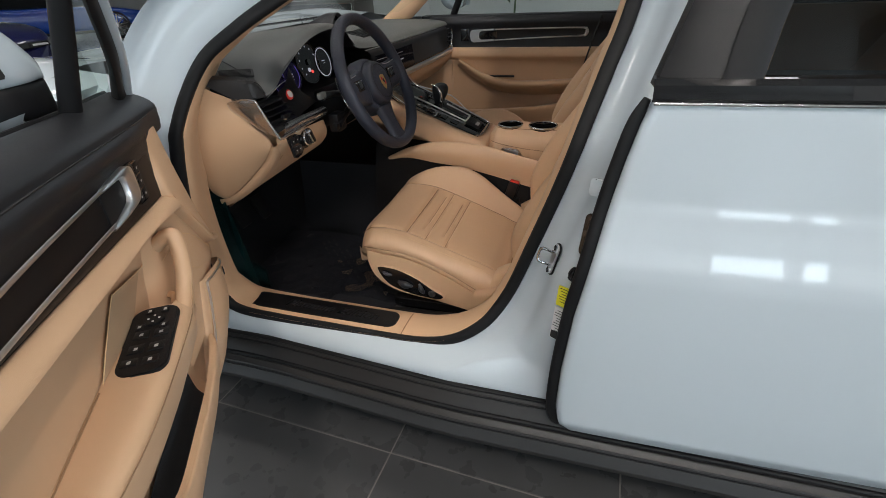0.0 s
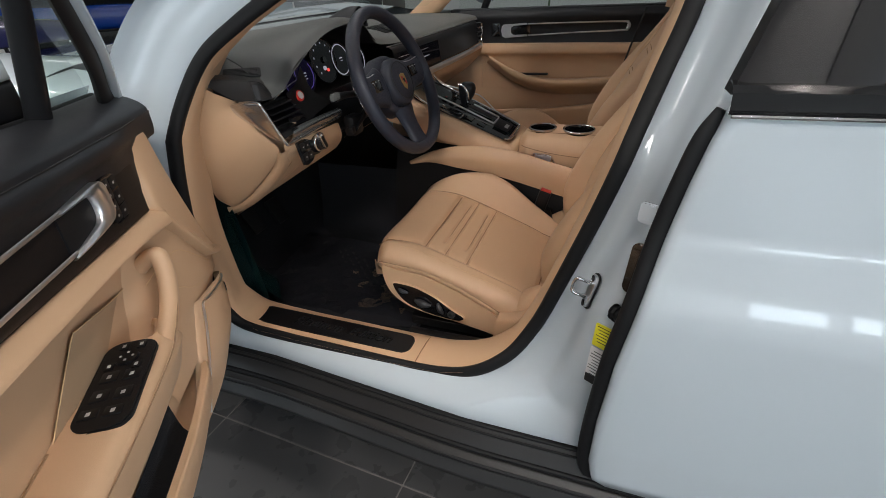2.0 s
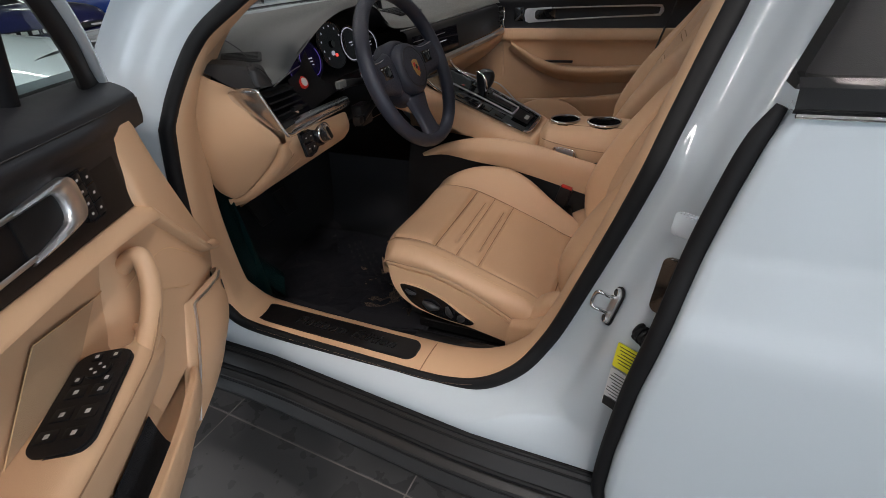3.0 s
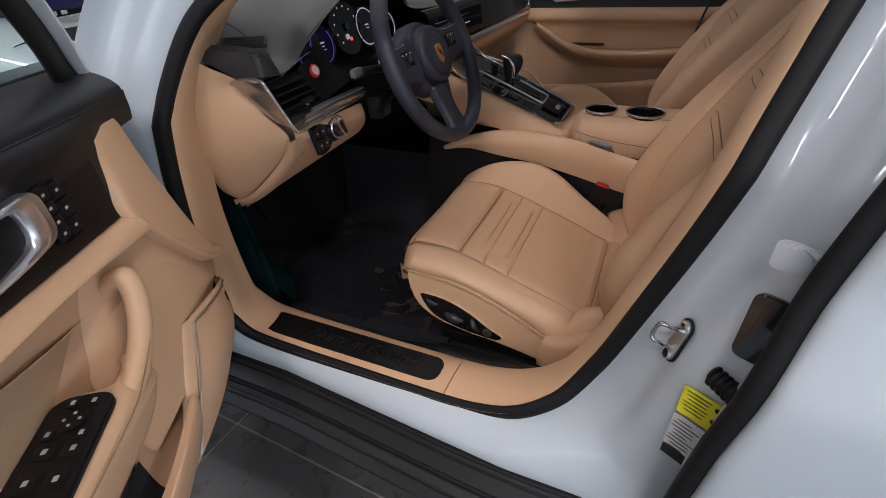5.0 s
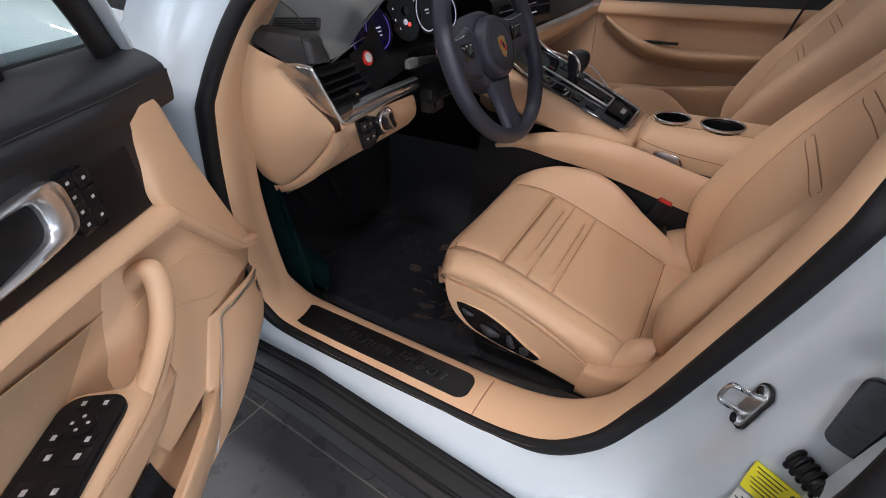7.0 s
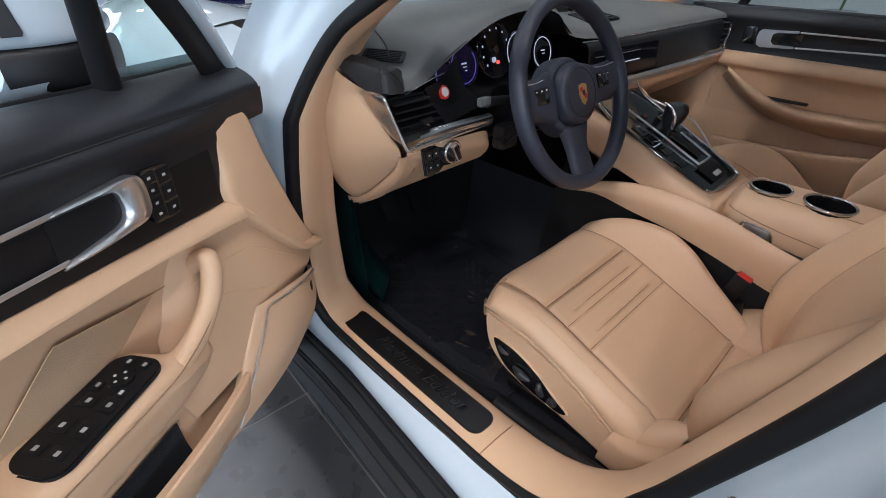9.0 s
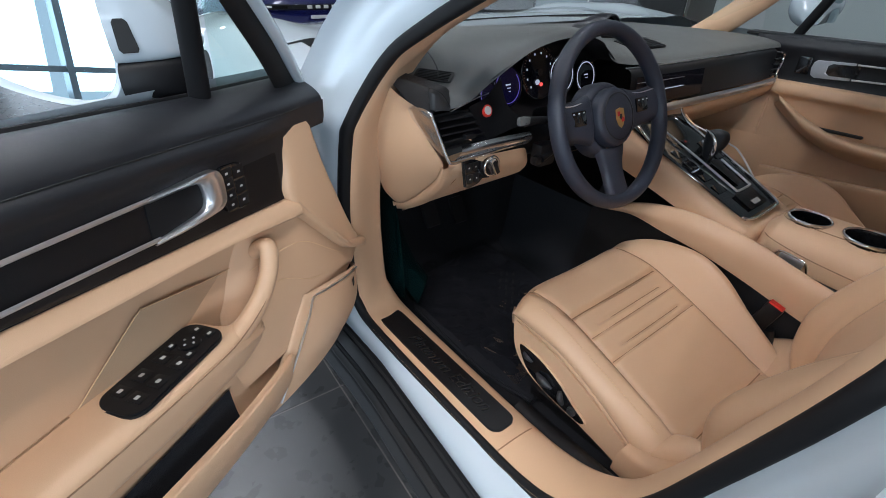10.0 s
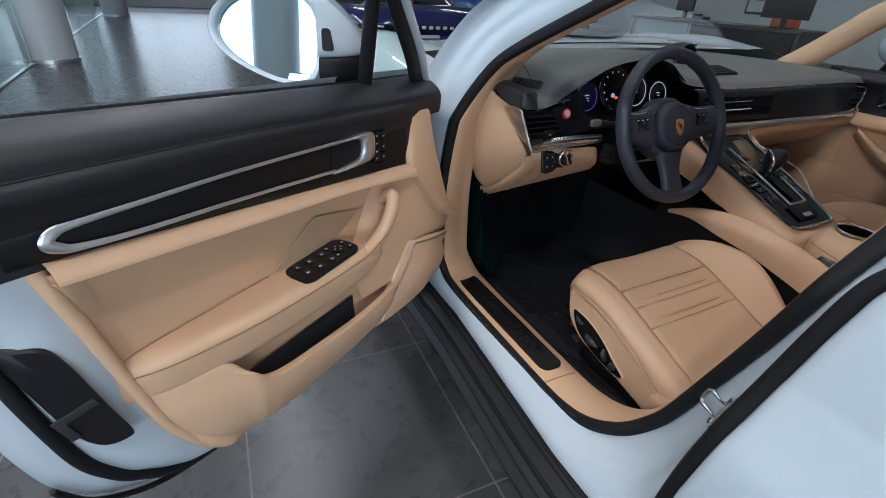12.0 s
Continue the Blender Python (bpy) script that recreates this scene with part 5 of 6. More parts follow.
part("cap_backing", grid(loft([[(-.50, 1.335, .87), (-.45, 1.35, .865), (-.40, 1.375, .86)], [(-.47, 1.345, .815), (-.43, 1.36, .812), (-.40, 1.385, .81)], [(-.50, 1.36, .765), (-.46, 1.375, .76), (-.43, 1.40, .755)], [(-.58, 1.365, .69), (-.55, 1.38, .688), (-.52, 1.41, .685)], [(-.65, 1.365, .635), (-.62, 1.38, .632), (-.60, 1.41, .63)]], 30, 8)), TAN, dash)
part("knee_seam", tube([(-.402, 1.352, .80), (-.43, 1.362, .765), (-.50, 1.384, .706), (-.56, 1.40, .66), (-.605, 1.41, .63)], .0012, 30, 5), SEAM, dash)
part("under_dash", grid(loft([[(-.64, 1.38, .62), (-.60, 1.50, .68), (-.50, 1.62, .73), (-.45, 1.75, .76)], [(-.80, 1.38, .66), (-.80, 1.50, .70), (-.78, 1.62, .73), (-.75, 1.75, .76)]], 8, 12)), BPLA, dash)
part("dash_core", box(-.67, 2.08, .82, .28, 1.24, .22, .04), BPLA, dash)
# left vent: chrome wedge, frame, slats
vent = part("air_vent", grid(loft([[(-.492, 1.292, .919), (-.466, 1.290, .926), (-.432, 1.288, .928), (-.402, 1.288, .926)], [(-.492, 1.282, .914), (-.463, 1.278, .919), (-.430, 1.276, .920), (-.401, 1.278, .917)], [(-.488, 1.284, .906), (-.455, 1.280, .904), (-.425, 1.282, .898), (-.397, 1.285, .892)], [(-.470, 1.289, .888), (-.440, 1.287, .878), (-.415, 1.290, .868), (-.390, 1.296, .862)], [(-.440, 1.299, .862), (-.420, 1.299, .850), (-.402, 1.302, .842), (-.384, 1.306, .837)]], 34, 24)), POLISH, dash, "chrome-framed air vent", sharp=70)
part("vent_box", grid(loft([[(-.402, 1.284, .919), (-.402, 1.33, .920), (-.405, 1.368, .917)], [(-.43, 1.30, .885), (-.435, 1.35, .886), (-.43, 1.39, .884)], [(-.386, 1.308, .842), (-.388, 1.36, .845), (-.396, 1.42, .845)]], 12, 12)), INK, vent)
for k in range(5):
    z = .852 + .0135 * k
    part("vent_slat", grid(np.array([[(-.402 + d, y, z + h) for d, h in ((.008, .0), (.007, .003), (-.02, .006), (-.02, .003))] for y in np.linspace(1.305 - .004 * k, 1.418 - .0115 * k, 4)])), BPLA, vent)
part("vent_tab", box(0, 0, 0, .012, .026, .010, .003), BPLA, vent, m=pose(-.392, 1.362, .870))
part("vent_frame", tube([(-.45, 1.278, .924), (-.405, 1.275, .924), (-.397, 1.279, .910), (-.389, 1.291, .873), (-.380, 1.303, .837), (-.377, 1.312, .831), (-.376, 1.34, .832), (-.374, 1.43, .836), (-.374, 1.51, .836)], [.002, .003, .0035, .0035, .004, .004, .004, .004, .003], 70, 8), POLISH, vent)
part("vent_strip", grid(loft([[(-.392, 1.345, .853), (-.388, 1.40, .855), (-.384, 1.46, .856), (-.382, 1.52, .855)], [(-.380, 1.335, .846), (-.377, 1.40, .849), (-.373, 1.46, .850), (-.372, 1.52, .850)], [(-.379, 1.325, .838), (-.376, 1.40, .841), (-.372, 1.46, .842), (-.371, 1.52, .842)], [(-.384, 1.318, .829), (-.380, 1.40, .831), (-.376, 1.46, .832), (-.375, 1.52, .833)]], 12, 20)), POLISH, vent)
# light switch
ls = part("light_switch", plate([(-.043, .023), (.006, .023), (.020, .027), (.036, .022), (.041, .004), (.036, -.016), (.022, -.024), (.004, -.022), (-.008, -.030), (-.030, -.034), (-.043, -.030)], .006, axes((-.387, 1.388, .801), (.0, 1, -.0), (-.22, 0, 1)), .002), GLOSSB, dash, "black light switch with chrome knob")
part("switch_knob", cyl((-.386, 1.410, .802), (-.370, 1.410, .8055), .0195, .0175, 32, .002), GLOSSB, ls)
part("knob_ring", tube([(-.3725, 1.410 + .0192 * math.cos(a), .805 + .0192 * math.sin(a)) for a in np.linspace(0, 2 * math.pi, 20, endpoint=False)], .0030, 48, 8, closed=True, up=(1, 0, 0)), CHROME, ls)
part("knob_grip", box(0, 0, 0, .014, .013, .036, .003), POLISH, ls, m=pose(-.3655, 1.410, .8065, 28, 0, 0))
part("grip_face", box(0, 0, 0, .002, .008, .030, .0008), BPLA, ls, m=pose(-.3580, 1.410, .8065, 28, 0, 0))
for dy in (-.031, -.014):
    for dz in (.008, -.014):
        kb = part("switch_key", box(0, 0, 0, .004, .014, .018, .001), BPLA, ls, m=pose(-.3805 - .2 * dz, 1.388 + dy, .801 + dz))
        part("key_icon", box(.0022, 0, 0, .0006, .0032, .0028), ICON, kb)

# instrument cluster
BEZ = material("cluster_housing", (0.010, 0.009, 0.010), 0.35, vary=0.15)
cl = part("instrument_panel", grid(loft([[(-.43, 1.44, .955), (-.42, 1.55, 1.008), (-.41, 1.66, 1.026), (-.42, 1.77, 1.008), (-.44, 1.88, .955)], [(-.50, 1.45, .95), (-.52, 1.55, .995), (-.52, 1.66, 1.01), (-.52, 1.77, .995), (-.50, 1.87, .95)], [(-.51, 1.44, .90), (-.52, 1.55, .91), (-.52, 1.66, .91), (-.52, 1.77, .91), (-.51, 1.88, .90)], [(-.43, 1.42, .855), (-.44, 1.55, .85), (-.44, 1.66, .85), (-.44, 1.77, .85), (-.42, 1.88, .855)]], 24, 30)), BEZ, dash, "dark instrument cluster with round gauges")
VIO = material("violet_gauge_glow", (0.02, 0.01, 0.06), 0.3, emit=(0.22, 0.16, 0.75), power=0.35)
WHI = material("white_gauge_glow", (0.3, 0.3, 0.3), 0.3, emit=(0.75, 0.78, 0.95), power=0.42)
REDG = material("red_gauge_glow", (0.2, 0.0, 0.0), 0.3, emit=(1.0, 0.1, 0.08), power=1.2)
BLUG = material("blue_gauge_face", (0.004, 0.004, 0.02), 0.2, emit=(0.03, 0.02, 0.14), power=0.05)
FACE = axes((-.476, 0, .926), (0, 1, 0), (-.22, 0, 1))


def disc(r, h, y, dz=0, dx=0):
    m = FACE @ pose(y, dz, dx)
    return cyl(m @ Vector((0, 0, 0)), m @ Vector((0, 0, h)), r, seg=40)


def hoop(r, t, y, dz=0, a0=0, a1=360):
    m = FACE @ pose(y, dz, .004)
    pts = [tuple(m @ Vector((r * math.cos(radians(a)), r * math.sin(radians(a)), 0))) for a in np.linspace(a0, a1, 24)]
    return tube(pts, t, 48, 5, up=(1, .3, 0))


AMB = material("amber_gauge_glow", (0.05, 0.02, 0.01), 0.3, emit=(0.9, 0.35, 0.12), power=0.05)
for y, dz, r, kind in ((1.480, -.012, .024, "side"), (1.537, .0, .040, "violet"), (1.637, .020, .056, "dial"), (1.716, .008, .043, "ring"), (1.806, -.004, .037, "ring")):
    g = part("gauge", disc(r, .004, y, dz), BLUG if kind in ("violet", "side") else SCREEN, cl)
    part("gauge_rim", hoop(r + .001, .0016, y, dz), GLOSSB, g)
    if kind == "violet":
        part("gauge_ring", hoop(r - .005, .0011, y, dz, 100, 400), VIO, g)
    if kind == "side":
        part("gauge_ring", hoop(r - .002, .0009, y, dz, 150, 330), VIO, g)
    if kind == "ring":
        part("gauge_ring", hoop(r - .004, .0014, y, dz), WHI, g)
    if kind == "dial":
        for k in range(9):
            a = radians(225 - 29 * k)
            part("gauge_numeral", box(0, 0, 0, .0028, .0042, .001), WHI, g, m=FACE @ pose(y + .041 * math.cos(a), dz + .041 * math.sin(a), .005))
            for j in range(3):
                b = a - radians(7 * j + 7)
                part("gauge_tick", box(0, 0, 0, .0008, .003, .0008), AMB, g, m=FACE @ pose(y + .050 * math.cos(b), dz + .050 * math.sin(b), .005) @ pose(0, 0, 0, 0, 0, math.degrees(b) - 90))
        part("gauge_hub", disc(.008, .006, y, dz, .002), GLOSSB, g)
    for j in range({"violet": 3, "ring": 2}.get(kind, 0)):
        part("gauge_readout", box(0, 0, 0, .014 - .004 * j, .0018 if j else .003, .001), WHI, g, m=FACE @ pose(y + .002 * j, dz + .004 - .007 * j, .005))
part("warning_lamp", disc(.0055, .003, 1.628, .0, .005), WHI, cl)
part("warning_lamp", disc(.004, .003, 1.640, -.006, .005), REDG, cl)
start = part("start_badge", cyl((-.414, 1.421, .904), (-.408, 1.421, .9065), .0125, seg=28, bevel=.001), RED, dash, "red-ringed round start badge")
part("badge_face", cyl((-.4095, 1.421, .906), (-.407, 1.421, .907), .0085, seg=24), ICON, start)
part("cluster_cheek", grid(loft([[(-.405, 1.368, .921), (-.415, 1.42, .932), (-.43, 1.47, .96)], [(-.404, 1.39, .885), (-.412, 1.43, .89), (-.43, 1.50, .90)], [(-.394, 1.415, .85), (-.40, 1.45, .855), (-.42, 1.56, .86)]], 12, 12)), BPLA, dash)

# steering column and wheel
COL = Vector((-.271, 1.644, .893))
AX = Vector((.93, 0, .37)).normalized()
UPW = Vector((-AX.z, 0, AX.x))
col = part("steering_column", cyl(COL - AX * .25, COL - AX * .06, .055, .045, 28, .01), BPLA, car, "black steering column shroud")
part("stalk", tube([COL - AX * .09 + Vector((0, -.03, .01)), COL - AX * .085 + Vector((0, -.12, .025)), COL - AX * .08 + Vector((0, -.19, .03))], [.009, .008, .011], 20, 8), BPLA, col)
part("stalk_tip", box(0, 0, 0, .012, .028, .016, .004), GREYD, col, m=Matrix.Translation(COL - AX * .075 + Vector((0, -.19, .032))))
part("stalk", tube([COL - AX * .09 + Vector((0, -.03, -.03)), COL - AX * .085 + Vector((0, -.11, -.06))], [.009, .008], 10, 8), BPLA, col)
part("stalk", box(0, 0, 0, .03, .05, .05, .008), BPLA, col, m=Matrix.Translation(COL - AX * .10 + Vector((0, -.09, -.05))))
part("stalk_tip", box(0, 0, 0, .016, .018, .018, .004), BPLA, col, m=Matrix.Translation(COL - AX * .09 + Vector((0, -.12, -.06))))
for s in (-1, 1):
    part("shift_paddle", plate([(0, -.05), (.035, -.03), (.04, .03), (.03, .055), (.0, .03)], .003, Matrix.Translation(COL - AX * .05 + Vector((0, s * .085, 0))) @ axes((0, 0, 0), (0, s, 0), UPW), .001), CHROME, col)
WH = axes(COL, (0, 1, 0), UPW)   # local z towards the driver
RIM = material("wheel_leather", (0.027, 0.031, 0.046), 0.45, vary=0.15, scale=9, bump=0.3, bscale=900)
sec = 16
rimp = np.array([[(math.cos(a) * (.172 + (.0135 + .002 * abs(math.sin(2 * a))) * math.cos(b)), math.sin(a) * (.172 + .0145 * math.cos(b)), .0175 * math.sin(b)) for b in np.linspace(0, 2 * math.pi, sec, endpoint=False)] for a in np.linspace(0, 2 * math.pi, 72, endpoint=False)])
wheel = part("steering_wheel", grid(rimp, True, True), RIM, car, "black leather three-spoke steering wheel", m=WH)
RING12 = [(math.cos(a), math.sin(a)) for a in np.linspace(0, 2 * math.pi, 24, endpoint=False)]
part("airbag_cover", grid(loft([[(.001 * c, .001 * q, .016) for c, q in RING12]] + [[(r * c, r * .97 * q, z) for c, q in RING12] for r, z in ((.030, .016), (.050, .0135), (.0575, .009), (.0605, .001), (.0615, -.014), (.0625, -.034))], 40, 60, cv=True), cv=True), RIM, wheel)
part("hub_collar", grid(loft([[(r * c, r * .95 * q - .002, z) for c, q in RING12] for r, z in ((.0625, -.012), (.0665, -.009), (.074, -.012), (.079, -.022), (.080, -.05))], 20, 60, cv=True), cv=True), RIM, wheel)
part("hub_ring", tube([(.0475 * math.cos(a), .046 * math.sin(a), .0142) for a in np.linspace(0, 2 * math.pi, 20, endpoint=False)], .0012, 60, 5, closed=True, up=(0, 0, 1)), INK, wheel)
for s in (-1, 1):
    sp = part("spoke", grid(loft([[(s * .060, .050, -.020), (s * .060, .040, -.010), (s * .060, .0, -.008), (s * .060, -.034, -.012), (s * .060, -.042, -.022)], [(s * .105, .040, -.018), (s * .105, .032, -.008), (s * .105, .004, -.005), (s * .105, -.022, -.010), (s * .105, -.030, -.020)], [(s * .165, .044, -.012), (s * .165, .034, -.001), (s * .165, .008, .002), (s * .165, -.016, -.003), (s * .165, -.024, -.014)]], 18, 20)), RIM, wheel, solid=.01)
    part("spoke_keys", box(0, 0, 0, .046, .030, .008, .004), GLOSSB, sp, m=pose(s * .108, .012, -.002))
    part("spoke_trim", tube([(s * .080, .040, -.008), (s * .115, .037, -.005), (s * .155, .040, .001)], .0016, 12, 5), ALU, sp)
    part("spoke_roller", cyl((s * .112, .005, -.001), (s * .112, .019, -.001), .004, seg=14), BPLA, sp)
    for k in range(3):
        part("key_icon", box(0, 0, 0, .004, .0025, .001), ICON, sp, m=pose(s * (.093 + .015 * k), .022, .0025))
part("lower_spoke", grid(loft([[(-.040, -.055, -.026), (-.034, -.058, -.010), (0, -.060, -.005), (.034, -.058, -.010), (.040, -.055, -.026)], [(-.027, -.105, -.024), (-.023, -.106, -.011), (0, -.107, -.007), (.023, -.106, -.011), (.027, -.105, -.024)], [(-.030, -.160, -.016), (-.025, -.163, -.004), (0, -.164, -.001), (.025, -.163, -.004), (.030, -.160, -.016)]], 20, 20)), RIM, wheel, solid=.008)
part("spoke_tip", plate([(-.016, -.162), (.016, -.162), (.012, -.140), (0, -.135), (-.012, -.140)], .002, pose(0, 0, -.004), .0006), ALU, wheel, "silver spoke tip")
part("spoke_foot", box(0, -.155, -.004, .05, .014, .010, .004), RIM, wheel)
GOLD = material("gold_enamel", (0.55, 0.36, 0.13), 0.3, 0.7, vary=0.15, scale=90)
crest = part("crest", plate([(-.013, .017), (0, .020), (.013, .017), (.014, .0), (.009, -.014), (0, -.021), (-.009, -.014), (-.014, .0)], .002, pose(0, -.003, .0155), .0006), GOLD, wheel, "small gold and red shield emblem")
for a, b in ((-.006, .006), (.006, -.006)):
    part("crest_field", box(a, b - .001, .0181, .008, .009, .0008), RED, crest)
part("crest_field", plate([(-.004, .005), (.004, .005), (.004, -.002), (0, -.006), (-.004, -.002)], .001, pose(0, -.001, .0177)), INK, crest)

# middle and passenger half
CH = lambda y: np.interp(y, [1.88, 2.0, 2.4, 2.74], [-.385, -.372, -.355, -.362])
SATB = material("satin_black_trim", (0.009, 0.009, 0.010), 0.38, spec=0.35, vary=0.1)
part("trim_panel", grid(loft([[(CH(y) - .03, y, .945), (CH(y) - .012, y, .932), (CH(y) - .006, y, .89), (CH(y), y, .852)] for y in (1.885, 2.0, 2.2, 2.5, 2.70)], 40, 16)), SATB, dash, "gloss black trim panel")
part("centre_screen", grid(loft([[(CH(y) - .004, y, .925), (CH(y) + .004, y, .858)] for y in (1.90, 2.05, 2.2)], 10, 6)), SCREEN, dash, "dark centre display")
part("screen_line", tube([(CH(y) + .003, y, .890) for y in (1.90, 2.0, 2.10)], .0012, 12, 5), WHI, dash)
part("screen_line", tube([(CH(y) + .0, y, .912) for y in (1.90, 2.0, 2.10)], .0008, 12, 5), ALU, dash)
part("dash_chrome", grid(loft([[(CH(y) + .004, y, .850), (CH(y) + .012, y, .842), (CH(y) + .006, y, .828)] for y in (1.88, 2.0, 2.2, 2.5, 2.72)], 40, 8)), ALU, dash, "brushed metal strip")
part("top_line", tube([(CH(y) - .026, y, .944) for y in (1.88, 2.0, 2.2, 2.5, 2.70)], .0016, 30, 5), ALU, dash)
part("lower_dash", grid(loft([[(CH(y) + .004, y, .828), (CH(y) - .005, y, .80), (CH(y) - .03, y, .775), (CH(y) - .10, y, .72), (CH(y) - .22, y, .66)] for y in (1.86, 2.1, 2.3, 2.5, 2.74)], 30, 20)), TAN, dash, "tan lower dashboard")
rv = part("right_vent", tube([(-.375, 2.70, .93), (-.362, 2.745, .922), (-.360, 2.735, .88), (-.358, 2.72, .845), (-.36, 2.66, .84)], .004, 30, 6), CHROME, dash, "chrome vent edge")
for k in range(4):
    part("vent_slat", box(0, 0, 0, .006, .05, .004), BPLA, rv, m=pose(-.362, 2.70, .86 + .017 * k))
part("clock_hood", grid(loft([[(-.66, 2.0 + .045 * math.cos(a), .99 + .03 * math.sin(a)) for a in np.linspace(0, math.pi, 7)], [(-.60, 2.0 + .05 * math.cos(a), .99 + .055 * math.sin(a)) for a in np.linspace(0, math.pi, 7)], [(-.555, 2.0 + .045 * math.cos(a), .985 + .062 * math.sin(a)) for a in np.linspace(0, math.pi, 7)]], 12, 20)), BLEA, dash, "small dashboard clock pod", solid=.004)
part("clock_face", cyl((-.60, 2.0, 1.0), (-.565, 2.0, 1.01), .036, seg=28), GLOSSB, dash)
part("centre_vent", box(0, 0, 0, .07, .15, .006, .002), BPLA, dash, m=pose(-.49, 2.05, .980, 0, 10, 0))
for k in range(6):
    part("vent_slat", box(0, 0, 0, .005, .14, .006), GLOSSB, dash, m=pose(-.52 + .012 * k, 2.05, .986 - .002 * k, 0, 10, 0))
part("defrost_line", tube([(-.9, 1.55, 1.003), (-.95, YC, 1.003), (-.9, 2.5, 1.003)], .006, 30, 5), BPLA, dash)
part("dash_seam", tube([(-.80, 1.40, .995), (-.70, 1.42, 1.002), (-.60, 1.405, .994), (-.52, 1.375, .978), (-.47, 1.345, .965)], .0013, 30, 5), INK, dash)

# ---------------------------------------------------------------- centre console
def zc_(x):
    return float(np.interp(x, [-.42, -.36, -.30, -.20, -.04], [.84, .795, .765, .725, .655]))


con = part("centre_console", grid(loft([[(x, YC - w, zc_(x) - d), (x, YC - w - .004, zc_(x) - .03), (x, YC - w + .004, zc_(x) - .006), (x, YC - w + .018, zc_(x)), (x, YC - w + .032, zc_(x) - .002), (x, YC, zc_(x) - .004), (x, YC + w - .032, zc_(x) - .002), (x, YC + w - .018, zc_(x)), (x, YC + w - .004, zc_(x) - .006), (x, YC + w + .004, zc_(x) - .03), (x, YC + w, zc_(x) - d)] for x, w, d in ((-.44, .20, .09), (-.36, .165, .08), (-.28, .145, .075), (-.18, .135, .07), (-.08, .13, .065), (-.035, .12, .06))], 40, 60)), TAN, car, "tan centre console with gloss black top", sharp=70)
part("console_end", grid(loft([[(-.035, YC - .12, .60), (-.035, YC - .11, .652), (-.035, YC, .655), (-.035, YC + .11, .652), (-.035, YC + .12, .60)], [(-.018, YC - .10, .60), (-.018, YC - .095, .64), (-.015, YC, .645), (-.018, YC + .095, .64), (-.018, YC + .10, .60)], [(-.03, YC - .1, .57), (-.02, YC - .06, .57), (-.02, YC, .57), (-.02, YC + .06, .57), (-.03, YC + .1, .57)]], 12, 20)), TAN, con)
panel = part("console_panel", grid(loft([[(x, YC - w, zc_(x) + .002), (x, YC - w * .9, zc_(x) + .005), (x, YC, zc_(x) + .005), (x, YC + w * .9, zc_(x) + .005), (x, YC + w, zc_(x) + .002)] for x, w in ((-.40, .12), (-.33, .115), (-.24, .105), (-.12, .098), (-.052, .09))], 30, 20)), GLOSSB, con, "gloss black console panel")
part("panel_edge", tube([(-.060, YC - .092, .668), (-.050, YC - .078, .664), (-.046, YC - .05, .662), (-.045, YC, .661), (-.046, YC + .06, .662), (-.055, YC + .088, .666), (-.12, YC + .101, .694), (-.24, YC + .108, .746), (-.30, YC + .112, .772), (-.345, YC + .104, .80), (-.375, YC + .105, .84)], .0042, 80, 8), CHROME, panel)
part("panel_edge", tube([(-.30, YC - .114, .771), (-.345, YC - .112, .80), (-.378, YC - .122, .842)], .0042, 24, 8), CHROME, panel)
for k in range(6):
    part("front_slat", box(0, 0, 0, .006, .19, .005, .001), GLOSSB, panel, m=pose(-.395 + .008 * k, YC, .836 - .009 * k))
part("gate_rail", tube([(-.325, YC - .026, .789), (-.22, YC - .024, .745), (-.125, YC - .020, .702), (-.114, YC - .016, .697), (-.112, YC + .02, .697), (-.114, YC + .050, .697), (-.125, YC + .054, .702), (-.20, YC + .056, .736)], .0030, 70, 8), ALU, panel, "brushed metal selector gate")
part("gate_slot", box(0, 0, 0, .085, .030, .002, .0008), INK, panel, m=pose(-.165, YC + .018, .7235, 0, 24, 0))
part("hazard_key", box(0, 0, 0, .018, .022, .003, .001), BPLA, panel, m=pose(-.28, YC, .769, 0, 23, 0))
part("hazard_icon", box(0, 0, 0, .006, .008, .001), RED, panel, m=pose(-.279, YC, .7715, 0, 23, 0))
for k, (dx, dy) in enumerate([(-.26, -.06), (-.22, -.06), (-.18, -.06), (-.26, .075), (-.22, .075), (-.18, .075), (-.14, -.06), (-.14, .075)]):
    part("touch_key", box(0, 0, 0, .026, .044, .0015, .0005), GLOSSB, panel, m=pose(dx, YC + dy, zc_(dx) + .0065, 0, 24, 0))
lev = part("gear_selector", grid(loft([[(-.226 + lean + .029 * math.cos(a) * k, 2.042 + .021 * math.sin(a) * k, z + .004 * math.cos(a) * k) for a in np.linspace(0, 2 * math.pi, 10, endpoint=False)] for k, z, lean in ((.66, .722, .0), (.50, .740, .003), (.62, .754, .006), (.90, .772, .010), (1.0, .792, .012), (.86, .808, .010), (.30, .816, .008))], 28, 28, cv=True), cv=True, cap=True), BLEA, con, "black gear selector with metal trim")
part("selector_trim", tube([(-.240, 2.026, .812), (-.218, 2.018, .804), (-.206, 2.018, .785), (-.207, 2.022, .758), (-.213, 2.026, .735)], [.002, .004, .005, .005, .003], 30, 8, flat=.6, up=(0, 1, 0)), CHROME, lev)
part("selector_button", box(0, 0, 0, .012, .006, .016, .002), ICON, lev, m=pose(-.222, 2.066, .786, 0, 0, 20))
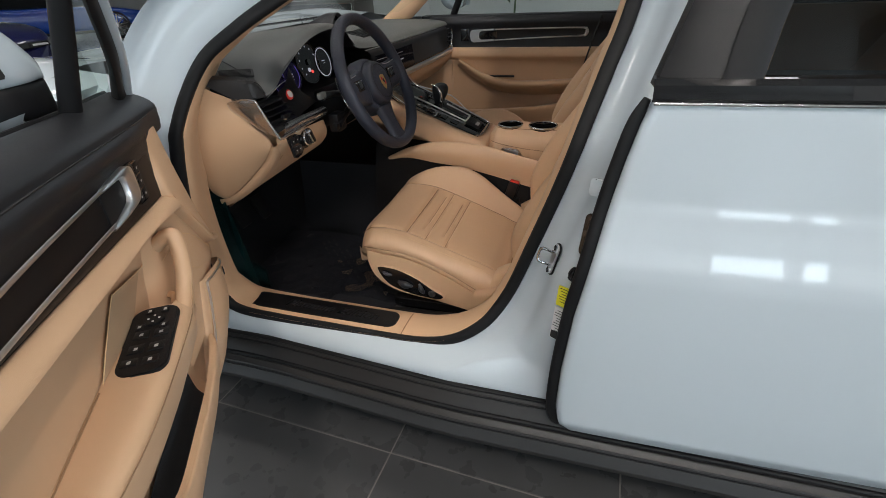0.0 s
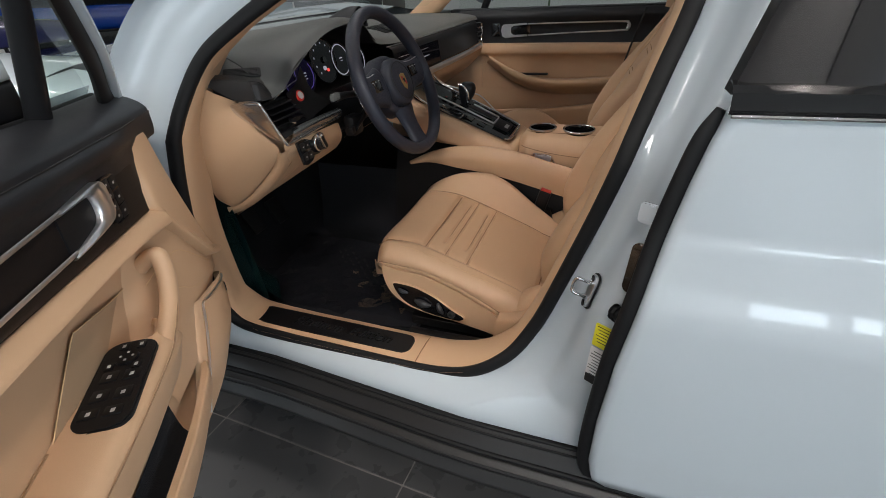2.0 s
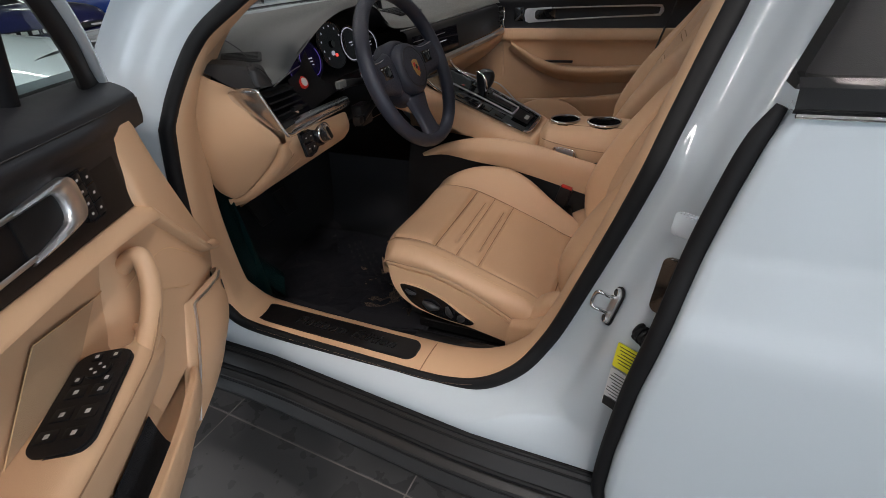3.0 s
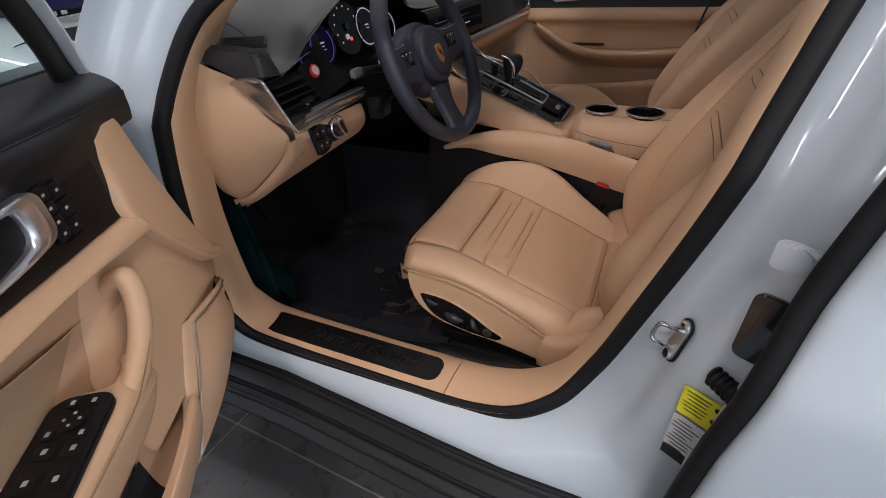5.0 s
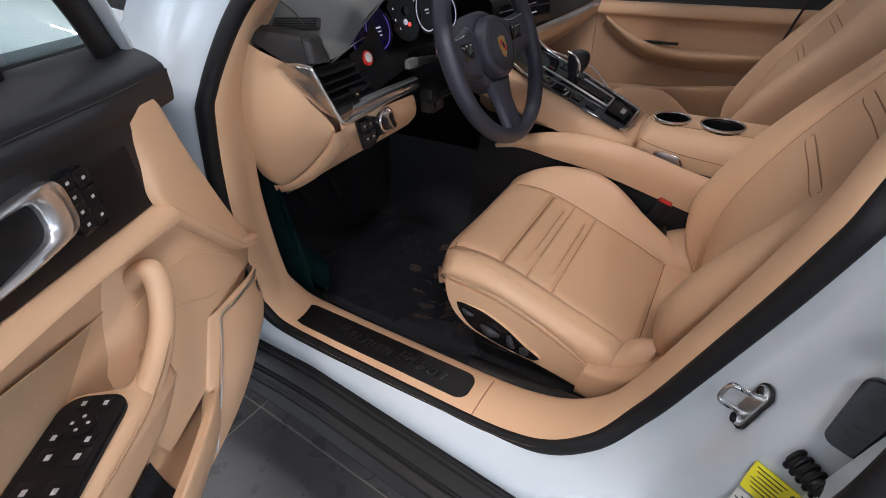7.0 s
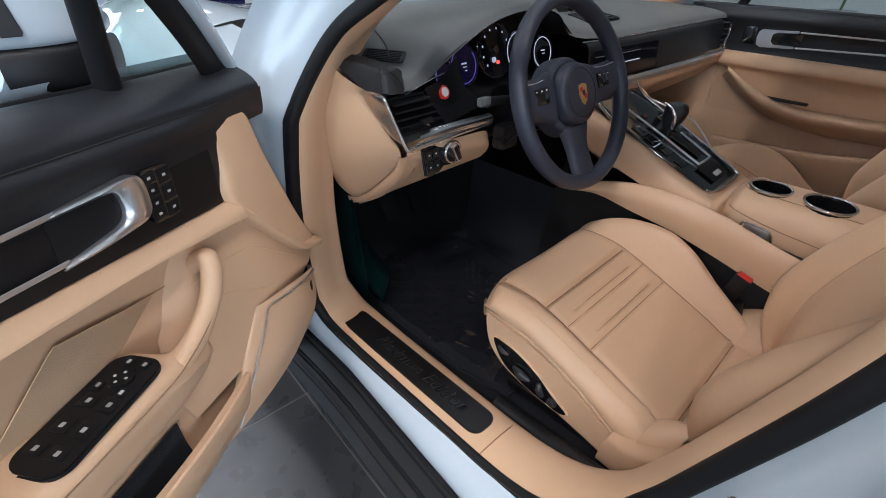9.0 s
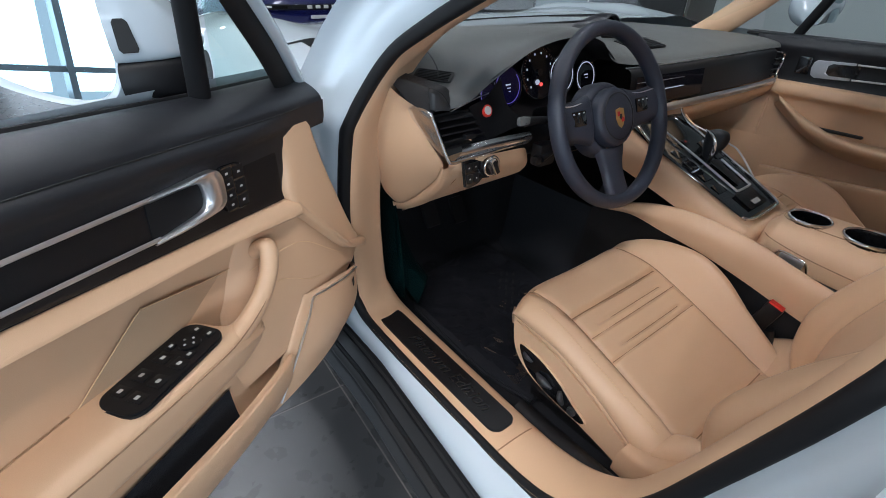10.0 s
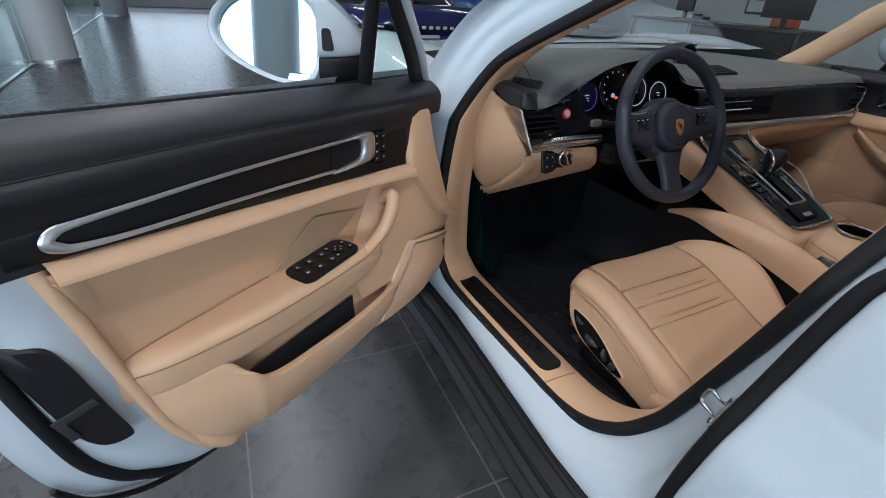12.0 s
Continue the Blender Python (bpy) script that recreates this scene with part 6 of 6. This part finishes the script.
part("ash_lid", box(0, 0, 0, .05, .09, .002, .001), BPLA, panel, m=pose(-.085, YC, .685, 0, 24, 0))
part("lid_badge", box(0, 0, 0, .012, .035, .001), ICON, panel, m=pose(-.073, YC, .683, 0, 24, 0))
part("wing_strip", tube([(-.33, 2.16, .78), (-.24, 2.185, .75), (-.20, 2.19, .73), (-.13, 2.185, .66), (-.10, 2.18, .60)], .0025, 30, 5), ALU, con, "thin metal edge")
# armrest box with cup holders
YB = 2.014
WELLS = ((.046, 2.005, .0405), (.157, 2.004, .0465))
rows = []
for x in np.concatenate([[-.016, -.020], np.linspace(-.022, .24, 150), np.linspace(.26, .5, 8)]):
    k = float(np.clip((x + .022) / .034, 0, 1))
    w = .066 + .028 * math.sin(k * math.pi / 2)
    h = -.030 + .030 * math.sin(k * math.pi / 2)
    low = .600 - .10 * max(x, 0)
    if x in (-.016, -.020):
        w, h = .060, -.060 if x == -.016 else -.040
    col = cr([(x, -w, min(low, .60)), (x, -w - .003, .628 + h * .5), (x, -w + .001, .652 + h), (x, -w + .012, .670 + h), (x, -w + .034, .682 + h), (x, 0, .688 + h), (x, w - .034, .682 + h), (x, w - .012, .670 + h), (x, w - .001, .652 + h), (x, w + .003, .628 + h * .5), (x, w, min(low, .60))], 130)
    for p in col:
        p[1] += YB
        if p[2] > .66 and any((p[0] - a) ** 2 + (p[1] - b) ** 2 < r * r for a, b, r in WELLS):
            p[2] = .612
    rows.append(col)
box_ = part("armrest_box", grid(np.array(rows)), TAN, car, "tan leather armrest box with cup holders", sharp=50)
for cx_, cy_, r_ in WELLS:
    ring_ = [(math.cos(a), math.sin(a)) for a in np.linspace(0, 2 * math.pi, 40, endpoint=False)]
    hol = part("cup_holder", grid(np.array([[(cx_ + k * r_ * c, cy_ + k * r_ * s, z) for c, s in ring_] for k, z in ((.985, .6895), (.93, .680), (.90, .622), (.86, .618), (.02, .617))]), cv=True), GLOSSB, box_, "round black cup holder with chrome rim", sharp=40)
    part("cup_rim", tube([(cx_ + r_ * c, cy_ + r_ * s, .6895) for c, s in ring_], .0034, 64, 8, closed=True), CHROME, hol)
part("box_button", tube([(.030, YB - .097, .612), (.034, YB - .098, .628), (.042, YB - .098, .633), (.080, YB - .0985, .630), (.092, YB - .099, .624), (.100, YB - .0985, .606)], .0028, 40, 8), CHROME, box_, "chrome-rimmed release button")
part("button_face", box(0, 0, 0, .050, .004, .018, .002), ALU, box_, m=pose(.064, YB - .0985, .620, 0, 4, 0))
part("box_seam", tube([(-.013, YB - .060, .648), (.0, YB - .088, .6515), (.03, YB - .0955, .646), (.09, YB - .0965, .636), (.18, YB - .0965, .628), (.45, YB - .0965, .61)], .0012, 50, 5), SEAM, box_)
part("box_seam", tube([(.48, YB - .055, .6868), (.12, YB - .054, .6868), (.03, YB - .050, .6868), (.004, YB - .03, .684), (-.002, YB, .684)], .0008, 40, 5), SEAM, box_)
part("box_gap", tube([(-.030, 1.905, .606), (.05, 1.906, .598), (.2, 1.907, .582), (.45, 1.907, .56)], .012, 30, 8), INK, box_)
# tunnel side with its tan swoosh
part("tunnel", grid(loft([[(-.42, 1.93, .66), (-.42, 1.90, .62), (-.42, 1.86, .50), (-.42, 1.83, .30)], [(-.1, 1.95, .62), (-.1, 1.90, .60), (-.1, 1.87, .48), (-.1, 1.85, .30)], [(.5, 1.95, .58), (.5, 1.91, .56), (.5, 1.88, .48), (.5, 1.86, .30)]], 12, 16)), BPLA, car)
part("tunnel_panel", grid(loft([[(-.350, 1.850, .606), (-.354, 1.846, .603), (-.352, 1.843, .600), (-.348, 1.842, .596)], [(-.28, 1.876, .634), (-.28, 1.856, .636), (-.28, 1.842, .620), (-.28, 1.850, .604)], [(-.19, 1.886, .652), (-.19, 1.862, .657), (-.19, 1.846, .630), (-.19, 1.856, .590)], [(-.10, 1.892, .652), (-.10, 1.866, .659), (-.10, 1.848, .628), (-.10, 1.860, .578)], [(.0, 1.894, .638), (.0, 1.876, .645), (.0, 1.862, .612), (.0, 1.864, .556)], [(.16, 1.896, .598), (.16, 1.880, .606), (.16, 1.867, .575), (.16, 1.868, .515)], [(.45, 1.90, .55), (.45, 1.884, .556), (.45, 1.870, .52), (.45, 1.872, .45)]], 60, 24)), TAN, car, "tan tunnel side panel", sharp=60)
part("far_kick_panel", box(-.62, 2.79, .55, .50, .03, .60, .008), TANP, car)
# pedals
for py, pz in ((1.72, .43), (1.60, .45)):
    pd = part("pedal", box(0, 0, 0, .012, .055, .09, .004), RUBBER, car, "black pedal", m=pose(-.83, py, pz, 0, -30, 0))
    part("pedal_arm", tube([(-.84, py, pz + .04), (-.88, py, pz + .15), (-.90, py, pz + .28)], .010, 12, 8), BPLA, pd)

# ---------------------------------------------------------------- far door, closed
far = part("far_door", grid(loft([[(x, 2.80, .975), (x, 2.785, .965), (x, 2.775, .945), (x, 2.79, .90), (x, 2.79, .845), (x, 2.785, .835)] for x in (-.48, -.2, .1, .40)], 20, 24)), BLEA, car, "closed passenger door with tan and black panel")
part("tan_band", grid(loft([[(x, 2.79, .838), (x, 2.765, .832), (x, 2.757, .80), (x, 2.78, .775), (x, 2.785, .70), (x, 2.78, .62)] for x in (-.42, -.2, .1, .40)], 20, 30)), TAN, far)
part("armrest", grid(loft([[(-.36, 2.77, .79), (-.33, 2.735, .795), (-.32, 2.725, .78), (-.34, 2.75, .76)], [(-.22, 2.78, .72), (-.20, 2.72, .73), (-.19, 2.71, .70), (-.2, 2.75, .67)], [(-.05, 2.78, .69), (-.05, 2.705, .695), (-.05, 2.70, .67), (-.05, 2.75, .63)], [(.2, 2.78, .70), (.2, 2.71, .705), (.2, 2.705, .68), (.2, 2.75, .635)], [(.36, 2.78, .71), (.36, 2.73, .71), (.36, 2.73, .69), (.36, 2.76, .64)]], 40, 20)), TAN, far)
part("lower_panel", grid(loft([[(x, 2.77, .64), (x, 2.76, .58), (x, 2.755, .48), (x, 2.79, .36)] for x in (-.55, -.2, .1, .40)], 16, 16)), TANP, far)
part("pocket_lip", grid(loft([[(-.30, 2.74, .55), (-.30, 2.72, .54), (-.30, 2.73, .45)], [(.0, 2.725, .575), (.0, 2.70, .565), (.0, 2.72, .45)], [(.18, 2.725, .60), (.18, 2.70, .59), (.18, 2.72, .45)], [(.36, 2.74, .61), (.36, 2.73, .60), (.36, 2.74, .45)]], 24, 12)), TAN, far)
part("pull_recess", box(-.12, 2.735, .715, .13, .02, .008, .003), INK, far)
FARF = Matrix(((1, 0, 0, 0), (0, 0, -1, 2.784), (0, 1, 0, 0), (0, 0, 0, 1)))
fr = part("far_handle", plate([(-.270, .914), (-.165, .919), (-.165, .912), (-.225, .909), (-.236, .901), (-.236, .880), (-.225, .871), (-.165, .873), (-.165, .866), (-.262, .860), (-.275, .867), (-.280, .889), (-.277, .907)], .010, FARF, .002), ALU, far, "brushed metal inside door handle")
part("handle_cup", plate([(-.238, .908), (-.150, .910), (-.150, .873), (-.238, .873)], .003, FARF), GLOSSB, fr)
part("handle_rail", tube([(-.16, 2.779, .9155), (.05, 2.779, .918), (.235, 2.779, .918), (.255, 2.779, .910), (.258, 2.779, .900), (.252, 2.779, .890), (.235, 2.779, .885), (.05, 2.779, .879), (-.16, 2.779, .8695)], [.003, .003, .004, .007, .008, .007, .004, .003, .003], 60, 6), ALU, fr)
part("key_panel", box(-.305, 2.781, .893, .04, .006, .055, .003), GLOSSB, far)
part("door_gap", tube([(.315, 2.748, .97), (.275, 2.750, .83), (.235, 2.738, .68), (.155, 2.735, .50)], .004, 24, 6), INK, far)
part("far_belt_top", box(-.05, 2.83, .972, .95, .07, .012, .005), BLEA, far)
part("far_window", grid(np.array([[(x, 2.86 - .12 * f, .98 + .32 * f) for f in np.linspace(0, 1, 4)] for x in np.linspace(-.5, .5, 6)])), GLASS, far, "clear far window").visible_shadow = False
part("far_rear_window", grid(np.array([[(x, 2.86 - .12 * f, .98 + .32 * f) for f in np.linspace(0, 1, 4)] for x in np.linspace(.5, 1.36, 6)])), TINT, car, "dark tinted far rear window")
part("far_quarter_bar", tube([(-.38, 2.855, .975), (-.33, 2.83, 1.07), (-.28, 2.80, 1.16)], .016, 10, 8), RUBBER, far)
part("far_pillar_b", grid(loft([[(.34, 2.79, .40), (.44, 2.78, .40), (.54, 2.79, .40)], [(.38, 2.79, .95), (.47, 2.775, .95), (.56, 2.79, .95)], [(.46, 2.72, 1.3), (.53, 2.71, 1.3), (.6, 2.72, 1.3)]], 12, 10)), TANP, car, "tan far pillar trim")
part("far_belt_strap", grid(np.array([[(.40 + dx + .03 * f, 2.755 - .03 * f, 1.3 - .85 * f) for dx in (0, .045)] for f in np.linspace(0, 1, 8)])), BPLA, car, "black seat belt", solid=.002)
part("far_rear_panel", box(.95, 2.80, .68, .85, .04, .62, .01), TANP, car)
fm = part("far_mirror", grid(loft([[(-.38 + .03 * math.cos(a), 2.93, 1.02 + .02 * math.sin(a)) for a in np.linspace(0, 2 * math.pi, 10, endpoint=False)], [(-.42 + .07 * math.cos(a), 3.0, 1.06 + .07 * math.sin(a)) for a in np.linspace(0, 2 * math.pi, 10, endpoint=False)], [(-.42 + .07 * math.cos(a), 3.12, 1.06 + .065 * math.sin(a)) for a in np.linspace(0, 2 * math.pi, 10, endpoint=False)], [(-.41 + .03 * math.cos(a), 3.19, 1.06 + .03 * math.sin(a)) for a in np.linspace(0, 2 * math.pi, 10, endpoint=False)]], 16, 24, cv=True), cv=True, cap=True), PAINT, car, "white far wing mirror")
part("mirror_glass", grid(loft([[(-.352, 3.0, 1.11), (-.352, 3.0, 1.01)], [(-.350, 3.08, 1.11), (-.350, 3.08, 1.01)], [(-.365, 3.15, 1.09), (-.365, 3.15, 1.03)]], 8, 8)), MIRROR, fm)


# ---------------------------------------------------------------- the rest of the showroom
def local(name, bm, mat, parent, label="", **kw):
    """A part given in its thing's own axes."""
    ob = part(name, bm, mat, parent, label, **kw)
    ob.matrix_parent_inverse = Matrix()
    return ob


def lined(name, size, at, mat, parent, bevel=.004, label=""):
    return local(name, box(at[0], at[1], at[2], size[0], size[1], size[2], bevel), mat, parent, label)


COAT = glass("clear_sheet", (0.86, 0.93, 0.93))
for cx, cy in ((-7.83, -.95), (-15.6, -.75), (3.35, -4.0)):
    c = thing("column", (cx, cy, 0), "round pale grey column standing on the tiled floor", "column", "round columns")
    local("shaft", cyl((0, 0, .02), (0, 0, 4.0), .30, seg=48), COLM, c)
    local("base_ring", cyl((0, 0, .003), (0, 0, .05), .315, seg=48, bevel=.005), ALU, c)
# glazed partition beside the column, with a grey bench behind it
GEDGE = material("green_glass_edge", (0.25, 0.42, 0.38), 0.15, vary=0.05)
for k in range(6):
    gp = thing("glass_partition", (-5.2 - 2.3 * k, -1.12, 0), "tall clear glass partition panel with green edge", "glass partition", "partition panels")
    local("glass_pane", box(-1.13, 0, 1.35, 2.24, .012, 2.68), COAT, gp).visible_shadow = False
    local("pane_edge", box(-.006, 0, 1.35, .008, .014, 2.68), GEDGE, gp)
    local("floor_channel", box(-1.13, 0, .012, 2.28, .05, .018, .002), ALU, gp)
SOFA = material("grey_upholstery", (0.30, 0.32, 0.32), 0.8, vary=0.1, scale=20, bump=0.3, bscale=500)
sofa = thing("bench", (-6.9, -2.1, 0), "low grey upholstered bench behind the glass", "bench")
lined("seat_pad", (1.8, .7, .30), (0, 0, .28), SOFA, sofa, .05)
lined("backrest", (1.8, .16, .45), (0, -.34, .60), SOFA, sofa, .05)
lined("plinth", (1.7, .6, .12), (0, 0, .065), BPLA, sofa)

# daylight outside the glazing
DAY = material("overcast_backdrop", (0.5, 0.55, 0.6), 0.9, vary=0.02, emit=(0.80, 0.93, 1.0), power=1.0)
tagged(part("backdrop", box(-3, -14, 3.5, 60, .1, 9), DAY), "pale overcast daylight outside the glazing", "backdrop", kind="structure")
tagged(part("backdrop_west", box(-27, -4, 3.5, .1, 22, 9), DAY), "pale overcast daylight outside the glazing", "backdrop", kind="structure")
west = tagged(part("window_1", join(box(-19.95, -1.0, .2, .14, 6, .4), box(-19.95, -1.0, 3.7, .14, 6, .6)), FRAMEM), "wide glazed end wall with metal mullions", "window", kind="structure")
for k in range(4):
    part("mullion", box(-19.95, -3.9 + 1.95 * k, 1.9, .12, .09, 3.0), FRAMEM, west)
east = tagged(part("window_2", join(box(13.85, -2.0, .2, .14, 8, .4)), FRAMEM), "wide glazed end wall with metal mullions", "window", kind="structure")

# reception desk seen through the windscreen
WOODD = material("dark_desk_wood", (0.045, 0.036, 0.030), 0.35, vary=0.25, scale=9)
PANEL = material("pale_blue_panel", (0.32, 0.40, 0.43), 0.3, vary=0.05)
OFFW = material("office_wall", (0.58, 0.60, 0.57), 0.7, vary=0.03)
tagged(part("wall_office", box(-3.6, 11.6, 1.5, 11, .12, 3.0), OFFW), "pale office partition wall behind the desk", "wall", kind="structure")
desk = thing("reception_desk", (-4.75, 8.2, 0), "dark wood reception desk with pale blue end panel", "desk")
lined("desk_top", (2.9, .85, .04), (0, 0, .865), WOODD, desk)
lined("front_panel", (1.6, .03, .62), (.55, -.34, .53), BPLA, desk)
lined("side_panel", (1.1, .03, .62), (-.85, -.34, .53), PANEL, desk)
lined("desk_leg", (.04, .75, .84), (-1.4, 0, .423), WOODD, desk)
lined("desk_leg", (.04, .75, .84), (1.4, 0, .423), WOODD, desk)


def monitor(x, y, z, rz, w, h):
    m = thing("computer_monitor", (x, y, z), "black computer monitor on the reception desk", "monitor", "desk monitors")
    m.matrix_basis = pose(x, y, z, 0, 0, rz)
    lined("screen_back", (w, .04, h), (0, 0, .12 + h / 2), BPLA, m, .008)
    lined("stand", (.06, .05, .16), (0, .03, .09), BPLA, m)
    lined("foot", (.26, .18, .014), (0, .03, .008), BPLA, m)


monitor(-3.80, 8.15, .885, 8, .62, .40)
monitor(-5.55, 8.3, .885, -15, .42, .28)
ph = thing("desk_phone", (-5.05, 8.1, .885), "black desk telephone on the desk", "telephone")
lined("phone_body", (.20, .20, .05), (0, 0, .035), BPLA, ph, .01)
lined("handset", (.05, .20, .035), (-.07, 0, .075), BPLA, ph, .012)
pp = thing("paper_sheet", (-4.45, 8.0, .885), "white paper lying on the desk", "paper")
lined("sheet", (.30, .21, .004), (0, 0, .004), PAPER, pp, 0)
ORANGE = material("orange_fabric", (0.50, 0.10, 0.04), 0.8, vary=0.12, scale=14)
ch = thing("office_chair", (-4.35, 9.2, 0), "orange office chair behind the desk", "chair")
lined("backrest", (.44, .07, .55), (0, 0, .95), ORANGE, ch, .03)
lined("seat", (.46, .46, .08), (0, .05, .50), ORANGE, ch, .03)
local("post", cyl((0, .05, .06), (0, .05, .47), .03, seg=16), BPLA, ch)
local("foot_star", cyl((0, .05, .003), (0, .05, .05), .28, .05, seg=5), BPLA, ch)
pic = thing("framed_picture", (-6.3, 11.52, 1.35), "framed picture leaning on the office wall", "picture")
lined("picture_frame", (.55, .03, .75), (0, 0, 0), BPLA, pic)
lined("picture_sheet", (.46, .01, .66), (0, -.018, 0), PAPER, pic, 0)
lined("picture_motif", (.20, .006, .24), (0, -.024, 0), RED, pic, 0)
notice = thing("wall_notice", (-2.6, 11.52, 1.45), "white notice with dark lines on the office wall", "notice")
lined("sheet", (.7, .012, .6), (0, 0, 0), PAPER, notice, 0)
for k in range(4):
    lined("text_bar", (.08, .006, .06), (.12, -.01, .18 - .12 * k), INK, notice, 0)
PLANT = material("plant_leaf", (0.06, 0.11, 0.04), 0.5, vary=0.4, scale=12)
pot = thing("potted_plant", (-1.2, 10.2, 0), "green potted plant by the office wall", "plant")
local("pot", cyl((0, 0, .003), (0, 0, .45), .16, .22, 28, .01), COLM, pot)
lf = bmesh.new()
prng = random.Random(9)
for k in range(160):
    a, t = prng.random() * 6.28, prng.uniform(.2, 1.2)
    r = prng.uniform(.05, .38)
    p = Vector((r * math.cos(a), r * math.sin(a), .5 + t))
    d = Vector((math.cos(a), math.sin(a), prng.uniform(-.3, .9))).normalized() * prng.uniform(.12, .22)
    w = Vector((-math.sin(a), math.cos(a), 0)) * .028
    q = [lf.verts.new(v) for v in (p - d * .5, p + w, p + d, p - w)]
    lf.faces.new(q)
local("foliage", lf, PLANT, pot, solid=.002)
local("stem", tube([(0, 0, .4), (.02, .01, .9), (0, .02, 1.5)], [.02, .014, .006], 16, 8), PLANT, pot)


# other cars on show
def show_car(m, paint, name, label, rear_bar=True):
    c = new(name)
    c.matrix_basis = m
    tagged(c, label, "car", "cars on show")
    S = [(-2.45, .60, .42, .62), (-2.30, .86, .36, .86), (-1.9, .94, .30, .94), (-1.4, .98, .28, .90), (-.6, .95, .26, .86), (.4, .95, .26, .86), (1.2, .98, .28, .82), (1.8, .95, .30, .74), (2.3, .80, .34, .62), (2.48, .55, .40, .52)]
    rows = []
    for x, w, lo, hi in S:
        rows.append([(x, -w + .10, lo), (x, -w + .01, lo + .08), (x, -w, (lo + hi) / 2), (x, -w + .03, hi - .10), (x, -w + .12, hi), (x, 0, hi + .03), (x, w - .12, hi), (x, w - .03, hi - .10), (x, w, (lo + hi) / 2), (x, w - .01, lo + .08), (x, w - .10, lo)])
    local("body", grid(loft(rows, 50, 50), cap=True), paint, c, sharp=70)
    G = [(-1.75, .55, .93, .96), (-1.2, .60, .88, 1.20), (-.3, .60, .86, 1.37), (.3, .60, .86, 1.38), (.9, .62, .85, 1.12), (1.3, .66, .82, .86)]
    gr = [[(x, -w - .18, lo), (x, -w - .06, lo * .4 + hi * .6), (x, -w + .12, hi), (x, 0, hi + .02), (x, w - .12, hi), (x, w + .06, lo * .4 + hi * .6), (x, w + .18, lo)] for x, w, lo, hi in G]
    local("greenhouse", grid(loft(gr, 36, 36)), GLOSSB, c, "dark glazed cabin", sharp=70)
    roof = [[(x, y, z + .012) for y, z in ((-.48, h - .03), (0, h), (.48, h - .03))] for x, h in ((-1.25, 1.21), (-.3, 1.395), (.3, 1.405), (.72, 1.26))]
    local("roof", grid(loft(roof, 16, 12)), paint, c, solid=.015)
    for x in (-1.45, 1.45):
        for s in (-1, 1):
            wh = local("wheel", cyl((x, s * .74, .36), (x, s * .965, .36), .36, seg=40, bevel=.03), RUBBER, c)
            part("rim", cyl((x, s * .955, .36), (x, s * .972, .36), .275, seg=40, bevel=.006), GLOSSB, wh)
            for k in range(10):
                a = 2 * math.pi * k / 10
                part("rim_spoke", tube([(x + .05 * math.cos(a), s * .978, .36 + .05 * math.sin(a)), (x + .26 * math.cos(a + .12), s * .976, .36 + .26 * math.sin(a + .12))], [.016, .011], 6, 6), ALU, wh)
            part("hub_cap", cyl((x, s * .97, .36), (x, s * .985, .36), .05, seg=20), ALU, wh)
    if rear_bar:
        local("light_bar", grid(loft([[(-2.34, -.80, .80), (-2.455, -.45, .80), (-2.475, 0, .80), (-2.455, .45, .80), (-2.34, .80, .80)], [(-2.335, -.82, .755), (-2.455, -.45, .75), (-2.475, 0, .75), (-2.455, .45, .75), (-2.335, .82, .755)]], 6, 24)), GLOSSB, c, "full-width dark rear light bar", solid=.02)
        for k in range(7):
            local("letter_bar", box(-2.49, -.24 + .08 * k, .776, .008, .045, .028, .002), ICON, c)
        local("name_bar", box(-2.47, .10, .69, .01, .26, .03, .004), ICON, c)
        for s in (-1, 1):
            local("lamp_glow", box(-2.42, s * .60, .776, .03, .22, .016, .004), PAPER, c)
    local("lower_trim", box(0, 0, .24, 4.5, 1.7, .10, .03), BPLA, c)
    return c


BLUE = material("bright_blue_paint", (0.004, 0.075, 0.48), 0.25, vary=0.03, coat=1.0)
NAVY = material("dark_blue_paint", (0.008, 0.010, 0.075), 0.25, vary=0.05, coat=1.0)
show_car(pose(-6.75, 3.0, 0.0, 0, 0, 180), NAVY, "saloon_car", "dark blue saloon with full-width rear light bar")
show_car(pose(-14.1, 11.15, 0.0, 0, 0, 48.6), BLUE, "sports_car", "bright blue sports car with black wheels", False)


# ---------------------------------------------------------------- floor tiles, each a piece of the floor
TA = radians(-3.2)
tile_me = bpy.data.meshes.new("tile")
tbm = plate(rrect(.596, .596, .001, 1), .004, pose(0, 0, -.0005), .0012)
tbm.to_mesh(tile_me)
tbm.free()
tile_me.materials.append(TILE)
far_tiles = bmesh.new()
for i in range(-28, 24):
    for j in range(-14, 24):
        gx, gy = (i + .5) * .6, (j + .5) * .6
        x = -.128 + gx * math.cos(TA) - gy * math.sin(TA)
        y = 1.147 + gx * math.sin(TA) + gy * math.cos(TA)
        if not (-19.5 < x < 13.5 and -5.6 < y < 16.4):
            continue
        if -4.6 < x < 1.6 and -1.6 < y < 3.4:
            t = new("tile", tile_me)
            t.matrix_basis = pose(x, y, 0, 0, 0, -3.2)
            t.parent = floor
        else:
            q = [far_tiles.verts.new((x + a * math.cos(TA) - b * math.sin(TA), y + a * math.sin(TA) + b * math.cos(TA), .003)) for a, b in ((-.2985, -.2985), (.2985, -.2985), (.2985, .2985), (-.2985, .2985))]
            far_tiles.faces.new(q)
tagged(part("tile_field", far_tiles, TILE, floor), kind="stuff")
